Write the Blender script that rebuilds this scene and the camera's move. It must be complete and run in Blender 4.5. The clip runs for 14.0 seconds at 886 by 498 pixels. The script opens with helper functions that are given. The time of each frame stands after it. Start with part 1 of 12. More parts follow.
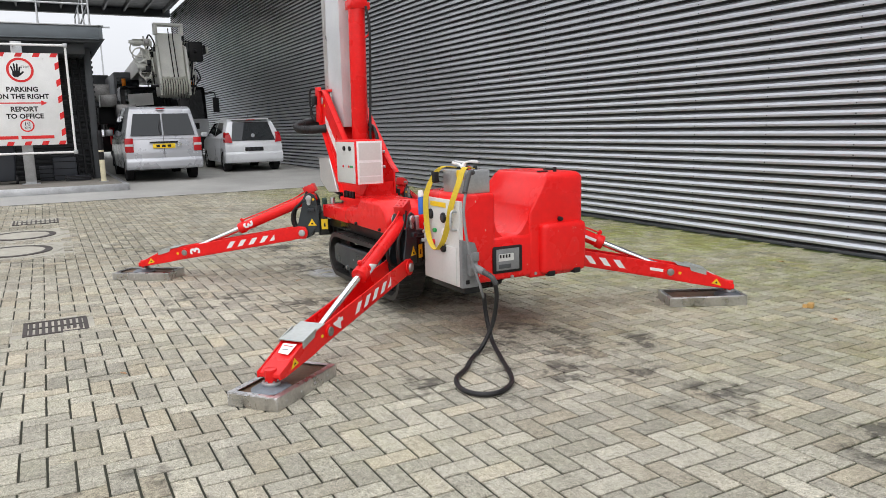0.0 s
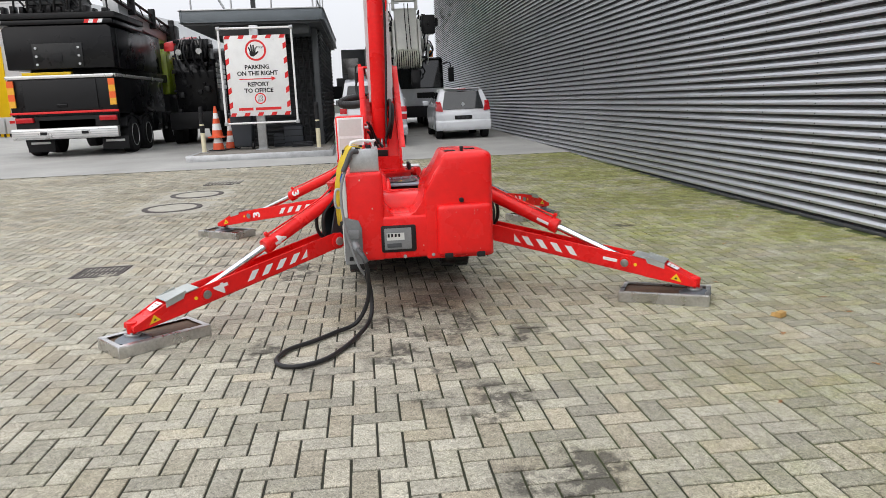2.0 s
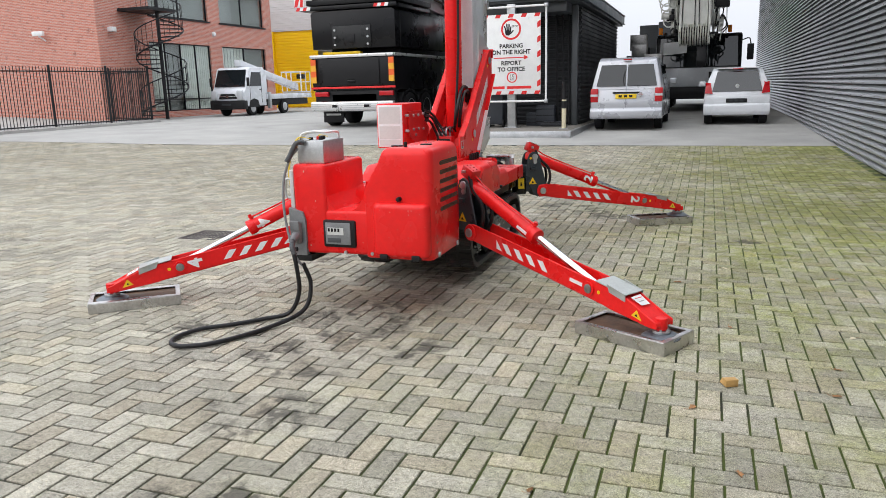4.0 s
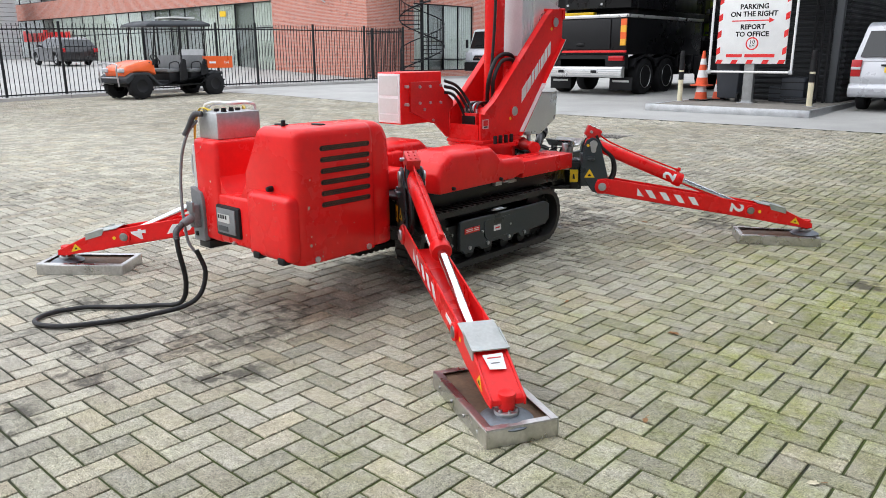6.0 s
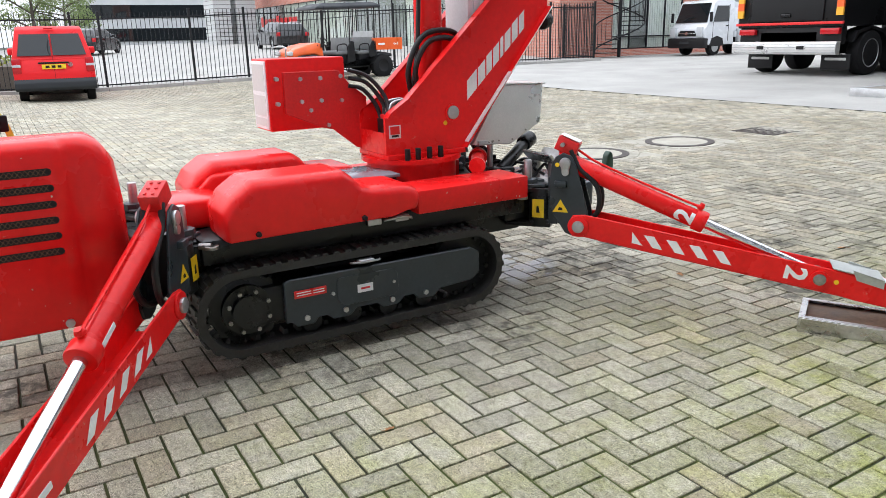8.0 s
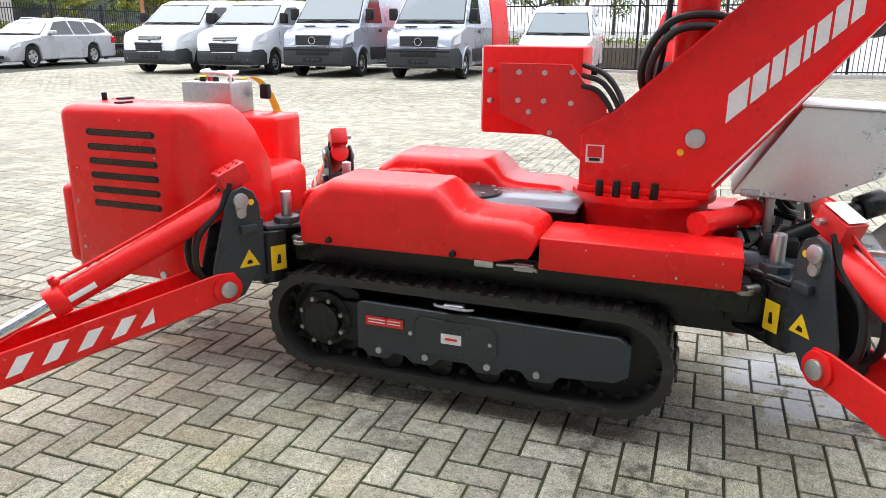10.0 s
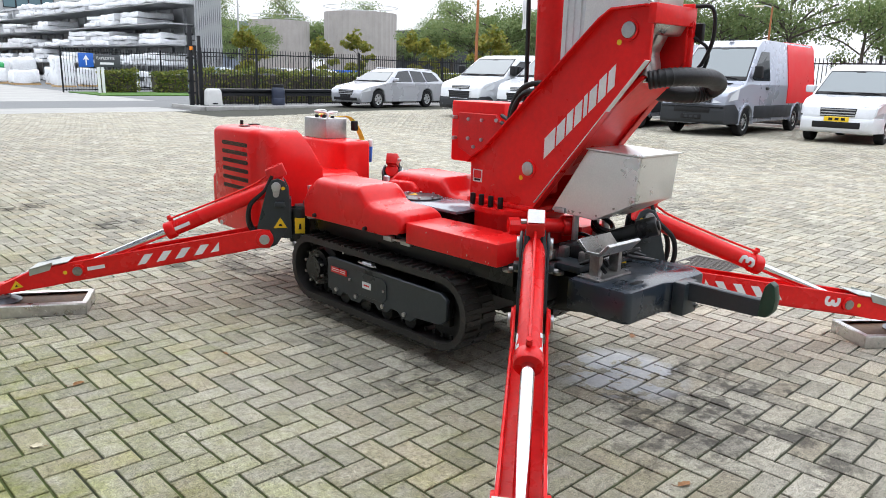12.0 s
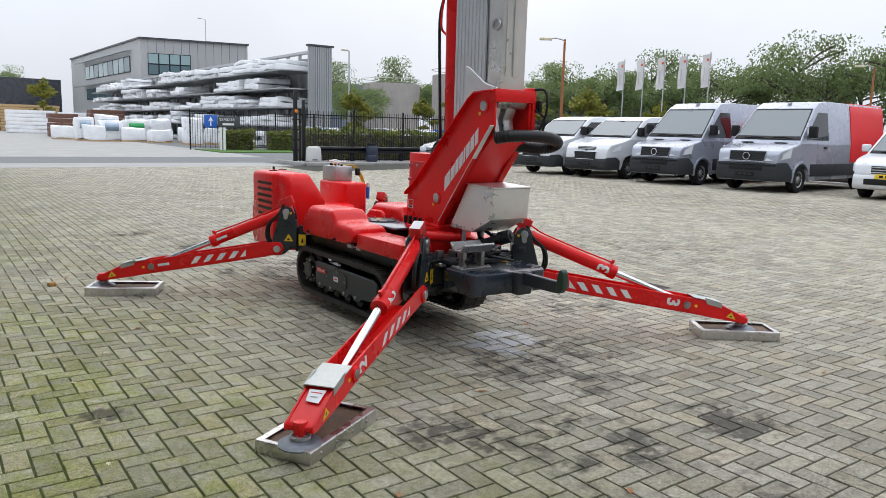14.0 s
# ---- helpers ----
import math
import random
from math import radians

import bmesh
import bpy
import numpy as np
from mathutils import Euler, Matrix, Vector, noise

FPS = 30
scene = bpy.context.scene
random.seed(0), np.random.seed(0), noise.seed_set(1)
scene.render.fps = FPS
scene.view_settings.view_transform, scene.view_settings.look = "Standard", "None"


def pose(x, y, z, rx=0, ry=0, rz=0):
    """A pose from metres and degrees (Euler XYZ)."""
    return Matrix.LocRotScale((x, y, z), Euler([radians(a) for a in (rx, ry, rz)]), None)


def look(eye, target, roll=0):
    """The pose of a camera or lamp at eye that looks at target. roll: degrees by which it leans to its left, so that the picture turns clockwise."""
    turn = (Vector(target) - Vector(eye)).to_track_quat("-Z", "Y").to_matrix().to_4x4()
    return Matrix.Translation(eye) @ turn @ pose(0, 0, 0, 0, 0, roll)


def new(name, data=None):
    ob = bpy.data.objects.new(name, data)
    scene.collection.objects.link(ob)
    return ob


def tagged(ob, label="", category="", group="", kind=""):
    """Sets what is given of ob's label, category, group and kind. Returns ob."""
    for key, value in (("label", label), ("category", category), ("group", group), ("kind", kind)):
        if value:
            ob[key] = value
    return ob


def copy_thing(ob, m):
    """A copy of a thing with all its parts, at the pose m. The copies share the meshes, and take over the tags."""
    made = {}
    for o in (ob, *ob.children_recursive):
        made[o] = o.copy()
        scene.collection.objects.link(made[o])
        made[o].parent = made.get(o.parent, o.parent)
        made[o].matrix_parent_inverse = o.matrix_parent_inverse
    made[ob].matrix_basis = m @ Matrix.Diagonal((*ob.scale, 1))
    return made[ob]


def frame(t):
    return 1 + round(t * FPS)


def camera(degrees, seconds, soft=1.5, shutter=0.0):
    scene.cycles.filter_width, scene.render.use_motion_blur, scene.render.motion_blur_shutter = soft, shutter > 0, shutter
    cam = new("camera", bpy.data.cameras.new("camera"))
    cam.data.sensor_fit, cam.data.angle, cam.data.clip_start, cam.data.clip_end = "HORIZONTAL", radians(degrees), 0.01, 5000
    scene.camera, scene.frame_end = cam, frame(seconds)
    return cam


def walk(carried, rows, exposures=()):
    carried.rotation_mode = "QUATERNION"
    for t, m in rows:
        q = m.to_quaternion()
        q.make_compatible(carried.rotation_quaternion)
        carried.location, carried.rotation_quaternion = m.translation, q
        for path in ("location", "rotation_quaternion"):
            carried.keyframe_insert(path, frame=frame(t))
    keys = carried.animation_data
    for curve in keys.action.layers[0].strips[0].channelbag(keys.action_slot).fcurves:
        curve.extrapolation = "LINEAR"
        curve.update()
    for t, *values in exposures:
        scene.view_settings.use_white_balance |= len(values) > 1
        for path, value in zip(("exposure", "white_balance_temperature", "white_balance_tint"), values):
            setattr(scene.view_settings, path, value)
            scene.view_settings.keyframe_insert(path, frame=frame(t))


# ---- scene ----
cam = camera(62.1, 14.0, 0.6)
PATH = [
    (0, (0.125, 0.159, 1.357), (1.054, 1.898, 1.027), -1.4),
    (0.5, (0.674, -0.139, 1.361), (1.449, 1.672, 1.015), -1.8),
    (1, (1.253, -0.35, 1.353), (1.857, 1.52, 0.981), -2.3),
    (1.5, (1.846, -0.505, 1.359), (2.255, 1.414, 0.972), -2.4),
    (2, (2.441, -0.576, 1.365), (2.638, 1.374, 0.968), -2.3),
    (2.5, (3.031, -0.527, 1.378), (3.004, 1.432, 0.973), -2.1),
    (2.7, (3.282, -0.489, 1.366), (3.164, 1.467, 0.962), -2.1),
    (4.8, (5.455, 0.615, 1.394), (4.503, 2.314, 0.939), -0.8),
    (5, (5.619, 0.803, 1.377), (4.6, 2.461, 0.917), -0.6),
    (5.5, (5.895, 1.303, 1.372), (4.733, 2.857, 0.887), -0.1),
    (6, (6.04, 1.873, 1.383), (4.754, 3.316, 0.871), -0.2),
    (6.5, (6.119, 2.481, 1.383), (4.73, 3.821, 0.861), -0.5),
    (7, (6.12, 3.09, 1.387), (4.638, 4.322, 0.852), -1.2),
    (7.2, (6.12, 3.345, 1.378), (4.603, 4.532, 0.839), -1.4),
    (9.3, (5.565, 5.71, 1.326), (3.658, 5.863, 0.742), -0.0),
    (9.5, (5.481, 5.897, 1.317), (3.57, 5.82, 0.731), 0.2),
    (10, (5.438, 6.373, 1.329), (3.633, 5.728, 0.756), 0.4),
    (10.5, (5.464, 6.892, 1.358), (3.821, 5.911, 0.78), 0.7),
    (11, (5.488, 7.478, 1.375), (3.951, 6.325, 0.82), 1.0),
    (11.5, (5.562, 8.063, 1.386), (4.121, 6.772, 0.88), 1.5),
    (12, (5.569, 8.622, 1.412), (4.21, 7.229, 0.95), 1.6),
    (12.5, (5.644, 9.152, 1.427), (4.346, 7.688, 1.013), 1.7),
    (13, (5.704, 9.648, 1.449), (4.467, 8.122, 1.072), 1.5),
    (13.5, (5.718, 10.155, 1.451), (4.525, 8.588, 1.102), 1.5),
    (14, (5.784, 10.623, 1.448), (4.632, 9.019, 1.131), 1.6),
]
walk(cam, [(t, look(eye, target, roll)) for t, eye, target, roll in PATH],
     [(0, 0.06, 6620, 10), (1.5, 0.04, 6620, 10), (2.5, 0.11, 6600, 10), (5, 0.23, 6330, 10), (6.5, 0.38, 6280, 10), (7, 0.42, 6280, 10), (8.3, 0.62, 6330, 10), (9.3, 0.84, 6380, 10), (9.8, 0.84, 6380, 10), (10.5, 0.72, 6330, 10), (11.5, 0.54, 6300, 10), (12, 0.45, 6300, 10), (12.5, 0.3, 6300, 10), (13, 0.13, 6300, 10), (14, -0.06, 6300, 10)])

# ---- daylight: an even overcast sky with a veiled sun ----
SUN_UP, SUN_TURN = 42.0, 215.0
world = bpy.data.worlds.new("overcast")
scene.world = world
world.use_nodes = True
wt = world.node_tree
wt.nodes.clear()
w_out = wt.nodes.new("ShaderNodeOutputWorld")
w_bg = wt.nodes.new("ShaderNodeBackground")
w_sky = wt.nodes.new("ShaderNodeTexSky")
w_sky.sky_type = "NISHITA"
w_sky.sun_disc = False
w_sky.sun_elevation, w_sky.sun_rotation = radians(SUN_UP), radians(SUN_TURN)
w_sky.air_density, w_sky.dust_density, w_sky.ozone_density = 1.0, 4.0, 1.0
w_mix = wt.nodes.new("ShaderNodeMix")
w_mix.data_type = "RGBA"
w_mix.inputs["Factor"].default_value = 0.94
w_mix.inputs["B"].default_value = (6.5, 6.72, 7.2, 1)
w_coord = wt.nodes.new("ShaderNodeTexCoord")
w_noise = wt.nodes.new("ShaderNodeTexNoise")
w_noise.inputs["Scale"].default_value = 2.2
w_noise.inputs["Detail"].default_value = 5
w_ramp = wt.nodes.new("ShaderNodeMapRange")
w_ramp.inputs["From Min"].default_value, w_ramp.inputs["From Max"].default_value = 0.3, 0.7
w_ramp.inputs["To Min"].default_value, w_ramp.inputs["To Max"].default_value = 0.92, 1.08
w_mul = wt.nodes.new("ShaderNodeMix")
w_mul.data_type, w_mul.blend_type = "RGBA", "MULTIPLY"
w_mul.inputs["Factor"].default_value = 1.0
wt.links.new(w_coord.outputs["Generated"], w_noise.inputs["Vector"])
wt.links.new(w_noise.outputs["Fac"], w_ramp.inputs["Value"])
wt.links.new(w_sky.outputs["Color"], w_mix.inputs["A"])
wt.links.new(w_mix.outputs["Result"], w_mul.inputs["A"])
wt.links.new(w_ramp.outputs["Result"], w_mul.inputs["B"])
# an overcast sky is about two and a half times as bright overhead as at the horizon
w_sep = wt.nodes.new("ShaderNodeSeparateXYZ")
w_up = wt.nodes.new("ShaderNodeMapRange")
w_up.inputs["From Min"].default_value, w_up.inputs["From Max"].default_value = 0.0, 1.0
w_up.inputs["To Min"].default_value, w_up.inputs["To Max"].default_value = 1.2, 2.9
w_grad = wt.nodes.new("ShaderNodeMix")
w_grad.data_type, w_grad.blend_type = "RGBA", "MULTIPLY"
w_grad.inputs["Factor"].default_value = 1.0
wt.links.new(w_coord.outputs["Generated"], w_sep.inputs[0])
wt.links.new(w_sep.outputs["Z"], w_up.inputs["Value"])
wt.links.new(w_mul.outputs["Result"], w_grad.inputs["A"])
wt.links.new(w_up.outputs["Result"], w_grad.inputs["B"])
wt.links.new(w_grad.outputs["Result"], w_bg.inputs["Color"])
wt.links.new(w_bg.outputs["Background"], w_out.inputs["Surface"])
w_bg.inputs["Strength"].default_value = 0.1
sun_data = bpy.data.lights.new("sun", "SUN")
sun_data.energy, sun_data.angle, sun_data.color = 0.6, radians(70), (1.0, 0.96, 0.9)
sun = new("sun", sun_data)
az = radians(SUN_TURN)
sun.matrix_basis = look((30 * math.sin(az), 30 * math.cos(az), 30 * math.tan(radians(SUN_UP))), (0, 0, 0))
scene.view_settings.exposure = 0.0

# ---- small tools ----
ORG = {}


def hz(x, y):
    """Height of the yard, which rises gently towards the concrete in the north and under the row of vans."""
    def ramp(v, a, b):
        k = max(0.0, min(1.0, (v - a) / (b - a)))
        return k * k * (3 - 2 * k)
    row = ramp(-x, 6.0, 11.5) * (1 - ramp(-x, 17.5, 19.5)) * ramp(y, -17.5, -13.5) * (1 - ramp(y, 3.0, 6.5))
    return 0.0165 * max(0.0, min(y, 25.0) - 9.0) + 0.11 * row + 0.08 * ramp(-x, 7, 14) * ramp(y, 6, 11) * (1 - ramp(y, 17, 25))


def thing(name, label, category, at=(0, 0, 0), turn=0.0, base=(0, 0, 0), group="", kind=""):
    """A top-level Empty. base: the builder's own point that comes to lie at `at`."""
    ob = new(name)
    ob.empty_display_size = 0.2
    ob.matrix_basis = pose(*at, 0, 0, turn)
    ORG[ob.name] = Vector(base)
    return tagged(ob, label, category, group, kind)


def finish(bm, smooth=35):
    bmesh.ops.recalc_face_normals(bm, faces=bm.faces[:])
    if smooth:
        lim = math.cos(radians(smooth))
        for f in bm.faces:
            f.smooth = True
        for e in bm.edges:
            if len(e.link_faces) == 2:
                e.smooth = e.link_faces[0].normal.dot(e.link_faces[1].normal) > lim
            else:
                e.smooth = True
    return bm


def part(name, bm, material, parent=None, label="", smooth=35):
    """One mesh object under a thing or a part, in the builder's coordinates."""
    finish(bm, smooth)
    if len(bm.verts):
        lo = Vector([min(v.co[i] for v in bm.verts) for i in range(3)])
        hi = Vector([max(v.co[i] for v in bm.verts) for i in range(3)])
        mid = (lo + hi) / 2
    else:
        mid = Vector((0, 0, 0))
    bmesh.ops.translate(bm, verts=bm.verts[:], vec=-mid)
    me = bpy.data.meshes.new(name)
    bm.to_mesh(me)
    bm.free()
    me.materials.append(material)
    ob = new(name, me)
    ORG[ob.name] = mid
    if parent is not None:
        ob.parent = parent
        ob.location = mid - ORG[parent.name]
    else:
        ob.location = mid
    return tagged(ob, label)


def solo(name, bm, material, label, category="", group="", kind="", smooth=35):
    """A thing or a piece of the setting that is one mesh."""
    return tagged(part(name, bm, material, None, "", smooth), label, category, group, kind)


def box(x0, x1, y0, y1, z0, z1, bevel=0.0, seg=2, bm=None):
    bm2 = bmesh.new()
    vs = [bm2.verts.new((x, y, z)) for z in (z0, z1) for y in (y0, y1) for x in (x0, x1)]
    for f in ((0, 2, 3, 1), (4, 5, 7, 6), (0, 1, 5, 4), (2, 6, 7, 3), (0, 4, 6, 2), (1, 3, 7, 5)):
        bm2.faces.new([vs[i] for i in f])
    if bevel:
        bmesh.ops.bevel(bm2, geom=bm2.edges[:], offset=bevel, segments=seg, affect="EDGES", profile=0.5)
    return join(bm, bm2) if bm is not None else bm2


def join(bm, other):
    me = bpy.data.meshes.new("tmp")
    other.to_mesh(me)
    other.free()
    bm.from_mesh(me)
    bpy.data.meshes.remove(me)
    return bm


def prism(pts, axis, a, b, bevel=0.0, seg=2, bm=None, a_shift=None):
    """A 2D outline pushed along an axis from a to b. axis x: pts are (y, z); y: (x, z); z: (x, y). a and b may be functions of the outline's point."""
    bm2 = bmesh.new()
    fa = a if callable(a) else (lambda u, v: a)
    fb = b if callable(b) else (lambda u, v: b)

    def at(u, v, w):
        return (w, u, v) if axis == "x" else (u, w, v) if axis == "y" else (u, v, w)
    va = [bm2.verts.new(at(u, v, fa(u, v))) for u, v in pts]
    vb = [bm2.verts.new(at(u, v, fb(u, v))) for u, v in pts]
    n = len(pts)
    bm2.faces.new(va[::-1])
    bm2.faces.new(vb)
    for i in range(n):
        bm2.faces.new((va[i], va[(i + 1) % n], vb[(i + 1) % n], vb[i]))
    bmesh.ops.recalc_face_normals(bm2, faces=bm2.faces[:])
    if bevel:
        bmesh.ops.bevel(bm2, geom=bm2.edges[:], offset=bevel, segments=seg, affect="EDGES", profile=0.5, clamp_overlap=True)
    return join(bm, bm2) if bm is not None else bm2


def cyl(p0, p1, r0, r1=None, seg=20, bm=None, bevel=0.0):
    bm2 = bmesh.new()
    r1 = r0 if r1 is None else r1
    p0, p1 = Vector(p0), Vector(p1)
    d = p1 - p0
    m = Matrix.Translation((p0 + p1) / 2) @ d.to_track_quat("Z", "Y").to_matrix().to_4x4()
    bmesh.ops.create_cone(bm2, cap_ends=True, segments=seg, radius1=r0, radius2=r1, depth=d.length, matrix=m)
    if bevel:
        es = [e for e in bm2.edges if any(len(f.verts) > 4 for f in e.link_faces)]
        bmesh.ops.bevel(bm2, geom=es, offset=bevel, segments=2, affect="EDGES", profile=0.5)
    return join(bm, bm2) if bm is not None else bm2


def lathe(profile, centre, axis="x", seg=28, bm=None):
    """profile: (radius, along) pairs, turned round an axis through centre."""
    bm2 = bmesh.new()
    rings = []
    for r, h in profile:
        ring = []
        for i in range(seg):
            a = 2 * math.pi * i / seg
            c, s = r * math.cos(a), r * math.sin(a)
            p = (h, c, s) if axis == "x" else (c, h, s) if axis == "y" else (c, s, h)
            ring.append(bm2.verts.new((p[0] + centre[0], p[1] + centre[1], p[2] + centre[2])))
        rings.append(ring)
    for a, b in zip(rings, rings[1:]):
        for i in range(seg):
            bm2.faces.new((a[i], a[(i + 1) % seg], b[(i + 1) % seg], b[i]))
    if profile[0][0] > 1e-6 and profile[-1][0] > 1e-6:
        a, b = rings[-1], rings[0]
        for i in range(seg):
            bm2.faces.new((a[i], a[(i + 1) % seg], b[(i + 1) % seg], b[i]))
    else:
        bmesh.ops.remove_doubles(bm2, verts=bm2.verts[:], dist=1e-6)
        bmesh.ops.recalc_face_normals(bm2, faces=bm2.faces[:])
    return join(bm, bm2) if bm is not None else bm2


def smooth_path(pts, n=8):
    """Points along a Catmull-Rom curve."""
    p = [Vector(q) for q in pts]
    p = [2 * p[0] - p[1]] + p + [2 * p[-1] - p[-2]]
    out = []
    for i in range(1, len(p) - 2):
        for k in range(n):
            t = k / n
            a, b, c, d = p[i - 1], p[i], p[i + 1], p[i + 2]
            out.append(0.5 * (2 * b + (c - a) * t + (2 * a - 5 * b + 4 * c - d) * t * t + (3 * b - a - 3 * c + d) * t ** 3))
    out.append(p[-2])
    return out


def tube(pts, r, seg=10, n=6, bm=None, curved=True, wave=0.0):
    """A round hose or pipe along points. wave: ribs of a corrugated hose."""
    path = smooth_path(pts, n) if curved else [Vector(q) for q in pts]
    bm2 = bmesh.new()
    rings, side = [], None
    for i, q in enumerate(path):
        d = (path[min(i + 1, len(path) - 1)] - path[max(i - 1, 0)]).normalized()
        if side is None:
            side = d.cross(Vector((0.3, 0.2, 1))).normalized()
        side = (side - d * side.dot(d)).normalized()
        up = d.cross(side)
        rr = r * (1 + (wave if i % 2 else 0))
        rings.append([bm2.verts.new(q + (side * math.cos(2 * math.pi * k / seg) + up * math.sin(2 * math.pi * k / seg)) * rr) for k in range(seg)])
    for a, b in zip(rings, rings[1:]):
        for k in range(seg):
            bm2.faces.new((a[k], a[(k + 1) % seg], b[(k + 1) % seg], b[k]))
    bm2.faces.new(rings[0][::-1])
    bm2.faces.new(rings[-1])
    return join(bm, bm2) if bm is not None else bm2


def ribbon(pts, across, w, th=0.003, n=6, bm=None):
    """A flat strap along points; across: the direction of its width."""
    path = smooth_path(pts, n)
    bm2 = bmesh.new()
    ac = Vector(across).normalized()
    rows = []
    for i, q in enumerate(path):
        d = (path[min(i + 1, len(path) - 1)] - path[max(i - 1, 0)]).normalized()
        nn = d.cross(ac).normalized()
        rows.append([bm2.verts.new(q + ac * a * w / 2 + nn * b * th / 2) for a, b in ((-1, -1), (1, -1), (1, 1), (-1, 1))])
    for a, b in zip(rows, rows[1:]):
        for k in range(4):
            bm2.faces.new((a[k], a[(k + 1) % 4], b[(k + 1) % 4], b[k]))
    bm2.faces.new(rows[0][::-1])
    bm2.faces.new(rows[-1])
    return join(bm, bm2) if bm is not None else bm2


def plate(corners, th, bm=None, bevel=0.0):
    """A flat plate: its outline in space, made thick along its normal (both sides)."""
    c = [Vector(q) for q in corners]
    nrm = Vector((0, 0, 0))
    for i in range(len(c)):
        nrm += c[i].cross(c[(i + 1) % len(c)])
    nrm.normalize()
    bm2 = bmesh.new()
    a = [bm2.verts.new(q - nrm * th / 2) for q in c]
    b = [bm2.verts.new(q + nrm * th / 2) for q in c]
    bm2.faces.new(a[::-1])
    bm2.faces.new(b)
    n = len(c)
    for i in range(n):
        bm2.faces.new((a[i], a[(i + 1) % n], b[(i + 1) % n], b[i]))
    if bevel:
        bmesh.ops.bevel(bm2, geom=bm2.edges[:], offset=bevel, segments=2, affect="EDGES", profile=0.5)
    return join(bm, bm2) if bm is not None else bm2


def moved(bm, m):
    bmesh.ops.transform(bm, matrix=m, verts=bm.verts[:])
    return bm


def lettering(text, size, m, material, parent, name="lettering", label="", bold=0.0, depth=0.0015, wrap=0.0):
    """Words as a mesh. m: the pose of the text's middle, its face towards local +z."""
    cu = bpy.data.curves.new("tmp", "FONT")
    cu.body, cu.size, cu.align_x, cu.align_y, cu.extrude, cu.offset = text, size, "CENTER", "CENTER", depth, bold
    cu.resolution_u = 2
    tmp = bpy.data.objects.new("tmp", cu)
    scene.collection.objects.link(tmp)
    bpy.context.view_layer.update()
    me = bpy.data.meshes.new_from_object(tmp)
    bpy.data.objects.remove(tmp)
    bpy.data.curves.remove(cu)
    bm = bmesh.new()
    bm.from_mesh(me)
    bpy.data.meshes.remove(me)
    if wrap:
        bmesh.ops.triangulate(bm, faces=bm.faces[:])
        bmesh.ops.subdivide_edges(bm, edges=[e for e in bm.edges if e.calc_length() > 0.012], cuts=3, use_grid_fill=True)
        for v in bm.verts:
            a, r = v.co.x / wrap, wrap + v.co.z
            v.co.x, v.co.z = r * math.sin(a), r * math.cos(a) - wrap
    moved(bm, m)
    return part(name, bm, material, parent, label, 0)

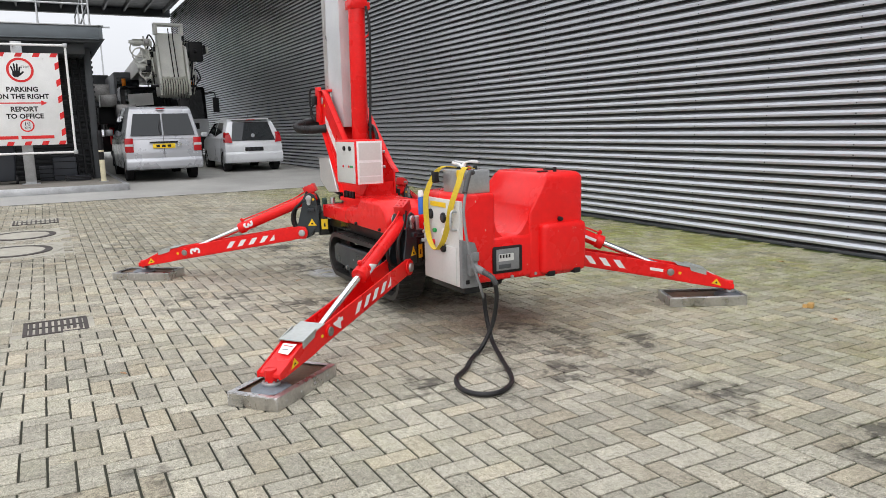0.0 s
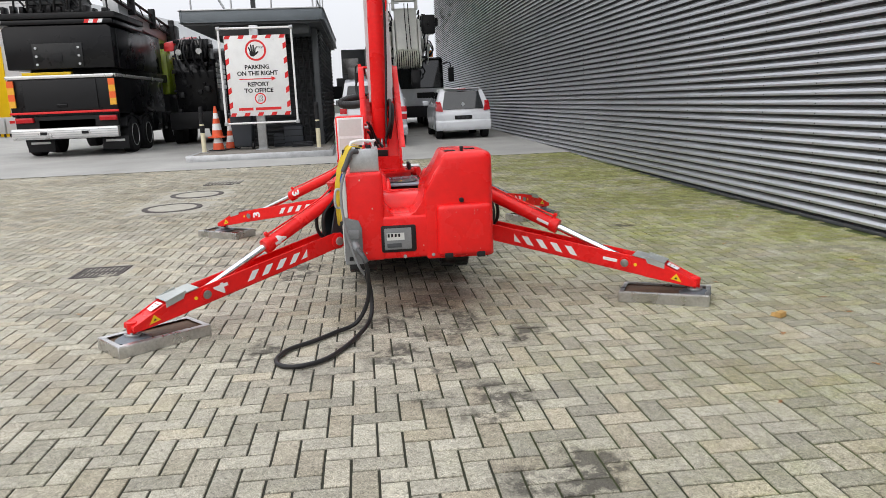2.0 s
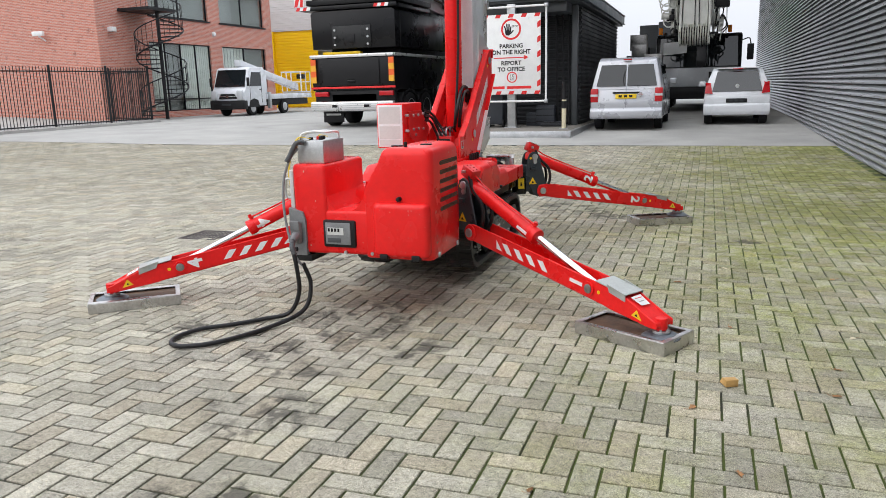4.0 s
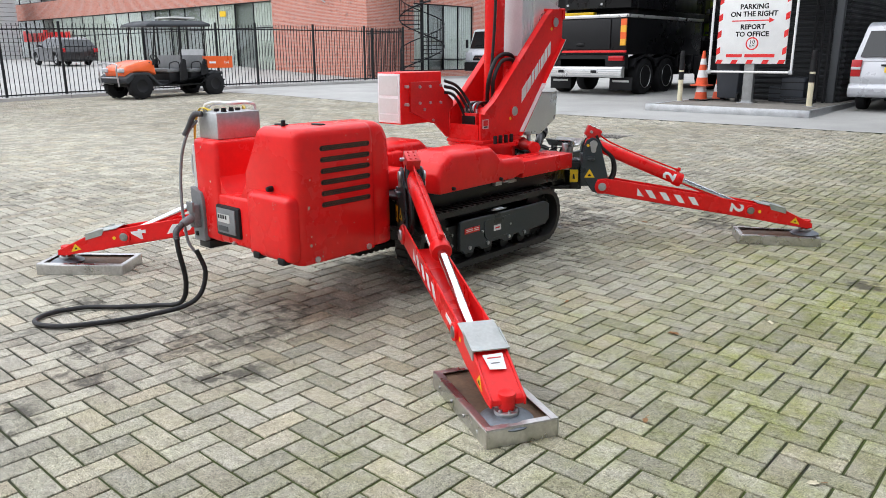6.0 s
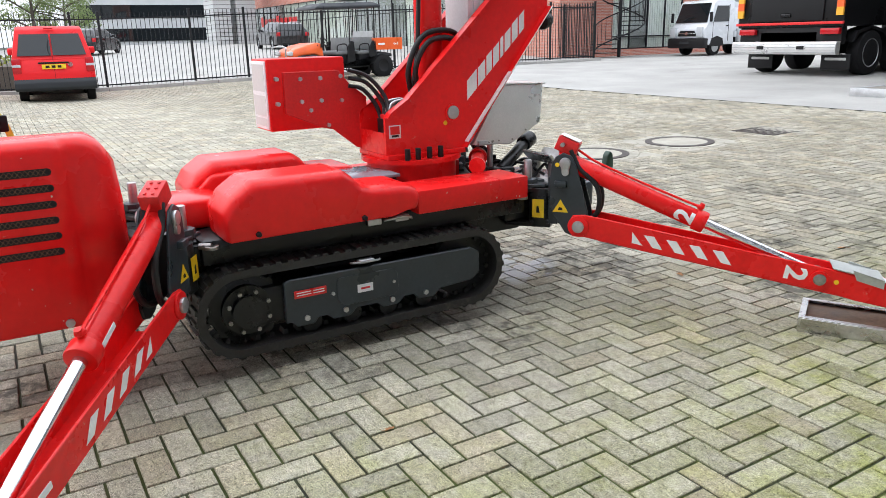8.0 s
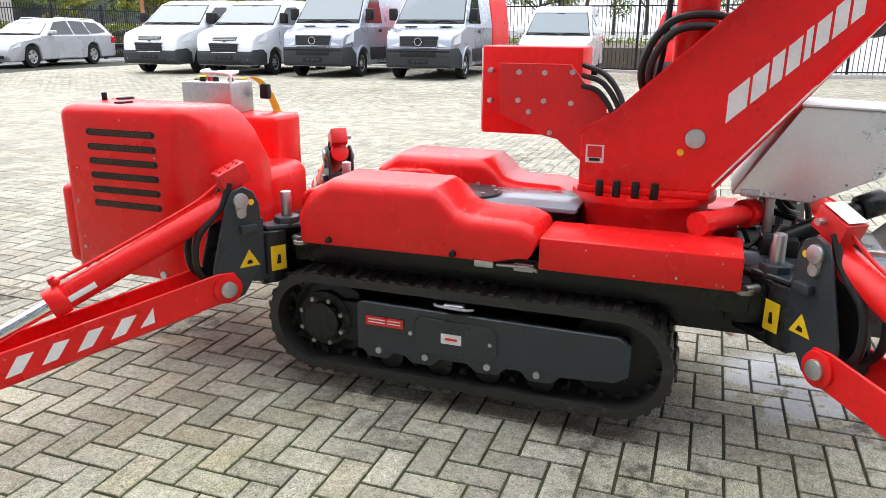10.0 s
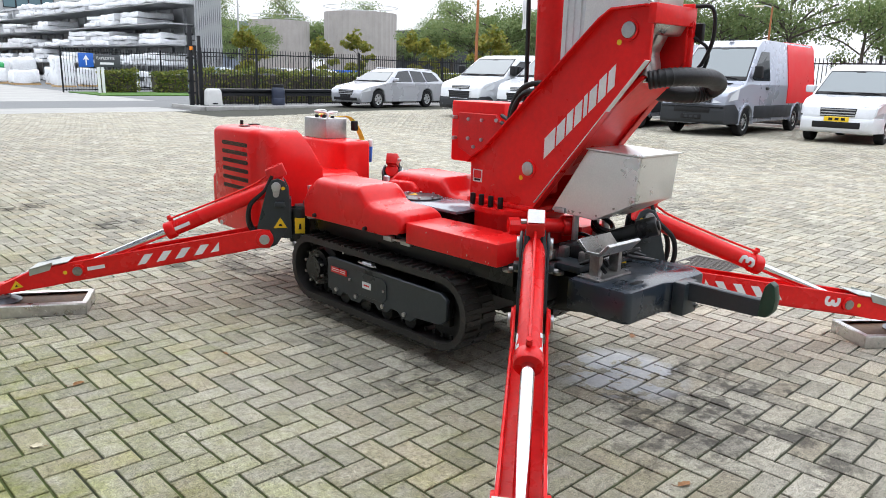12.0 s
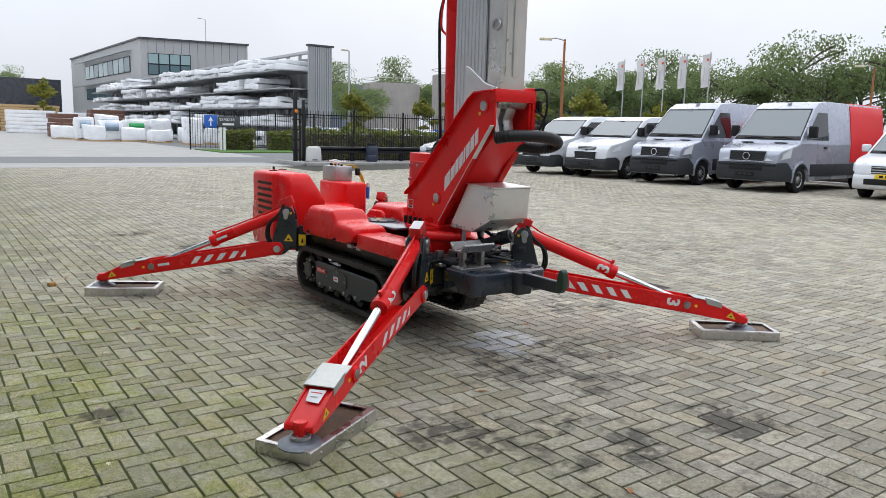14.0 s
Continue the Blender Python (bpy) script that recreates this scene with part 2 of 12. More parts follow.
# ---- materials ----
def pmat(name, col, rough=0.5, metal=0.0, var=0.12, scale=3.0, fine=60.0, bump=0.15, dirt=None, dirt_amount=0.0, dirt_scale=2.5, coat=0.0, rvar=0.12, stretch=(1, 1, 1), each=0.0, spec=0.5, relief=0.004):
    m = bpy.data.materials.new(name)
    m.use_nodes = True
    nt = m.node_tree
    b = nt.nodes["Principled BSDF"]
    b.inputs["Metallic"].default_value = metal
    b.inputs["Coat Weight"].default_value = coat
    b.inputs["Coat Roughness"].default_value = 0.08
    b.inputs["Specular IOR Level"].default_value = spec
    co = nt.nodes.new("ShaderNodeTexCoord")
    mp = nt.nodes.new("ShaderNodeMapping")
    mp.inputs["Scale"].default_value = stretch
    geo = nt.nodes.new("ShaderNodeNewGeometry")
    nt.links.new(geo.outputs["Position"], mp.inputs["Vector"])

    def noise_tex(sc, detail=6, rgh=0.6):
        n = nt.nodes.new("ShaderNodeTexNoise")
        n.inputs["Scale"].default_value = sc
        n.inputs["Detail"].default_value = detail
        n.inputs["Roughness"].default_value = rgh
        nt.links.new(mp.outputs["Vector"], n.inputs["Vector"])
        return n.outputs["Fac"]

    def ranged(sock, a, c, lo, hi):
        r = nt.nodes.new("ShaderNodeMapRange")
        for k, v in zip(("From Min", "From Max", "To Min", "To Max"), (a, c, lo, hi)):
            r.inputs[k].default_value = v
        nt.links.new(sock, r.inputs["Value"])
        return r.outputs["Result"]

    def mixed(fac, a, c, blend="MIX"):
        n = nt.nodes.new("ShaderNodeMix")
        n.data_type, n.blend_type = "RGBA", blend
        for sock, v in (("Factor", fac), ("A", a), ("B", c)):
            if isinstance(v, (float, int)):
                n.inputs[sock].default_value = v if sock == "Factor" else (v, v, v, 1)
            elif isinstance(v, (tuple, list)):
                n.inputs[sock].default_value = (*v[:3], 1)
            else:
                nt.links.new(v, n.inputs[sock])
        return n.outputs["Result"]
    big, small = noise_tex(scale), noise_tex(fine, 4)
    k = mixed(1.0, ranged(big, 0.3, 0.7, 1 - var, 1 + var), ranged(small, 0.3, 0.7, 1 - var * 0.6, 1 + var * 0.6), "MULTIPLY")
    out = mixed(1.0, tuple(col), k, "MULTIPLY")
    if each:
        oi = nt.nodes.new("ShaderNodeObjectInfo")
        out = mixed(1.0, out, ranged(oi.outputs["Random"], 0, 1, 1 - each, 1 + each), "MULTIPLY")
    if dirt is not None:
        dn = noise_tex(dirt_scale, 8, 0.7)
        dm = ranged(dn, 0.68 - 0.35 * dirt_amount, 0.8 - 0.25 * dirt_amount, 0, 1)
        out = mixed(dm, out, tuple(dirt))
    nt.links.new(out, b.inputs["Base Color"])
    nt.links.new(ranged(big, 0.3, 0.7, max(0.02, rough - rvar), min(1, rough + rvar)), b.inputs["Roughness"])
    if bump:
        bp = nt.nodes.new("ShaderNodeBump")
        bp.inputs["Strength"].default_value = bump
        bp.inputs["Distance"].default_value = relief
        nt.links.new(small, bp.inputs["Height"])
        nt.links.new(bp.outputs["Normal"], b.inputs["Normal"])
    return m


def glass_mat(name, tint, rough=0.03, clear=0.0):
    m = bpy.data.materials.new(name)
    m.use_nodes = True
    b = m.node_tree.nodes["Principled BSDF"]
    b.inputs["Base Color"].default_value = (*tint, 1)
    b.inputs["Roughness"].default_value = rough
    b.inputs["Specular IOR Level"].default_value = 0.6
    b.inputs["Transmission Weight"].default_value = clear
    b.inputs["IOR"].default_value = 1.45
    return m


M_RED = pmat("red_paint", (0.77, 0.013, 0.013), 0.3, 0, 0.1, 2.0, 40, 0.05, (0.55, 0.36, 0.28), 0.05, 24, coat=0.0, spec=0.3)
M_RED_GRP = pmat("red_gelcoat", (0.8, 0.014, 0.014), 0.28, 0, 0.08, 1.5, 25, 0.12, (0.62, 0.38, 0.32), 0.04, 26, coat=0.0, spec=0.32, relief=0.006)
M_RED_DULL = pmat("red_paint_worn", (0.64, 0.014, 0.014), 0.42, 0, 0.15, 4.0, 80, 0.1, (0.55, 0.25, 0.2), 0.05, 18)
M_BLACK_STEEL = pmat("black_painted_steel", (0.014, 0.0145, 0.015), 0.33, 0, 0.2, 4.0, 60, 0.1, (0.035, 0.032, 0.03), 0.1, 6, spec=0.3)
M_GREY_STEEL = pmat("anthracite_painted_steel", (0.028, 0.036, 0.042), 0.34, 0, 0.15, 4.0, 60, 0.08, (0.1, 0.1, 0.1), 0.04, 8, spec=0.45)
M_RUBBER = pmat("black_rubber", (0.022, 0.021, 0.02), 0.5, 0, 0.25, 5.0, 90, 0.35, (0.11, 0.09, 0.07), 0.2, 6, spec=0.45)
M_TYRE = pmat("tyre_rubber", (0.014, 0.014, 0.015), 0.8, 0, 0.2, 6.0, 80, 0.3, spec=0.2)
M_HOSE = pmat("black_hose", (0.014, 0.014, 0.015), 0.45, 0, 0.2, 8.0, 90, 0.2, spec=0.35)
M_CHROME = pmat("chromed_rod", (0.75, 0.76, 0.78), 0.14, 1.0, 0.05, 6.0, 60, 0.02, rvar=0.05)
M_ZINC = pmat("galvanised_steel", (0.5, 0.51, 0.52), 0.42, 0.9, 0.15, 7.0, 70, 0.1)
M_STEEL = pmat("bare_worn_steel", (0.32, 0.31, 0.3), 0.4, 0.9, 0.3, 5.0, 60, 0.2, (0.16, 0.08, 0.04), 0.12, 7)
M_TRAY = pmat("worn_bright_steel", (0.54, 0.53, 0.52), 0.3, 0.95, 0.2, 6.0, 60, 0.15, (0.22, 0.17, 0.13), 0.06, 9)
M_NAVY = pmat("blue_black_gloss_paint", (0.024, 0.033, 0.045), 0.28, 0, 0.1, 5.0, 60, 0.08, (0.2, 0.22, 0.24), 0.05, 30, spec=0.6, rvar=0.16)
M_CHIP = pmat("bare_gelcoat", (0.62, 0.46, 0.36), 0.7, 0, 0.15, 30, 120, 0.1)
M_SHEET = pmat("dull_galvanised_sheet", (0.46, 0.48, 0.46), 0.42, 0.55, 0.12, 8.0, 70, 0.1, (0.3, 0.3, 0.27), 0.06, 9)
M_RUST = pmat("rusty_plywood", (0.14, 0.085, 0.05), 0.75, 0, 0.4, 6.0, 50, 0.4, (0.06, 0.045, 0.04), 0.3, 5)
M_PAD = pmat("grey_foot_disc", (0.16, 0.18, 0.2), 0.45, 0.5, 0.2, 8.0, 60, 0.2)
M_ALU = pmat("brushed_aluminium", (0.76, 0.76, 0.75), 0.32, 0.7, 0.08, 4.0, 120, 0.06, rvar=0.08)
M_ALU_RIB = pmat("anodised_aluminium_column", (0.66, 0.68, 0.7), 0.42, 0.35, 0.08, 4.0, 80, 0.06)
M_WHITE = pmat("white_paint", (0.78, 0.78, 0.77), 0.4, 0, 0.06, 3.0, 60, 0.05, (0.5, 0.48, 0.45), 0.04, 8)
M_WHITE_STICK = pmat("white_sticker", (0.8, 0.8, 0.8), 0.45, 0, 0.08, 12.0, 90, 0.03, (0.5, 0.42, 0.4), 0.06, 20)
M_PANEL = pmat("light_grey_panel", (0.6, 0.6, 0.58), 0.4, 0, 0.06, 3.0, 70, 0.05, (0.35, 0.33, 0.3), 0.05, 9)
M_YELLOW = pmat("yellow_sticker", (0.85, 0.55, 0.01), 0.45, 0, 0.08, 20.0, 90, 0.03)
M_STRAP = pmat("yellow_webbing", (0.62, 0.44, 0.03), 0.75, 0, 0.15, 20.0, 300, 0.3, (0.3, 0.22, 0.06), 0.1, 12)
M_BLACK = pmat("black_plastic", (0.012, 0.012, 0.013), 0.5, 0, 0.15, 8.0, 80, 0.1, spec=0.25)
M_CABLE = pmat("grey_cable", (0.2, 0.205, 0.21), 0.6, 0, 0.15, 8.0, 80, 0.1)
M_BIND = pmat("dark_grey_rubber", (0.07, 0.072, 0.075), 0.6, 0, 0.15, 8.0, 80, 0.1)
M_BLUE = pmat("blue_plug", (0.02, 0.12, 0.5), 0.4, 0, 0.1, 8.0, 60, 0.05)
M_GREEN = pmat("green_paint", (0.02, 0.3, 0.08), 0.4, 0, 0.1, 8.0, 60, 0.05)
M_DKGREEN = pmat("dark_green_hook", (0.015, 0.05, 0.03), 0.4, 0, 0.2, 8.0, 60, 0.1)
M_REDP = pmat("red_plastic", (0.7, 0.02, 0.02), 0.35, 0, 0.08, 8.0, 60, 0.05)
M_ORANGE = pmat("orange_paint", (0.8, 0.12, 0.02), 0.35, 0, 0.08, 3.0, 60, 0.05, coat=0.3)
M_AMBER = pmat("amber_lens", (0.85, 0.25, 0.02), 0.2, 0, 0.05, 8.0, 60, 0.02)
M_CONC = pmat("concrete", (0.34, 0.335, 0.315), 0.85, 0, 0.16, 0.8, 45, 0.35, (0.2, 0.19, 0.17), 0.2, 0.6)
M_KERB = pmat("concrete_kerb", (0.36, 0.35, 0.33), 0.85, 0, 0.18, 2.0, 50, 0.35, (0.18, 0.18, 0.15), 0.15, 2)
M_CLAD = pmat("silver_grey_corrugated_sheet", (0.53, 0.545, 0.57), 0.34, 0.72, 0.06, 0.5, 20, 0.03, (0.3, 0.3, 0.28), 0.04, 3, rvar=0.06)
# the hut's own sheet colour; on the hall wall it paints rib shade
M_CLAD_DK_SHADE = pmat("anthracite_sheet_and_rib_shade", (0.04, 0.042, 0.045), 0.5, 0.0, 0.08, 1, 30, 0.04, spec=0.2)
M_CLAD_LT = pmat("light_grey_cladding", (0.6, 0.61, 0.61), 0.45, 0.1, 0.06, 0.6, 20, 0.03)
M_DARK = pmat("dark_grey_paint", (0.06, 0.065, 0.07), 0.45, 0, 0.12, 2, 50, 0.08)
M_FENCE = pmat("black_powder_coated_steel", (0.014, 0.015, 0.017), 0.45, 0, 0.1, 3, 60, 0.05, spec=0.25)
M_IRON = pmat("cast_iron", (0.07, 0.06, 0.055), 0.7, 0.5, 0.25, 8, 60, 0.3, (0.13, 0.11, 0.09), 0.2, 6)
M_GLASS = glass_mat("dark_window_glass", (0.02, 0.025, 0.028))
M_GLASS_CAR = glass_mat("car_glass", (0.012, 0.015, 0.017))
M_GLASS_CAR.node_tree.nodes["Principled BSDF"].inputs["IOR"].default_value = 1.5
# pale base colour stands in for the sky mirrored by windscreens
M_WSCREEN = glass_mat("windscreen_sky_tone", (0.10, 0.13, 0.142))
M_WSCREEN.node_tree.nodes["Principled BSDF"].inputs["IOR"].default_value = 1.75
M_DECK = pmat("blue_grey_deck_paint", (0.22, 0.26, 0.3), 0.14, 0, 0.12, 5.0, 60, 0.06, (0.16, 0.17, 0.17), 0.05, 8)
M_LENS = glass_mat("clear_lamp_lens", (0.52, 0.54, 0.56), 0.06)
M_REDLENS = glass_mat("red_lamp_lens", (0.45, 0.01, 0.015), 0.15)

# ---- ground, concrete, walls ----
JOINT = 0.007


def ground_grid(xs, ys, z_of, name, material, label, drop=0.0):
    bm = bmesh.new()
    grid = [[bm.verts.new((x, y, z_of(x, y) - drop)) for x in xs] for y in ys]
    for j in range(len(ys) - 1):
        for i in range(len(xs) - 1):
            bm.faces.new((grid[j][i], grid[j][i + 1], grid[j + 1][i + 1], grid[j + 1][i]))
    return solo(name, bm, material, label, kind="structure", smooth=60)


def joint_mat():
    """Sand, moss and dirt that fill the joints of the paving; duller soil and asphalt farther out."""
    m = pmat("mossy_joint_sand", (0.026, 0.027, 0.016), 0.95, 0, 0.3, 2.0, 120, 0.5, (0.04, 0.046, 0.01), 0.3, 1.1)
    nt = m.node_tree
    b = nt.nodes["Principled BSDF"]
    base = b.inputs["Base Color"].links[0].from_socket
    geo = nt.nodes.new("ShaderNodeNewGeometry")
    sep = nt.nodes.new("ShaderNodeSeparateXYZ")
    nt.links.new(geo.outputs["Position"], sep.inputs[0])
    east = nt.nodes.new("ShaderNodeMapRange")
    for k, v in zip(("From Min", "From Max", "To Min", "To Max"), (2.4, 4.4, 0.0, 0.95)):
        east.inputs[k].default_value = v
    nt.links.new(sep.outputs["X"], east.inputs["Value"])
    clump = nt.nodes.new("ShaderNodeTexNoise")
    clump.inputs["Scale"].default_value, clump.inputs["Detail"].default_value = 2.6, 6
    nt.links.new(geo.outputs["Position"], clump.inputs["Vector"])
    clr = nt.nodes.new("ShaderNodeMapRange")
    for k, v in zip(("From Min", "From Max", "To Min", "To Max"), (0.34, 0.5, 0.0, 1.0)):
        clr.inputs[k].default_value = v
    nt.links.new(clump.outputs["Fac"], clr.inputs["Value"])
    mul = nt.nodes.new("ShaderNodeMath")
    mul.operation = "MULTIPLY"
    nt.links.new(east.outputs["Result"], mul.inputs[0])
    nt.links.new(clr.outputs["Result"], mul.inputs[1])
    mx = nt.nodes.new("ShaderNodeMix")
    mx.data_type = "RGBA"
    nt.links.new(mul.outputs[0], mx.inputs["Factor"])
    nt.links.new(base, mx.inputs["A"])
    mx.inputs["B"].default_value = (0.06, 0.082, 0.011, 1)
    # plain grey asphalt outside the yard
    out = nt.nodes.new("ShaderNodeMapRange")
    for k, v in zip(("From Min", "From Max", "To Min", "To Max"), (7.15, 7.3, 0.0, 1.0)):
        out.inputs[k].default_value = v
    nt.links.new(sep.outputs["X"], out.inputs["Value"])
    far = nt.nodes.new("ShaderNodeMapRange")
    for k, v in zip(("From Min", "From Max", "To Min", "To Max"), (-15.6, -15.1, 1.0, 0.0)):
        far.inputs[k].default_value = v
    nt.links.new(sep.outputs["Y"], far.inputs["Value"])
    anyw = nt.nodes.new("ShaderNodeMath")
    anyw.operation = "MAXIMUM"
    nt.links.new(out.outputs["Result"], anyw.inputs[0])
    nt.links.new(far.outputs["Result"], anyw.inputs[1])
    mo = nt.nodes.new("ShaderNodeMix")
    mo.data_type = "RGBA"
    nt.links.new(anyw.outputs[0], mo.inputs["Factor"])
    nt.links.new(mx.outputs["Result"], mo.inputs["A"])
    mo.inputs["B"].default_value = (0.15, 0.152, 0.15, 1)
    nt.links.new(mo.outputs["Result"], b.inputs["Base Color"])
    return m


M_JOINT = joint_mat()
M_ASPHALT = pmat("grey_asphalt", (0.16, 0.165, 0.165), 0.9, 0, 0.12, 0.6, 80, 0.4, (0.11, 0.11, 0.11), 0.2, 0.5)
xs = [-900, -400, -150, -60] + [-40 + 0.5 * i for i in range(165)] + [60, 150, 400, 900]
ys = [-900, -400, -150, -80, -50] + [-40 + 0.5 * i for i in range(181)] + [80, 150, 400, 900]
ground_grid(xs, ys, hz, "ground", M_JOINT, "dark mossy sand bed under the whole paved yard", JOINT)

CONC_Y = 15.72
bm = bmesh.new()
gx = [-45 + 2.0 * i for i in range(27)] + [9.0]
gy = [CONC_Y, 17, 19, 21, 23, 25, 30, 40, 60, 90]
grid = [[bm.verts.new((x, y - (0.09 if j == 0 else 0.0), hz(x, y) + (0.0035 if j == 0 else 0.001))) for x in gx] for j, y in enumerate(gy)]
for j in range(len(gy) - 1):
    for i in range(len(gx) - 1):
        bm.faces.new((grid[j][i], grid[j][i + 1], grid[j + 1][i + 1], grid[j + 1][i]))
solo("concrete_apron", bm, M_CONC, "pale worn concrete slab of the driveway beyond the paving", kind="structure", smooth=60)

# silver corrugated wall that runs along the whole yard
WALL_X = 7.08


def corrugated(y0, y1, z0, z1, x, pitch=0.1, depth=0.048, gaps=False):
    """Horizontal silver ribs that lean towards the sky; gaps: the recesses and undersides, coloured dark as shade."""
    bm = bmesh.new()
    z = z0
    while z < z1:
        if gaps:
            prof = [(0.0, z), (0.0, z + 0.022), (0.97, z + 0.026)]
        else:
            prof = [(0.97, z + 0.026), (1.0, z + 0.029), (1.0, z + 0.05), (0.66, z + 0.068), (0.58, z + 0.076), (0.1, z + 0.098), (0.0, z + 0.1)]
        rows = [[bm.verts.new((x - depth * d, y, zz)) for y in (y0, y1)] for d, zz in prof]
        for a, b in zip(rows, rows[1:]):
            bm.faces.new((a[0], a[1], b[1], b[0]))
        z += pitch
    return bm


wall = thing("wall_east", "long hall wall of silver-grey horizontally corrugated sheet", "wall", kind="structure")
tagged(part("cladding", corrugated(-14, 44.6, 0.04, 7.8, WALL_X), M_CLAD, wall, "silver-grey ribbed sheet", 20), "silver-grey ribbed sheet", kind="stuff")
# shade under and between the ribs is put in as dark faces
tagged(part("rib_gap", corrugated(-14, 44.6, 0.04, 7.8, WALL_X, gaps=True), M_CLAD_DK_SHADE, wall, "rib recess coloured dark in place of shade", 0), "rib recess coloured dark in place of shade", kind="stuff")
part("wall_core", box(WALL_X + 0.01, WALL_X + 0.4, -14, 44.6, 0.0, 7.86), M_DARK, wall)
part("plinth", box(WALL_X - 0.05, WALL_X + 0.005, -14, 44.6, 0.0, 0.035, 0.004), M_DARK, wall, "dark steel plinth strip")
bm = bmesh.new()
for k in range(54):
    yy = -13.4 + k
    for r in range(70):
        zz = 0.14 + r * 0.1 + 0.041
        if yy < 18 and zz < 6.5:
            box(WALL_X - 0.053, WALL_X - 0.046, yy - 0.005, yy + 0.005, zz - 0.005, zz + 0.005, bm=bm)
tagged(part("sheet_screws", bm, M_BLACK, wall, "rows of small dark sheet screws", 0), kind="stuff")

# ---- the tracked aerial lift ----
XC = 2.735
lift = thing("tracked_aerial_lift", "red and black crawler aerial lift standing on four outriggers", "aerial lift", (XC, 5.75, 0), base=(XC, 5.75, 0))


def stadium(y0, y1, zb, zt, r, n=14):
    """Outline of a track loop: round at both ends."""
    pts = []
    for i in range(n + 1):
        a = -math.pi / 2 - math.pi * i / n
        pts.append((y0 + r + r * math.cos(a), (zb + zt) / 2 + (zt - zb) / 2 * math.sin(a)))
    for i in range(n + 1):
        a = math.pi / 2 - math.pi * i / n
        pts.append((y1 - r + r * math.cos(a), (zb + zt) / 2 + (zt - zb) / 2 * math.sin(a)))
    return pts


def ring_prism(outer, inner, x0, x1):
    bm = bmesh.new()
    n = len(outer)
    loops = [[bm.verts.new((x, y, z)) for y, z in pts] for x, pts in ((x0, outer), (x1, outer), (x1, inner), (x0, inner))]
    for a in range(4):
        p, q = loops[a], loops[(a + 1) % 4]
        for i in range(n):
            bm.faces.new((p[i], p[(i + 1) % n], q[(i + 1) % n], q[i]))
    return bm


def along(pts, step):
    """Points and directions at even steps round a closed outline."""
    out, carry = [], 0.0
    n = len(pts)
    for i in range(n):
        a, b = Vector(pts[i]), Vector(pts[(i + 1) % n])
        d = (b - a).length
        if d < 1e-6:
            continue
        while carry < d:
            out.append((a + (b - a) * (carry / d), (b - a) / d))
            carry += step
        carry -= d
    return out


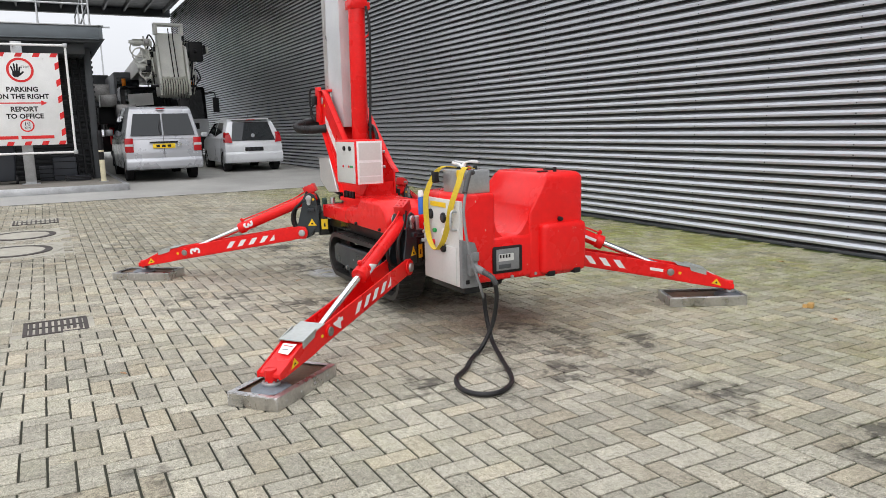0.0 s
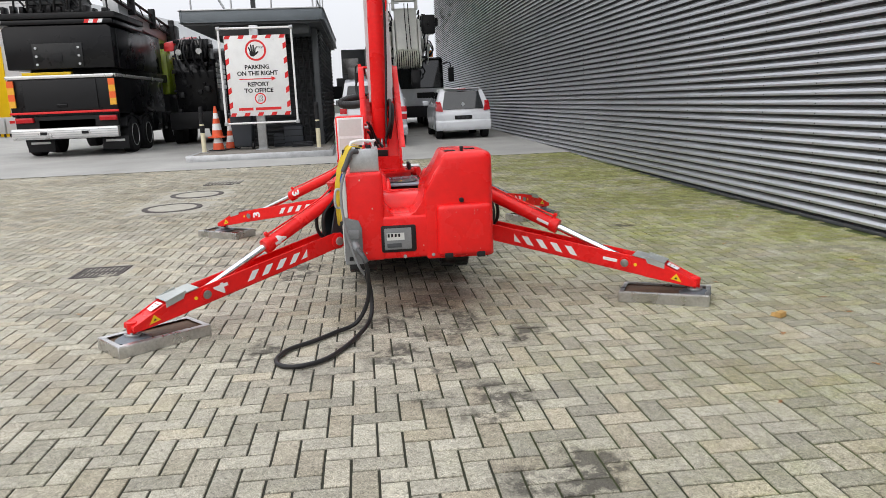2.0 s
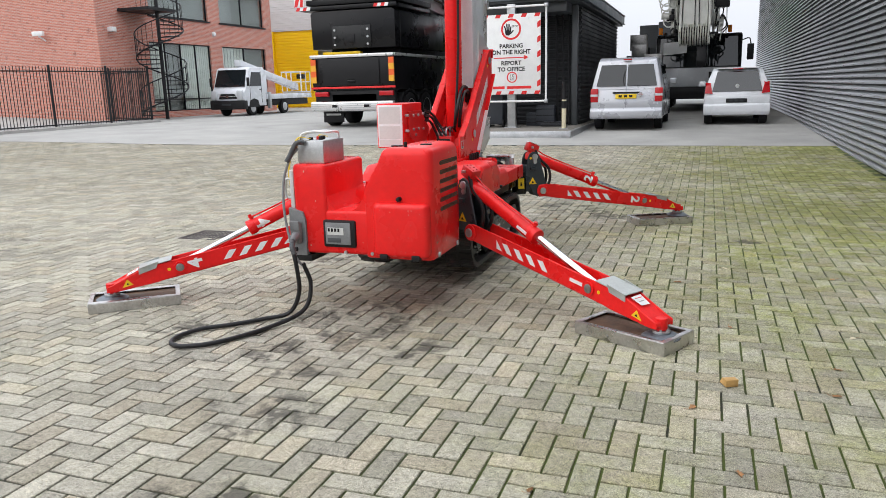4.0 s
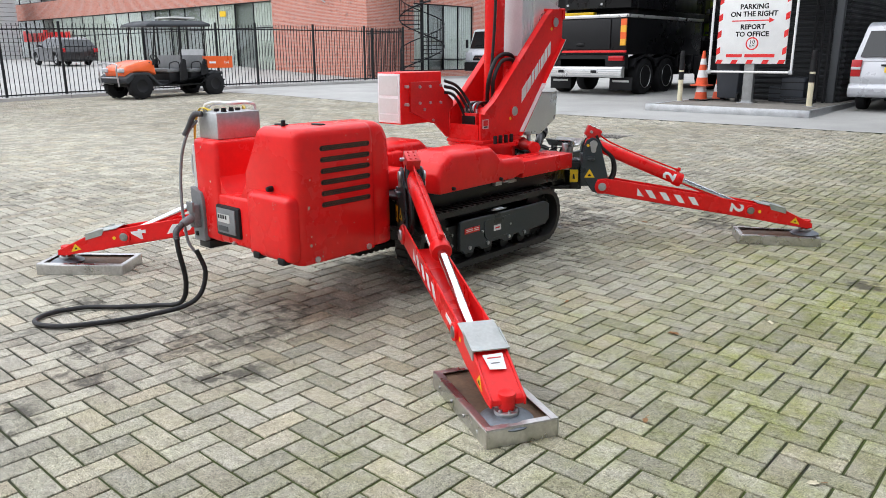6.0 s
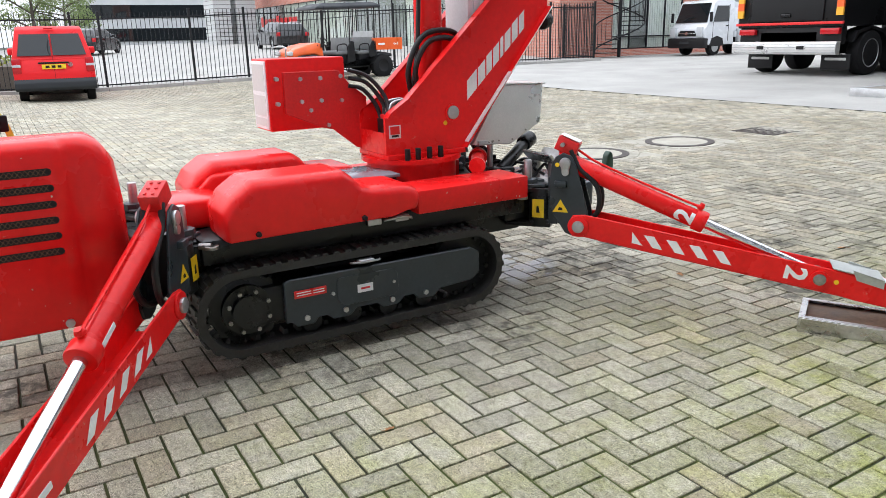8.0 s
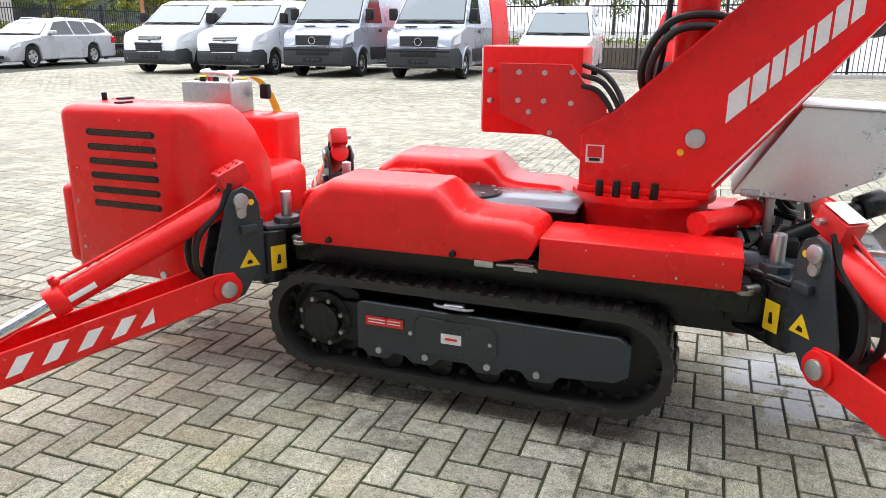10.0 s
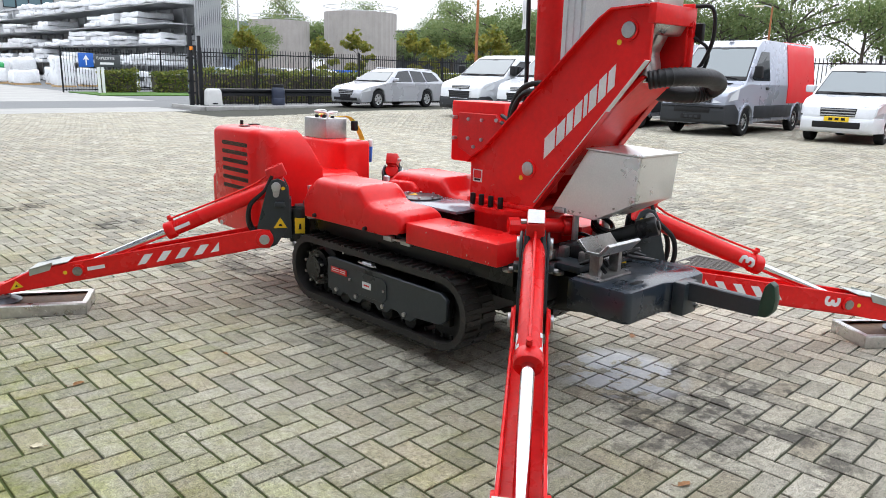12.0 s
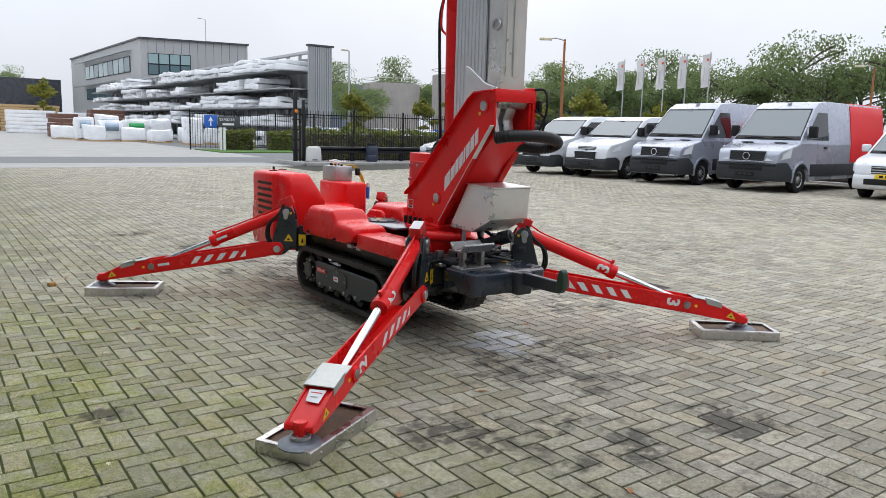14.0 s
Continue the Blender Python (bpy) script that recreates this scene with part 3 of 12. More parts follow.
def crawler(x0, x1, face):
    """A rubber track with its side plate; face: the x of the outer side, +1 or -1 outwards."""
    outer = stadium(4.87, 6.35, 0.092, 0.465, 0.183)
    inner = stadium(4.905, 6.315, 0.125, 0.432, 0.15)
    bm = ring_prism(outer, inner, x0, x1)
    track = part("crawler_track", bm, M_RUBBER, lift, "black rubber crawler track")
    bm = bmesh.new()
    for p, d in along(outer, 0.052):
        nrm = Vector((d.y, -d.x))
        mid = Vector(((outer[0][0] + outer[-1][0]) / 2, 0.28))
        if (p - mid).dot(nrm) < 0:
            nrm = -nrm
        for xa, xb, sh in ((x0 + 0.004, (x0 + x1) / 2 - 0.01, 0.0), ((x0 + x1) / 2 + 0.01, x1 - 0.004, 0.02)):
            q = p + d * sh
            c = [q - d * 0.014, q + d * 0.014, q + d * 0.010 + nrm * 0.009, q - d * 0.010 + nrm * 0.009]
            prism([(v.x, v.y) for v in c], "x", xa, xb, bm=bm)
    for p, d in along(inner, 0.062):
        nrm = Vector((-d.y, d.x))
        if (Vector((5.6, 0.28)) - p).dot(nrm) < 0:
            nrm = -nrm
        c = [p - d * 0.012, p + d * 0.012, p + d * 0.007 + nrm * 0.022, p - d * 0.007 + nrm * 0.022]
        prism([(v.x, v.y) for v in c], "x", (x0 + x1) / 2 - 0.03, (x0 + x1) / 2 + 0.03, bm=bm)
    tagged(part("track_tread", bm, M_RUBBER, track, "worn low rubber lugs"), "worn low rubber lugs", kind="stuff")
    xf = x1 if face > 0 else x0
    pl = [(5.235, 0.195), (5.235, 0.375), (5.26, 0.385), (6.17, 0.378), (6.215, 0.35), (6.215, 0.245), (6.17, 0.215),
          (5.99, 0.205), (5.96, 0.175), (5.88, 0.175), (5.85, 0.205), (5.80, 0.205), (5.77, 0.175), (5.69, 0.175), (5.66, 0.2),
          (5.56, 0.2), (5.53, 0.17), (5.45, 0.17), (5.42, 0.195), (5.38, 0.195), (5.36, 0.17), (5.28, 0.17), (5.26, 0.195)]
    a, b = (xf - 0.03, xf - 0.004) if face > 0 else (xf + 0.004, xf + 0.03)
    frame_pl = part("track_frame", prism(pl, "x", a, b, 0.004, 1), M_GREY_STEEL, track, "anthracite steel side plate")
    out = xf + face * 0.001
    inn = box((x0 + x1) / 2 - 0.06, (x0 + x1) / 2 + 0.06, 5.15, 6.2, 0.2, 0.36, 0.01)
    part("track_beam", inn, M_BLACK_STEEL, track)
    bm = lathe([(0.0, 0), (0.15, 0), (0.15, 0.02), (0.105, 0.03), (0.105, 0.06), (0.07, 0.062), (0.07, 0.095), (0.0, 0.095)], ((xf - 0.10) if face > 0 else (xf + 0.10), 5.085, 0.28), "x", 28)
    if face < 0:
        moved(bm, Matrix.Translation((2 * (xf + 0.10), 0, 0)) @ Matrix.Diagonal((-1, 1, 1, 1)))
    hub = part("drive_hub", bm, M_BLACK_STEEL, track, "black drive hub")
    gear = []
    for i in range(48):
        a, r = 2 * math.pi * i / 48, 0.16 if i % 4 in (1, 2) else 0.143
        gear.append((5.085 + r * math.cos(a), 0.279 + r * math.sin(a)))
    bm = prism(gear, "x", (x0 + x1) / 2 - 0.025, (x0 + x1) / 2 + 0.025)
    part("drive_sprocket", bm, M_BLACK_STEEL, track, "black toothed drive sprocket")
    for i in range(8):
        a = 2 * math.pi * (i + 0.5) / 8
        bm = cyl((xf - face * 0.02, 5.085 + 0.088 * math.cos(a), 0.28 + 0.088 * math.sin(a)), (xf - face * 0.006, 5.085 + 0.088 * math.cos(a), 0.28 + 0.088 * math.sin(a)), 0.009, seg=6)
        part("hub_bolt", bm, M_STEEL, hub)
    bm = lathe([(0.0, -0.04), (0.055, -0.04), (0.055, -0.03), (0.13, -0.02), (0.155, -0.02), (0.155, 0.02), (0.13, 0.02), (0.055, 0.03), (0.055, 0.045), (0.0, 0.045)], ((x0 + x1) / 2, 6.155, 0.28), "x", 28)
    part("idler_wheel", bm, M_BLACK_STEEL, track)
    for yy in (5.36, 5.55, 5.73, 5.92):
        part("roller", cyl(((x0 + x1) / 2 - 0.07, yy, 0.17), ((x0 + x1) / 2 + 0.07, yy, 0.17), 0.047, seg=18, bevel=0.006), M_BLACK_STEEL, track)
    for yy, zz, r in ((5.325, 0.205, 0.013), (5.505, 0.205, 0.013), (5.735, 0.205, 0.013), (5.91, 0.205, 0.013), (5.45, 0.29, 0.008), (5.745, 0.29, 0.008)):
        part("bolt", cyl((out - face * 0.008, yy, zz), (out + face * 0.006, yy, zz), r, seg=6), M_ZINC, track, "zinc bolt head")
    pts = [(5.47, 0.285)] + [(5.5 + 0.02 * math.cos(math.radians(a)) - 0.01, 0.335 + 0.02 * math.sin(math.radians(a))) for a in (180, 135, 90)] + [(5.74, 0.352), (5.765, 0.33), (5.77, 0.25), (5.74, 0.225), (5.5, 0.225), (5.475, 0.25)]
    part("cover_plate", prism(pts, "x", out - 0.004, out + 0.0005 * face + 0.0005, 0.001, 1), M_GREY_STEEL, track)
    if face > 0:
        st = part("red_sticker", box(out - 0.003, out + 0.0015, 5.275, 5.42, 0.30, 0.333), M_REDP, track, "red rating sticker with white bars")
        for zz in (0.3215, 0.3105):
            part("writing_bar", box(out + 0.0012, out + 0.0022, 5.285, 5.35, zz, zz + 0.004), M_WHITE_STICK, track)
            part("writing_bar", box(out + 0.0012, out + 0.0022, 5.36, 5.41, zz, zz + 0.004), M_WHITE_STICK, track)
        part("maker_sticker", box(out - 0.003, out + 0.003, 5.565, 5.64, 0.27, 0.307), M_WHITE_STICK, track, "small white maker's sticker")
        part("writing_bar", box(out + 0.0025, out + 0.0036, 5.58, 5.625, 0.284, 0.293), M_REDP, track)
        bm = tube([(out, 5.54, 0.412), (out + 0.02, 5.56, 0.415), (out + 0.02, 5.66, 0.412), (out, 5.68, 0.408)], 0.005, 8, 4)
        box(out - 0.02, out + 0.012, 5.575, 5.65, 0.403, 0.42, 0.003, 1, bm)
        part("tension_latch", bm, M_ZINC, track)
    return track


crawler(2.985, 3.19, 1)
crawler(2.28, 2.485, -1)

# chassis
bm = box(2.5, 2.97, 4.72, 6.62, 0.36, 0.575, 0.012)
box(2.37, 3.1, 4.94, 6.55, 0.48, 0.583, 0.008, bm=bm)
box(2.49, 2.98, 5.1, 6.2, 0.22, 0.36, 0.01, bm=bm)
prism([(6.6, 0.36), (6.62, 0.55), (7.02, 0.55), (7.02, 0.46), (6.85, 0.40)], "x", 2.53, 2.94, 0.008, 1, bm)
chassis = part("chassis_frame", bm, M_BLACK_STEEL, lift, "black steel chassis frame")
part("crossbeam", box(2.3, 3.17, 5.25, 5.45, 0.25, 0.36, 0.01), M_BLACK_STEEL, lift)
part("crossbeam", box(2.3, 3.17, 5.85, 6.05, 0.25, 0.36, 0.01), M_BLACK_STEEL, lift)
for yy in (4.86, 5.65, 6.4):
    part("valve_block", box(2.98, 3.06, yy, yy + 0.12, 0.5, 0.56, 0.006), M_BLACK_STEEL, lift)

# rounded red covers over both tracks
hood_side = [(5.02, 0.585), (5.015, 0.70), (5.055, 0.765), (5.14, 0.822), (5.53, 0.822), (5.575, 0.79), (5.61, 0.75), (5.66, 0.735), (5.83, 0.73), (5.88, 0.71), (5.895, 0.68), (5.885, 0.645), (5.84, 0.612), (5.76, 0.592)]


def hood(xa, xb, face):
    bm = bmesh.new()
    n = len(hood_side)
    w = xb - xa
    rings = []
    for k, (s, lift_z) in enumerate(((0.0, 0.03), (0.06, 0.008), (0.16, 0.0), (0.84, 0.0), (0.94, 0.008), (1.0, 0.03))):
        cy, cz = 5.45, 0.58
        rings.append([bm.verts.new((xa + w * s, cy + (y - cy) * (1 - lift_z), max(0.585, z - lift_z * 1.1 * (1 if z > 0.62 else 0)))) for y, z in hood_side])
    for a, b in zip(rings, rings[1:]):
        for i in range(n):
            bm.faces.new((a[i], a[(i + 1) % n], b[(i + 1) % n], b[i]))
    bm.faces.new(rings[0][::-1])
    bm.faces.new(rings[-1])
    bmesh.ops.recalc_face_normals(bm, faces=bm.faces[:])
    es = [e for e in bm.edges if len(e.link_faces) == 2 and e.calc_face_angle(0) > 0.25]
    bmesh.ops.bevel(bm, geom=es, offset=0.014, segments=3, affect="EDGES", profile=0.5, clamp_overlap=True)
    h = part("track_hood", bm, M_RED_GRP, lift, "red moulded track hood", 50)
    xo = xb if face > 0 else xa
    for yy in (5.145, 5.61):
        part("rubber_knob", cyl((xo - face * 0.01, yy, 0.608), (xo + face * 0.018, yy, 0.608), 0.013, 0.010, 12, bevel=0.003), M_BLACK, h, "black rubber knob")
    return h


for yy in (5.66, 5.80):
    part("toggle_latch", box(3.10, 3.13, yy, yy + 0.07, 0.545, 0.575, 0.005), M_ZINC, lift, "zinc toggle latch under the hood")
part("latch_lever", prism([(5.74, 0.556), (5.86, 0.56), (5.885, 0.545), (5.885, 0.562), (5.85, 0.572), (5.74, 0.568)], "x", 3.12, 3.135, 0.003, 1), M_ZINC, lift, "zinc latch lever")
hood(2.9, 3.205, 1)
hood(2.265, 2.6, -1)
bm = prism([(4.84, 0.585), (4.84, 0.68), (4.88, 0.71), (5.06, 0.71), (5.12, 0.70), (5.12, 0.585)], "x", 2.58, 2.88, 0.02, 3)
part("middle_cover", bm, M_RED_GRP, lift, "low red cover between the hoods", 50)
bm = prism([(5.05, 0.6), (5.05, 0.70), (5.12, 0.765), (5.3, 0.775), (5.36, 0.74), (5.38, 0.6)], "x", 2.56, 2.63, 0.02, 3)
part("middle_rib", bm, M_RED_GRP, lift, "", 50)

# flat red box and the steel deck
part("side_box", box(2.93, 3.175, 5.895, 6.515, 0.575, 0.683, 0.006), M_RED, lift, "flat red steel box beside the turntable")
part("side_box", box(2.3, 2.54, 5.895, 6.515, 0.575, 0.683, 0.006), M_RED, lift, "flat red steel box beside the turntable")
deck = part("deck_plate", box(2.56, 2.885, 5.3, 5.96, 0.70, 0.716, 0.003), M_DECK, lift, "grey steel deck plate")
part("deck_support", box(2.61, 2.86, 5.40, 5.95, 0.57, 0.70), M_BLACK_STEEL, lift)
part("inspection_lid", cyl((2.74, 5.52, 0.714), (2.74, 5.52, 0.726), 0.125, seg=36, bevel=0.002), M_GREY_STEEL, deck, "round bolted inspection lid")
for i in range(8):
    a = 2 * math.pi * i / 8
    part("bolt", cyl((2.74 + 0.105 * math.cos(a), 5.52 + 0.105 * math.sin(a), 0.724), (2.74 + 0.105 * math.cos(a), 5.52 + 0.105 * math.sin(a), 0.736), 0.008, seg=6), M_ZINC, deck)
part("warning_sticker", prism([(2.70, 5.44), (2.76, 5.44), (2.73, 5.49)], "z", 0.7262, 0.7275), M_YELLOW, deck, "yellow warning triangle")


def loft(rings, bm=None, bevel=0.0, sharp=0.3, seg=3):
    """Closed rings of equal count, capped at both ends."""
    bm2 = bmesh.new()
    vs = [[bm2.verts.new(p) for p in r] for r in rings]
    n = len(rings[0])
    for a, b in zip(vs, vs[1:]):
        for i in range(n):
            bm2.faces.new((a[i], a[(i + 1) % n], b[(i + 1) % n], b[i]))
    bm2.faces.new(vs[0][::-1])
    bm2.faces.new(vs[-1])
    bmesh.ops.recalc_face_normals(bm2, faces=bm2.faces[:])
    if bevel:
        es = [e for e in bm2.edges if len(e.link_faces) == 2 and e.calc_face_angle(0) > sharp]
        bmesh.ops.bevel(bm2, geom=es, offset=bevel, segments=seg, affect="EDGES", profile=0.5, clamp_overlap=True)
    return join(bm, bm2) if bm is not None else bm2


# engine cover at the tail
def plan_ring(z, west, grow=0.0, back=1.0):
    s, e, r = 3.985 + grow, 3.235 - grow, 0.048
    pts = [(west, s)] + [(e - r + r * math.sin(math.radians(a)), s + r - r * math.cos(math.radians(a))) for a in (0, 22.5, 45, 67.5, 90)]
    pts += [(e, 4.45), (e - 0.008, 4.48), (e - 0.028, 4.498), (e - 0.044, 4.52), (e - 0.043, 4.54), (e - 0.043, 4.6), (e - 0.06, 4.645), (e - 0.115, 4.675), (west + 0.02, 4.68)]
    return [(x, 4.45 + (y - 4.45) * (1 - 4.0 * (1 - back)) if y > 4.45 else y, z) for x, y in pts]


bm = loft([plan_ring(0.375, 2.8, 0.006), plan_ring(0.39, 2.8), plan_ring(0.80, 2.8), plan_ring(0.95, 2.89, 0, 0.985), plan_ring(1.0, 2.915, 0, 0.955), plan_ring(1.0172, 2.92, 0.0035, 0.94),
           plan_ring(1.0318, 2.93, 0.0132, 0.92), plan_ring(1.0416, 2.943, 0.0278, 0.90), plan_ring(1.045, 2.965, 0.045, 0.87)], None, 0.02, 0.8)
box(2.52, 2.84, 3.989, 4.5, 0.39, 0.665, 0.022, 3, bm)
prism([(4.34, 0.6), (4.36, 0.7), (4.4, 0.745), (4.46, 0.76), (4.62, 0.755), (4.66, 0.72), (4.66, 0.45), (4.34, 0.45)], "x", 2.5, 2.86, 0.025, 3, bm)
box(2.315, 2.545, 3.985, 4.53, 0.385, 0.945, 0.026, 3, bm)
prism([(2.53, 0.6), (2.53, 0.80), (2.56, 0.70), (2.60, 0.665), (2.62, 0.6)], "y", 4.0, 4.49, bm=bm)
prism([(2.81, 0.6), (2.81, 0.84), (2.79, 0.75), (2.74, 0.68), (2.70, 0.66), (2.70, 0.6)], "y", 4.0, 4.49, bm=bm)
cover = part("engine_cover", bm, M_RED_GRP, lift, "red moulded engine cover with scuffed edges", 50)
bm = box(2.868, 3.222, 3.935, 4.02, 0.395, 0.725, 0.034, 4)
lid = part("storage_lid", bm, M_RED_GRP, cover, "rounded red storage lid", 50)
for xx in (2.935, 3.14):
    part("rubber_latch", box(xx - 0.026, xx + 0.026, 3.93, 3.98, 0.383, 0.418, 0.006), M_BLACK, cover, "black rubber latch")
part("cover_knob", cyl((3.03, 3.99, 0.745), (3.03, 3.955, 0.745), 0.016, 0.012, 14, bevel=0.003), M_BLACK, cover)
for xx, yy in ((2.98, 4.10), (3.12, 4.22)):
    bm = box(xx - 0.035, xx + 0.035, yy - 0.018, yy + 0.018, 1.043, 1.052, 0.004)
    part("lid_catch", bm, M_BLACK, cover)
part("filler_cap", cyl((3.05, 4.06, 1.04), (3.05, 4.06, 1.075), 0.011, seg=12, bevel=0.003), M_BLACK, cover)
for k in range(6):
    z = 0.944 - 0.0555 * k
    pts = [(4.14 + 0.012 * math.cos(math.radians(a)), z + 0.0128 * math.sin(math.radians(a))) for a in (90, 135, 180, 225, 270)] + \
          [(4.44 + 0.012 * math.cos(math.radians(a)), z + 0.0128 * math.sin(math.radians(a))) for a in (-90, -45, 0, 45, 90)]
    bm = prism(pts, "x", 3.2, 3.2365, bm=None)
    slot = part("cooling_slot", bm, M_BLACK, cover, "dark cooling slot with wire mesh")
    bm = bmesh.new()
    for i in range(19):
        y0 = 4.14 + i * 0.0155
        plate([(3.2372, y0, z - 0.010), (3.2372, y0 + 0.0022, z - 0.010), (3.2372, y0 + 0.0172, z + 0.010), (3.2372, y0 + 0.015, z + 0.010)], 0.001, bm)
        plate([(3.2374, y0 + 0.015, z - 0.010), (3.2374, y0 + 0.0172, z - 0.010), (3.2374, y0 + 0.0022, z + 0.010), (3.2374, y0, z + 0.010)], 0.001, bm)
    part("wire_mesh", bm, M_RUST, cover, "", 0)
for yy, zz in ((4.085, 0.4), (4.43, 0.4)):
    part("washer_bolt", cyl((3.225, yy, zz), (3.243, yy, zz), 0.016, seg=14, bevel=0.002), M_ZINC, cover)
for xx in (2.36, 2.66, 2.84):
    part("washer_bolt", cyl((xx, 3.99, 0.405), (xx, 3.978, 0.405), 0.011, seg=12), M_ZINC, cover)
# meter window
bm = box(2.515, 2.735, 3.972, 4.02, 0.435, 0.605, 0.012)
win = part("meter_frame", bm, M_BLACK, cover, "black frame round the hour meter")
part("meter_body", box(2.535, 2.705, 3.966, 3.975, 0.455, 0.59, 0.004), M_CABLE, cover, "grey electric meter")
part("meter_dial", box(2.55, 2.66, 3.963, 3.968, 0.515, 0.56), M_PANEL, cover)
for i in range(4):
    part("writing_bar", box(2.555 + 0.022 * i, 2.568 + 0.022 * i, 3.9615, 3.9645, 0.535, 0.556), M_BLACK, cover)
part("meter_strip", box(2.55, 2.64, 3.962, 3.968, 0.468, 0.495, 0.002), M_DARK, cover)
# spots where the gelcoat is chipped
rc_ = random.Random(8)


def chip(axis, at, a, b, r, host):
    """A ragged pale chip, a hair proud; axis: the face's normal."""
    n = 9
    pts = []
    for k in range(n):
        q = r * rc_.uniform(0.45, 1.1)
        u, w = a + q * math.cos(2 * math.pi * k / n) * 0.75, b + q * math.sin(2 * math.pi * k / n)
        pts.append((at, u, w) if axis == "x" else (u, at, w) if axis == "y" else (u, w, at))
    part("paint_chip", plate(pts, 0.0006), M_CHIP, host, "pale chipped gelcoat", 0)


for yy, zz, r in ((4.045, 0.665, 0.012), (4.05, 0.475, 0.014), (4.06, 0.80, 0.006), (4.055, 0.52, 0.007), (4.44, 0.86, 0.005), (4.12, 0.41, 0.006)):
    chip("x", 3.2362, yy, zz, r, cover)
for xx, zz, r in ((2.40, 0.90, 0.008), (2.47, 0.72, 0.007), (2.36, 0.55, 0.006), (2.78, 0.47, 0.006), (2.42, 0.44, 0.008)):
    chip("y", 3.9840, xx, zz, r, cover)

for k in range(14):
    chip("x", 3.2364, rc_.uniform(4.03, 4.44), rc_.choice((rc_.uniform(0.40, 0.44), rc_.uniform(0.45, 0.62), rc_.uniform(0.99, 1.0))), rc_.uniform(0.0015, 0.0045), cover)
for k in range(16):
    chip("y", 3.9338, rc_.uniform(2.91, 3.18), rc_.choice((rc_.uniform(0.43, 0.46), rc_.uniform(0.66, 0.69), rc_.uniform(0.44, 0.68))), rc_.uniform(0.0015, 0.004), cover)
for k in range(14):
    chip("z", 1.0456, rc_.uniform(3.0, 3.17), rc_.uniform(4.05, 4.42), rc_.uniform(0.002, 0.006), cover)
for k in range(16):
    chip("z", 0.6656, rc_.uniform(2.62, 2.70), rc_.uniform(4.02, 4.33), rc_.uniform(0.002, 0.005), cover)
for k in range(10):
    chip("z", 0.6836, rc_.uniform(2.95, 3.16), rc_.uniform(5.92, 6.5), rc_.uniform(0.002, 0.006), lift)
for k in range(7):
    chip("x", 3.1756, rc_.uniform(5.92, 6.5), rc_.choice((rc_.uniform(0.585, 0.6), rc_.uniform(0.655, 0.673))), rc_.uniform(0.003, 0.006), lift)
for k in range(14):
    chip("z", 0.8226, rc_.uniform(2.97, 3.14), rc_.uniform(5.16, 5.5), rc_.uniform(0.002, 0.006), lift)

# control panel on the tail's west side
bm = box(2.288, 2.316, 3.995, 4.47, 0.375, 0.905, 0.006)
panel = part("control_panel", bm, M_PANEL, lift, "light grey control panel with gauges and switches")
part("panel_door", box(2.278, 2.29, 4.03, 4.2, 0.385, 0.62, 0.004), M_PANEL, panel, "small grey lower door")
part("panel_side", prism([(2.286, 0.375), (2.398, 0.375), (2.398, 0.60), (2.38, 0.65), (2.286, 0.675)], "y", 3.966, 3.998, 0.003, 1), M_CABLE, panel, "mid grey side of the control box")
part("side_latch", box(2.31, 2.335, 3.958, 3.968, 0.40, 0.425, 0.003), M_BLACK, panel)
part("box_foot", box(2.31, 2.42, 3.98, 4.4, 0.335, 0.377, 0.004), M_BLACK_STEEL, panel)


def knob(y, z, r, h, material, name, label=""):
    return part(name, cyl((2.289, y, z), (2.289 - h, y, z), r, r * 0.9, 20, bevel=0.002), material, panel, label)


for y, z in ((4.36, 0.80), (4.19, 0.79)):
    knob(y, z, 0.034, 0.012, M_BLACK, "gauge", "round black gauge")
    knob(y, z, 0.022, 0.0135, M_GREY_STEEL, "gauge_face")
knob(4.33, 0.62, 0.02, 0.03, M_REDP, "emergency_stop", "red stop button")
knob(4.18, 0.70, 0.027, 0.012, M_WHITE, "socket_cap")
knob(4.30, 0.70, 0.015, 0.02, M_GREEN, "pilot_lamp", "green pilot lamp")
knob(4.17, 0.60, 0.025, 0.03, M_BLACK, "rotary_switch")
for y, z in ((4.42, 0.68), (4.40, 0.73), (4.44, 0.62)):
    knob(y, z, 0.012, 0.035, M_ZINC, "key_switch")
part("switch_plate", box(2.282, 2.29, 4.08, 4.13, 0.77, 0.81, 0.002), M_BLACK, panel)
part("switch_plate", box(2.282, 2.29, 4.09, 4.13, 0.46, 0.51, 0.002), M_BLACK, panel)
part("yellow_label", box(2.284, 2.289, 4.16, 4.36, 0.855, 0.885), M_YELLOW, panel, "yellow warning label")
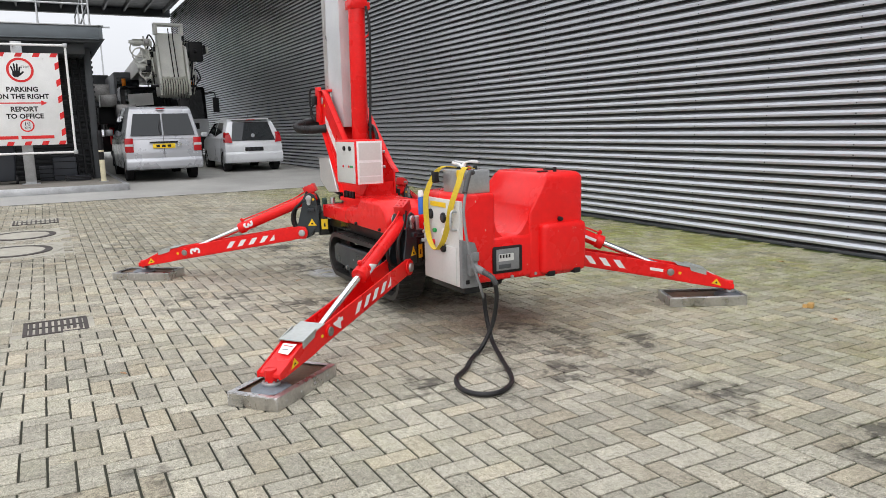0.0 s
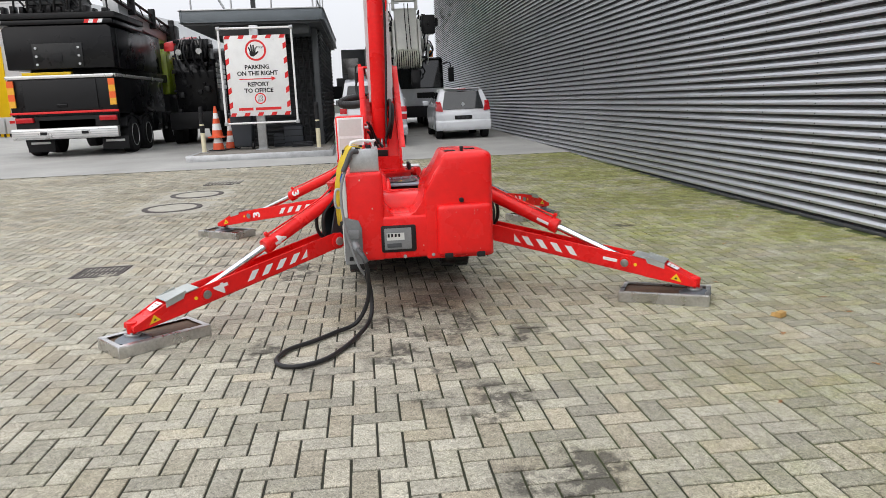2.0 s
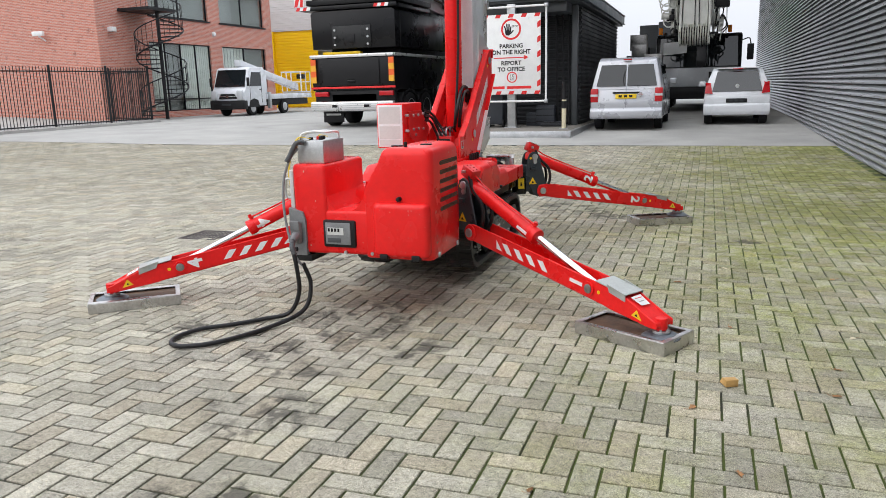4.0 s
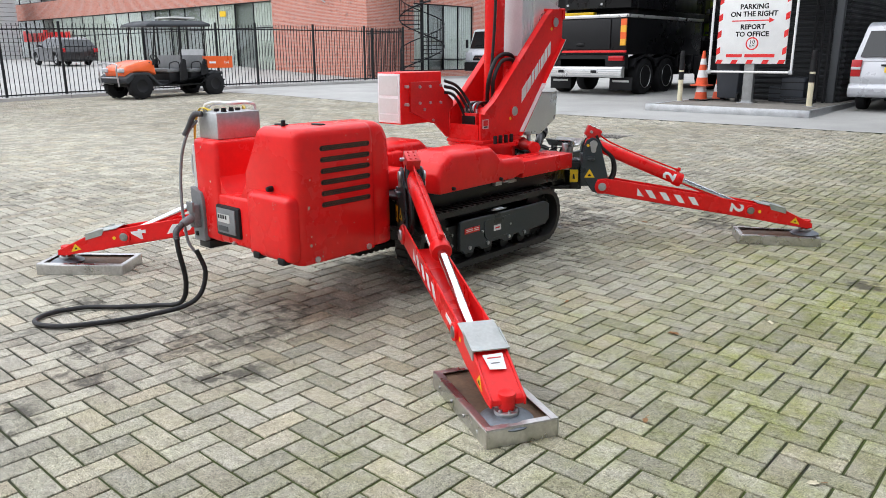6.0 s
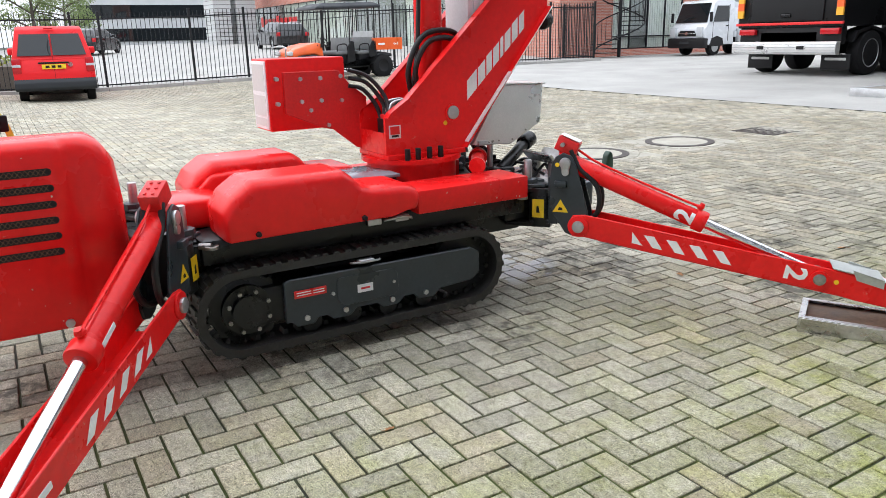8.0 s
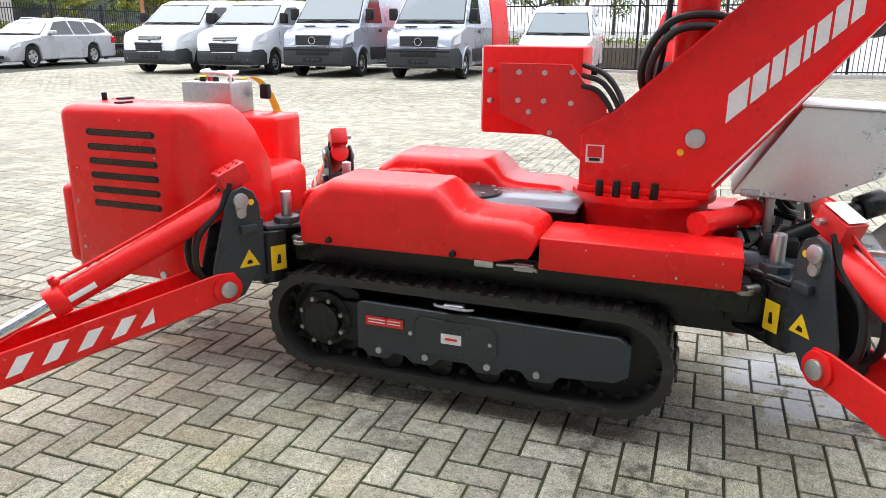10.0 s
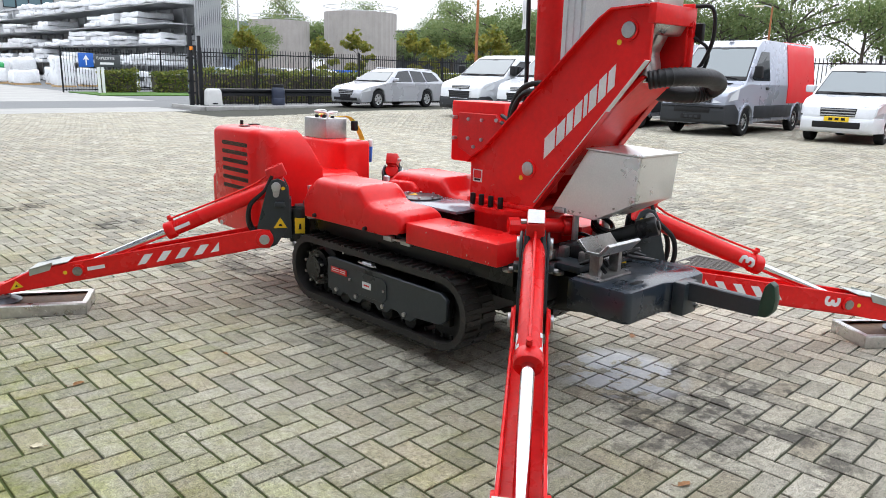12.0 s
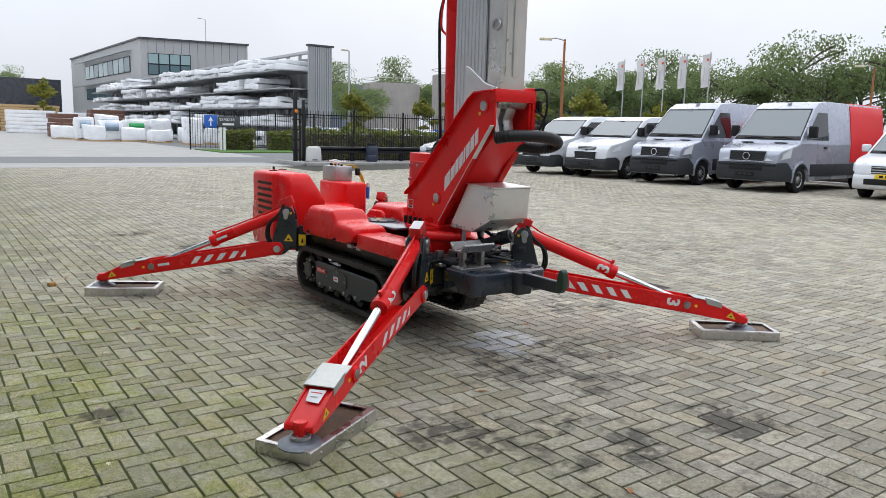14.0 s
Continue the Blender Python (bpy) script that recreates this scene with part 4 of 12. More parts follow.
# sockets and plugs
bm = box(2.318, 2.376, 3.925, 3.967, 0.455, 0.585, 0.008)
sock = part("power_socket", bm, M_CABLE, panel, "grey power inlet socket")
part("socket_lid", box(2.314, 2.38, 3.915, 3.93, 0.545, 0.6, 0.005), M_CABLE, panel)
bm = cyl((2.347, 3.93, 0.51), (2.37, 3.85, 0.49), 0.026, 0.02, 16, bevel=0.004)
part("power_plug", bm, M_CABLE, panel, "grey plug")
part("blue_plug", cyl((2.27, 4.44, 0.79), (2.27, 4.46, 0.9), 0.03, 0.022, 16, bevel=0.004), M_BLUE, panel, "blue inlet plug with white cap")
part("plug_cap", cyl((2.27, 4.462, 0.9), (2.27, 4.472, 0.945), 0.022, 0.015, 16, bevel=0.004), M_WHITE, panel)
part("handle_hook", tube([(2.29, 4.03, 0.84), (2.25, 4.02, 0.84), (2.245, 4.02, 0.74), (2.29, 4.03, 0.73)], 0.008, 10, 5), M_ZINC, panel)

# bare metal box on the cover, with cable reel handle and strap (things of their own)
ctl = thing("charger_box", "bare galvanised steel charger box on the red cover", "charger box", (2.43, 4.15, 0.945), base=(2.43, 4.15, 0.945))
bm = box(2.345, 2.525, 4.02, 4.29, 0.945, 1.085, 0.004)
part("body", bm, M_ZINC, ctl, "dull galvanised sheet body")
bm = tube([(2.36, 4.05, 1.085), (2.36, 4.06, 1.12), (2.42, 4.1, 1.135), (2.5, 4.12, 1.13), (2.51, 4.2, 1.13), (2.5, 4.27, 1.12), (2.5, 4.275, 1.085)], 0.008, 10, 6)
tube([(2.36, 4.05, 1.085), (2.36, 4.1, 1.12), (2.37, 4.2, 1.125), (2.42, 4.26, 1.13), (2.5, 4.27, 1.12)], 0.008, 10, 6, bm)
part("handle", bm, M_WHITE, ctl, "white tubular handle")
for i, (xx, yy) in enumerate(((2.4, 4.1), (2.45, 4.16), (2.42, 4.22), (2.47, 4.1))):
    part("terminal", cyl((xx, yy, 1.083), (xx, yy, 1.1 + 0.006 * (i % 2)), 0.016, 0.012, 12), M_BLACK, ctl)
part("terminal_cap", cyl((2.44, 4.12, 1.085), (2.44, 4.12, 1.105), 0.012, 0.01, 12), M_REDP, ctl)
strap = thing("ratchet_strap", "yellow webbing strap slung over the charger box", "strap", (2.3, 4.15, 0.6), base=(2.3, 4.15, 0.6))
bm = ribbon([(2.42, 4.05, 1.095), (2.35, 4.03, 1.1), (2.30, 4.02, 1.0), (2.262, 4.04, 0.88), (2.255, 4.08, 0.75), (2.255, 4.15, 0.64), (2.255, 4.235, 0.585), (2.255, 4.32, 0.63), (2.258, 4.365, 0.75), (2.262, 4.37, 0.92), (2.31, 4.34, 1.05), (2.35, 4.3, 1.1), (2.42, 4.27, 1.095)], (0.7, -0.72, 0), 0.036, 0.004, 6)
part("webbing", bm, M_STRAP, strap, "grubby yellow webbing")
part("ratchet", box(2.295, 2.33, 4.315, 4.36, 1.0, 1.07, 0.006), M_BLACK, strap)
part("buckle", box(2.325, 2.345, 4.04, 4.085, 1.04, 1.09, 0.006), M_YELLOW, strap)

lead = thing("power_cable", "black rubber power cable looped on the paving", "cable", (2.1, 3.5, 0), base=(2.1, 3.5, 0))
bm = tube([(2.372, 3.845, 0.488), (2.395, 3.80, 0.46), (2.42, 3.79, 0.36), (2.41, 3.82, 0.18), (2.33, 3.82, 0.04), (2.2, 3.72, 0.018), (2.08, 3.58, 0.018), (1.95, 3.46, 0.018), (1.9, 3.3, 0.018), (1.95, 3.19, 0.018), (2.06, 3.18, 0.018),
           (2.2, 3.3, 0.018), (2.34, 3.62, 0.02), (2.42, 3.85, 0.06), (2.43, 3.93, 0.2), (2.40, 3.905, 0.34)], 0.0135, 10, 8)
part("cable", bm, M_HOSE, lead, "black rubber sheath")
bm = tube([(2.405, 3.91, 0.31), (2.36, 3.88, 0.4), (2.30, 3.90, 0.62), (2.285, 3.93, 0.83), (2.32, 3.96, 0.97), (2.36, 4.0, 1.04)], 0.0085, 10, 8)
part("cable_upper", bm, M_CABLE, lead, "pale grey upper run of the cable")
bm = tube([(2.368, 3.855, 0.49), (2.395, 3.80, 0.462), (2.415, 3.788, 0.42)], 0.0155, 12, 10, wave=0.12)
part("bend_relief", bm, M_BIND, lead)
bm = tube([(2.40, 4.01, 1.075), (2.36, 3.985, 1.07), (2.325, 3.965, 1.0), (2.305, 3.95, 0.96)], 0.0145, 12, 10, wave=0.12)
part("bend_relief", bm, M_BIND, lead)

# ---- turntable, arms, mast ----
TX, TY = 2.62, 6.165
bm = lathe([(0.0, 0.585), (0.235, 0.585), (0.235, 0.745), (0.0, 0.745)], (TX, TY, 0), "z", 48)
turret = part("turntable_ring", bm, M_RED, lift, "red slewing ring housing")
bm = lathe([(0.0, 0.742), (0.262, 0.742), (0.262, 0.765), (0.0, 0.765)], (TX, TY, 0), "z", 48)
part("flange", bm, M_RED, turret)
for xx in (TX - 0.03, ):
    bm = box(2.452, 2.79, 5.945, 6.40, 0.765, 0.79, 0.004)
    part("base_plate", bm, M_RED, turret)
for yy in (6.03, 6.09, 6.155, 6.22):
    part("black_bolt", cyl((2.835, yy, 0.765), (2.835, yy, 0.822), 0.014, seg=14, bevel=0.003), M_BLACK, turret, "black bolt cap")
    part("black_bolt", cyl((2.41, yy, 0.765), (2.41, yy, 0.822), 0.014, seg=14, bevel=0.003), M_BLACK, turret, "black bolt cap")
bm = prism([(5.945, 0.79), (5.945, 0.9), (6.02, 0.84), (6.12, 0.80)], "x", 2.484, 2.748, 0.002, 1)
part("front_web", bm, M_RED, turret)
bm = cyl((2.9, 6.40, 0.715), (2.72, 6.52, 0.715), 0.036, seg=18, bevel=0.006)
cyl((2.72, 6.52, 0.715), (2.68, 6.55, 0.715), 0.05, seg=18, bm=bm)
cyl((2.94, 6.37, 0.715), (2.9, 6.4, 0.715), 0.043, seg=10, bm=bm)
part("slewing_motor", bm, M_RED, turret, "red slewing gearbox")

arm_out = [(5.945, 0.79), (5.945, 0.975), (5.965, 1.0), (6.06, 1.06), (6.70, 1.665), (6.76, 1.705), (6.93, 1.715), (6.945, 1.70), (6.945, 1.49), (6.40, 0.79)]


def arm(x0, x1, out):
    """One cheek of the riser arm with its edge flanges."""
    bm = prism(arm_out, "x", x0, x1, 0.002, 1)
    n, edges = len(arm_out), []
    for i in (1, 2, 3, 4, 5, 8):
        (ya, za), (yb, zb) = arm_out[i], arm_out[(i + 1) % n]
        d = Vector((yb - ya, zb - za)).normalized()
        nn = Vector((-d.y, d.x)) * 0.007
        c = Vector((6.4, 1.2))
        if (c - Vector((ya, za))).dot(nn) < 0:
            nn = -nn
        a, b = (x0, x1 + 0.034) if out > 0 else (x0 - 0.034, x1)
        edges.append(prism([(ya, za), (yb, zb), (yb + nn.x, zb + nn.y), (ya + nn.x, za + nn.y)], "x", a, b))
    cheek = part("riser_arm", bm, M_RED, lift, "red welded riser arm cheek")
    for e in edges:
        part("edge_flange", e, M_RED, cheek)
    return cheek


east = arm(2.752, 2.77, 1)
west = arm(2.462, 2.48, -1)
for cheek, xs_, f in ((east, 2.77, 1), (west, 2.462, -1)):
    for (yy, zz, r) in ((6.335, 0.975, 0.034), (6.84, 1.615, 0.034)):
        bm = cyl((xs_ - f * 0.01, yy, zz), (xs_ + f * 0.012, yy, zz), r, seg=26, bevel=0.003)
        part("pivot_pin", bm, M_ZINC, cheek, "grey steel pivot pin")
        bm = lathe([(r + 0.002, 0.0), (r + 0.012, 0.0), (r + 0.012, 0.008), (r + 0.002, 0.008)], (xs_ if f > 0 else xs_ - 0.008, yy, zz), "x", 26)
        part("pin_collar", bm, M_RED, cheek)
        part("grease_sticker", cyl((xs_ - f * 0.002, yy - 0.045, zz - 0.05), (xs_ + f * 0.0016, yy - 0.045, zz - 0.05), 0.012, seg=14), M_YELLOW, cheek, "round yellow grease-point sticker")
    # maker's word as eight plain white blocks along the arm
    d = Vector((0.68, 0.66)).normalized()
    up = Vector((-d.y, d.x))
    sh = Vector((0.06, 1.0)).normalized()
    p0 = Vector((6.425, 1.03)) if f > 0 else Vector((6.425, 1.03))
    widths = (0.084, 0.062, 0.047, 0.052, 0.026, 0.052, 0.052, 0.047)
    s = 0.0
    for k, w in enumerate(widths):
        a = p0 + d * s
        b = a + d * w
        h = Vector((0.0, 0.098)) if k % 2 == 0 else Vector((0.0, 0.094))
        sk = d * 0.0
        bm = plate([(xs_ + f * 0.0012, a.x, a.y), (xs_ + f * 0.0012, b.x, b.y), (xs_ + f * 0.0012, b.x + h.x + sk.x, b.y + h.y + sk.y), (xs_ + f * 0.0012, a.x + h.x + sk.x, a.y + h.y + sk.y)], 0.001)
        part("letter_block", bm, M_WHITE_STICK, cheek, "plain white block of the maker's word", 0)
        s += w + 0.012
    part("rating_sticker", box(min(xs_, xs_ + f * 0.002), max(xs_, xs_ + f * 0.002), 5.965, 6.03, 0.87, 0.935), M_WHITE_STICK, cheek, "small rating sticker")
    part("sticker_bar", box(min(xs_ + f * 0.0015, xs_ + f * 0.003), max(xs_ + f * 0.0015, xs_ + f * 0.003), 5.972, 6.023, 0.89, 0.93), M_RED_DULL, cheek)
    part("sticker_bar", box(min(xs_ + f * 0.0025, xs_ + f * 0.004), max(xs_ + f * 0.0025, xs_ + f * 0.004), 5.978, 6.017, 0.877, 0.887), M_BLACK, cheek)
# pale strip on the arm's lower flange
for i in (8,):
    (ya, za), (yb, zb) = arm_out[8], arm_out[9]
    part("edge_trim", plate([(2.774, ya + 0.005, za), (2.806, ya + 0.005, za), (2.806, yb + 0.005, zb + 0.03), (2.774, yb + 0.005, zb + 0.03)], 0.004), M_WHITE, east, "pale strip along the flange edge")
# cross webs between the cheeks
bm = prism([(6.2, 0.80), (6.16, 0.84), (6.62, 1.40), (6.66, 1.37)], "x", 2.48, 2.752)
part("cross_web", bm, M_RED, lift)
bm = prism([(6.52, 0.96), (6.505, 0.97), (6.70, 1.235), (6.905, 1.43), (6.925, 1.425), (6.715, 1.22)], "x", 2.48, 2.752)
part("back_plate", bm, M_RED, lift, "folded red plate that closes the arms' back")
bm = box(2.48, 2.752, 6.72, 6.93, 1.69, 1.712, 0.004)
part("top_bridge", bm, M_RED, lift)

# counter box with controls beside the turntable
bm = box(2.225, 2.455, 5.475, 5.885, 0.915, 1.265, 0.008)
cbox = part("turret_control_box", bm, M_RED, lift, "red turret box with pale instruction plates")
part("front_plate", box(2.236, 2.446, 5.468, 5.477, 0.925, 1.255, 0.002), M_WHITE_STICK, cbox, "pale instruction plate")
for z0, z1 in ((1.11, 1.24), (0.99, 1.09), (0.94, 0.98)):
    part("writing_block", box(2.25, 2.43, 5.4665, 5.4685, z0, z1), M_PANEL, cbox)
part("side_plate", box(2.217, 2.227, 5.49, 5.87, 0.93, 1.25, 0.002), M_PANEL, cbox, "grey switch panel")
for yy, zz in ((5.56, 1.2), (5.68, 1.2)):
    part("switch", cyl((2.219, yy, zz), (2.205, yy, zz), 0.018, seg=14), M_BLACK, cbox)
for yy in (5.53, 5.56, 5.6, 5.72):
    part("lamp_button", cyl((2.219, yy, 1.06), (2.21, yy, 1.06), 0.009, seg=12), M_GREEN if yy < 5.58 else M_REDP, cbox)
gus = [(5.55, 1.20), (5.84, 1.20), (5.90, 1.13), (5.99, 1.06), (5.99, 0.79), (5.93, 0.80), (5.83, 0.88), (5.80, 0.905), (5.75, 0.915), (5.55, 1.0)]
part("bracket_plate", prism(gus, "x", 2.455, 2.475, 0.002, 1), M_RED_DULL, lift, "scuffed red bracket plate with bolts")
for yy, zz in ((5.515, 1.17), (5.515, 1.05), (5.635, 1.165), (5.74, 1.165), (5.635, 1.055), (5.74, 1.055), (5.68, 1.01), (5.85, 1.05), (5.85, 1.17), (5.77, 0.93)):
    part("bolt", cyl((2.455, yy, zz), (2.486, yy, zz), 0.011, seg=6), M_ZINC, lift)
# valve block between the cheeks
bm = box(2.52, 2.66, 6.03, 6.13, 0.85, 0.97, 0.005)
vb = part("hydraulic_valve", bm, M_RED_DULL, lift, "red and grey hydraulic valve block")
part("valve_cover", box(2.53, 2.65, 6.02, 6.032, 0.87, 0.95, 0.003), M_BLACK, vb)
for k in range(4):
    part("fitting", cyl((2.535 + 0.035 * k, 6.06, 0.97), (2.535 + 0.035 * k, 6.06, 1.0), 0.011, seg=8), M_ZINC, vb)
    part("silver_hose", tube([(2.535 + 0.035 * k, 6.06, 1.0), (2.535 + 0.035 * k, 6.08, 1.03), (2.55 + 0.03 * k, 6.16, 1.04), (2.55 + 0.03 * k, 6.22, 1.0)], 0.0085, 8, 5), M_HOSE if k % 2 else M_ZINC, vb)

# red lift cylinder and aluminium column
def slant(p, q, r, bm=None, seg=24):
    return cyl(p, q, r, seg=seg, bm=bm)


bm = cyl((2.60, 6.30, 0.84), (2.625, 6.29, 3.4), 0.072, seg=28, bevel=0.01)
box(2.54, 2.69, 6.22, 6.37, 2.36, 2.44, 0.01, bm=bm)
lc = part("lift_cylinder", bm, M_RED, lift, "red lifting cylinder with outlined lettering")
for k, (zz, w) in enumerate(((1.62, 0.035), (1.67, 0.035), (1.72, 0.035), (1.78, 0.045), (1.835, 0.035), (1.885, 0.035))):
    part("letter_block", plate([(2.652, 6.27 + 0.02, zz), (2.672, 6.31 + 0.0, zz), (2.673, 6.31, zz + w), (2.653, 6.29, zz + w)], 0.002), M_REDP, lc)
bm = tube([(2.67, 6.22, 2.38), (2.69, 6.2, 2.2), (2.68, 6.21, 1.7), (2.66, 6.2, 1.3), (2.65, 6.16, 1.05)], 0.011, 8, 6)
part("hydraulic_pipe", bm, M_HOSE, lc)
bm = box(2.685, 2.72, 6.24, 6.30, 2.36, 2.42, 0.006)
tube([(2.70, 6.26, 2.36), (2.71, 6.25, 2.25), (2.70, 6.24, 2.16), (2.66, 6.24, 2.12)], 0.008, 8, 5, bm)
part("port_block", bm, M_RED, lc)
bm = tube([(2.68, 6.2, 1.04), (2.71, 6.16, 1.2), (2.72, 6.24, 1.33), (2.71, 6.4, 1.33), (2.69, 6.46, 1.22)], 0.014, 10, 6)
part("hose_loop", bm, M_HOSE, lift, "black hydraulic hose in a loop")
bm = tube([(2.64, 6.18, 1.02), (2.69, 6.13, 1.2), (2.70, 6.22, 1.36), (2.69, 6.4, 1.37), (2.66, 6.48, 1.25)], 0.014, 10, 6)
part("hose_loop", bm, M_HOSE, lift, "black hydraulic hose in a loop")
bm = tube([(2.48, 5.89, 1.12), (2.5, 5.96, 1.1), (2.52, 6.02, 1.02), (2.55, 6.04, 0.93)], 0.011, 8, 5)
part("box_hose", bm, M_HOSE, lift, "black hose from the turret box")
bm = tube([(2.48, 5.89, 1.16), (2.51, 5.98, 1.13), (2.54, 6.05, 1.03), (2.58, 6.05, 0.95)], 0.011, 8, 5)
part("box_hose", bm, M_HOSE, lift, "black hose from the turret box")
bm = tube([(2.48, 5.89, 1.20), (2.51, 5.99, 1.16), (2.55, 6.06, 1.06), (2.61, 6.05, 0.97)], 0.011, 8, 5)
part("box_hose", bm, M_HOSE, lift, "black hose from the turret box")

# ribbed aluminium column: two nested profiles
def ribbed(x0, x1, y0, y1, z0, z1, n, depth, tilt):
    pts = []
    for i in range(n):
        a, b = y0 + (y1 - y0) * i / n, y0 + (y1 - y0) * (i + 1) / n
        pts += [(x1, a), (x1, a + (b - a) * 0.6), (x1 - depth, a + (b - a) * 0.65), (x1 - depth, b)]
    pts += [(x1, y1)]
    back = [(x0, y1), (x0, y0)]
    bm = prism(pts + back, "z", z0, z1)
    return bm


bm = ribbed(2.515, 2.735, 6.46, 6.80, 1.37, 7.5, 9, 0.006, 0)
col = part("mast_column", bm, M_ALU_RIB, lift, "ribbed grey aluminium mast column", 20)
bm = box(2.525, 2.73, 6.80, 6.945, 1.62, 7.5, 0.012)
box(2.60, 2.64, 6.945, 6.955, 1.8, 7.5, 0.003, bm=bm)
box(2.69, 2.70, 6.945, 6.953, 1.8, 7.5, 0.002, bm=bm)
part("mast_section", bm, M_ALU, lift, "smooth bright aluminium mast section")
bm = prism([(6.58, 1.5), (6.6, 1.88), (6.64, 1.87), (6.8, 1.765), (6.93, 1.73), (6.93, 1.5)], "x", 2.735, 2.748, 0.003, 1)
part("mast_gusset", bm, M_ALU, lift)
bm = lathe([(0.022, -0.006), (0.038, -0.006), (0.038, 0.006), (0.022, 0.006)], (2.745, 6.9, 2.12), "x", 20)
part("lifting_eye", bm, M_ZINC, lift)
bm = prism([(6.74, 1.60), (6.74, 1.69), (6.95, 1.69), (6.965, 1.66), (6.93, 1.60)], "x", 2.5, 2.74, 0.008, 2)
prism([(6.74, 1.44), (6.74, 1.61), (6.9, 1.61), (6.86, 1.53), (6.88, 1.44)], "x", 2.54, 2.63, 0.008, 2, bm)
prism([(6.74, 1.42), (6.74, 1.61), (6.93, 1.61), (6.90, 1.53), (6.93, 1.42)], "x", 2.70, 2.74, 0.006, 2, bm)
box(2.5, 2.74, 6.74, 6.92, 1.40, 1.44, 0.008, bm=bm)
part("knuckle_casting", bm, M_TRAY, lift, "bare metal knuckle casting with grease stains")
bm = box(2.43, 2.462, 6.86, 6.96, 1.42, 1.74, 0.006)
box(2.45, 2.78, 6.93, 6.965, 1.64, 1.72, 0.004, bm=bm)
part("end_bracket", bm, M_RED, lift)
part("connector", box(2.40, 2.43, 6.9, 6.99, 1.58, 1.66, 0.006), M_BLACK, lift)
bm = tube([(2.45, 6.95, 1.73), (2.41, 7.02, 1.72), (2.4, 7.03, 1.6), (2.41, 7.0, 1.5), (2.43, 6.97, 1.45)], 0.009, 8, 5)
part("sensor_lead", bm, M_HOSE, lift)
bm = tube([(2.44, 6.96, 1.6), (2.4, 7.01, 1.55), (2.4, 7.0, 1.47), (2.43, 6.96, 1.43)], 0.008, 8, 5)
part("sensor_lead", bm, M_HOSE, lift)
bm = tube([(2.74, 6.93, 1.41), (2.69, 7.0, 1.425), (2.57, 7.04, 1.43), (2.43, 7.05, 1.425), (2.31, 7.03, 1.405), (2.25, 6.98, 1.38), (2.27, 6.93, 1.355), (2.36, 6.88, 1.35), (2.472, 6.79, 1.36)], 0.037, 14, 9, wave=0.11)
part("energy_hose", bm, M_HOSE, lift, "thick black ribbed hose bundle")

# bright metal box on the back of the arms
al = [(6.47, 0.79), (6.72, 0.775), (6.925, 0.88), (6.94, 1.085), (6.66, 1.095)]
bm = prism(al, "x", 2.43, 2.748, 0.004, 1)
alub = part("rear_tool_box", bm, M_ALU, lift, "bare aluminium box behind the arm")
part("box_lid", plate([(2.42, 6.655, 1.100), (2.756, 6.655, 1.100), (2.756, 6.95, 1.0895), (2.42, 6.95, 1.0895)], 0.006), M_ALU, alub)
part("latch", box(2.748, 2.763, 6.50, 6.56, 0.785, 0.81, 0.003), M_ZINC, alub)
for k in range(5):
    part("rivet", cyl((2.747, 6.55 + 0.09 * k, 0.80 + 0.045 * max(0, k - 2)), (2.752, 6.55 + 0.09 * k, 0.80 + 0.045 * max(0, k - 2)), 0.005, seg=8), M_STEEL, alub)
bm = tube([(2.6, 6.6, 0.78), (2.62, 6.66, 0.72), (2.56, 6.7, 0.70), (2.52, 6.66, 0.73), (2.55, 6.6, 0.76), (2.6, 6.62, 0.71), (2.63, 6.7, 0.69)], 0.012, 8, 6)
part("hose_coil", bm, M_HOSE, lift)

# tow end
bm = prism([(2.38, 6.79), (3.02, 6.79), (3.02, 7.08), (3.0, 7.1), (2.74, 7.1), (2.70, 7.13), (2.45, 7.13), (2.38, 7.05)], "z", 0.425, 0.565, 0.012, 2)
tow = part("tow_platform", bm, M_NAVY, lift, "glossy blue-black step platform wet with rain")
slot = [(2.85 + sx * 0.03 + 0.014 * math.cos(math.radians(a)), 7.03 + 0.014 * math.sin(math.radians(a))) for sx, aa in ((1, (-90, -45, 0, 45, 90)), (-1, (90, 135, 180, 225, 270))) for a in aa]
part("oval_hole", prism(slot, "z", 0.562, 0.5666), M_BLACK, tow)
part("cradle_base", box(2.735, 2.985, 6.815, 6.93, 0.565, 0.576, 0.003), M_STEEL, tow, "bolted steel base plate")
for xx in (2.78, 2.93):
    part("cradle_post", box(xx - 0.014, xx + 0.014, 6.845, 6.895, 0.576, 0.68, 0.003), M_STEEL, tow)
for xx, yy in ((2.75, 6.83), (2.97, 6.83), (2.75, 6.915), (2.97, 6.915)):
    part("bolt", cyl((xx, yy, 0.576), (xx, yy, 0.584), 0.009, seg=6), M_ZINC, tow)
vee = [(6.80, 0.728), (6.812, 0.738), (6.855, 0.692), (6.915, 0.692), (6.958, 0.738), (6.97, 0.728), (6.925, 0.678), (6.845, 0.678)]
part("cradle", prism(vee, "x", 2.745, 2.985, 0.002, 1), M_TRAY, tow, "bare steel cradle with worn lips")
bm = box(2.60, 2.72, 7.125, 7.185, 0.425, 0.57, 0.008)
part("bar_clamp", bm, M_GREY_STEEL, tow, "rusty clamp of the tow bar")
for zz in (0.455, 0.54):
    part("bolt", cyl((2.61, 7.185, zz), (2.61, 7.195, zz), 0.01, seg=6), M_STEEL, tow)
bar_m = pose(2.665, 7.165, 0, 0, 0, 90)
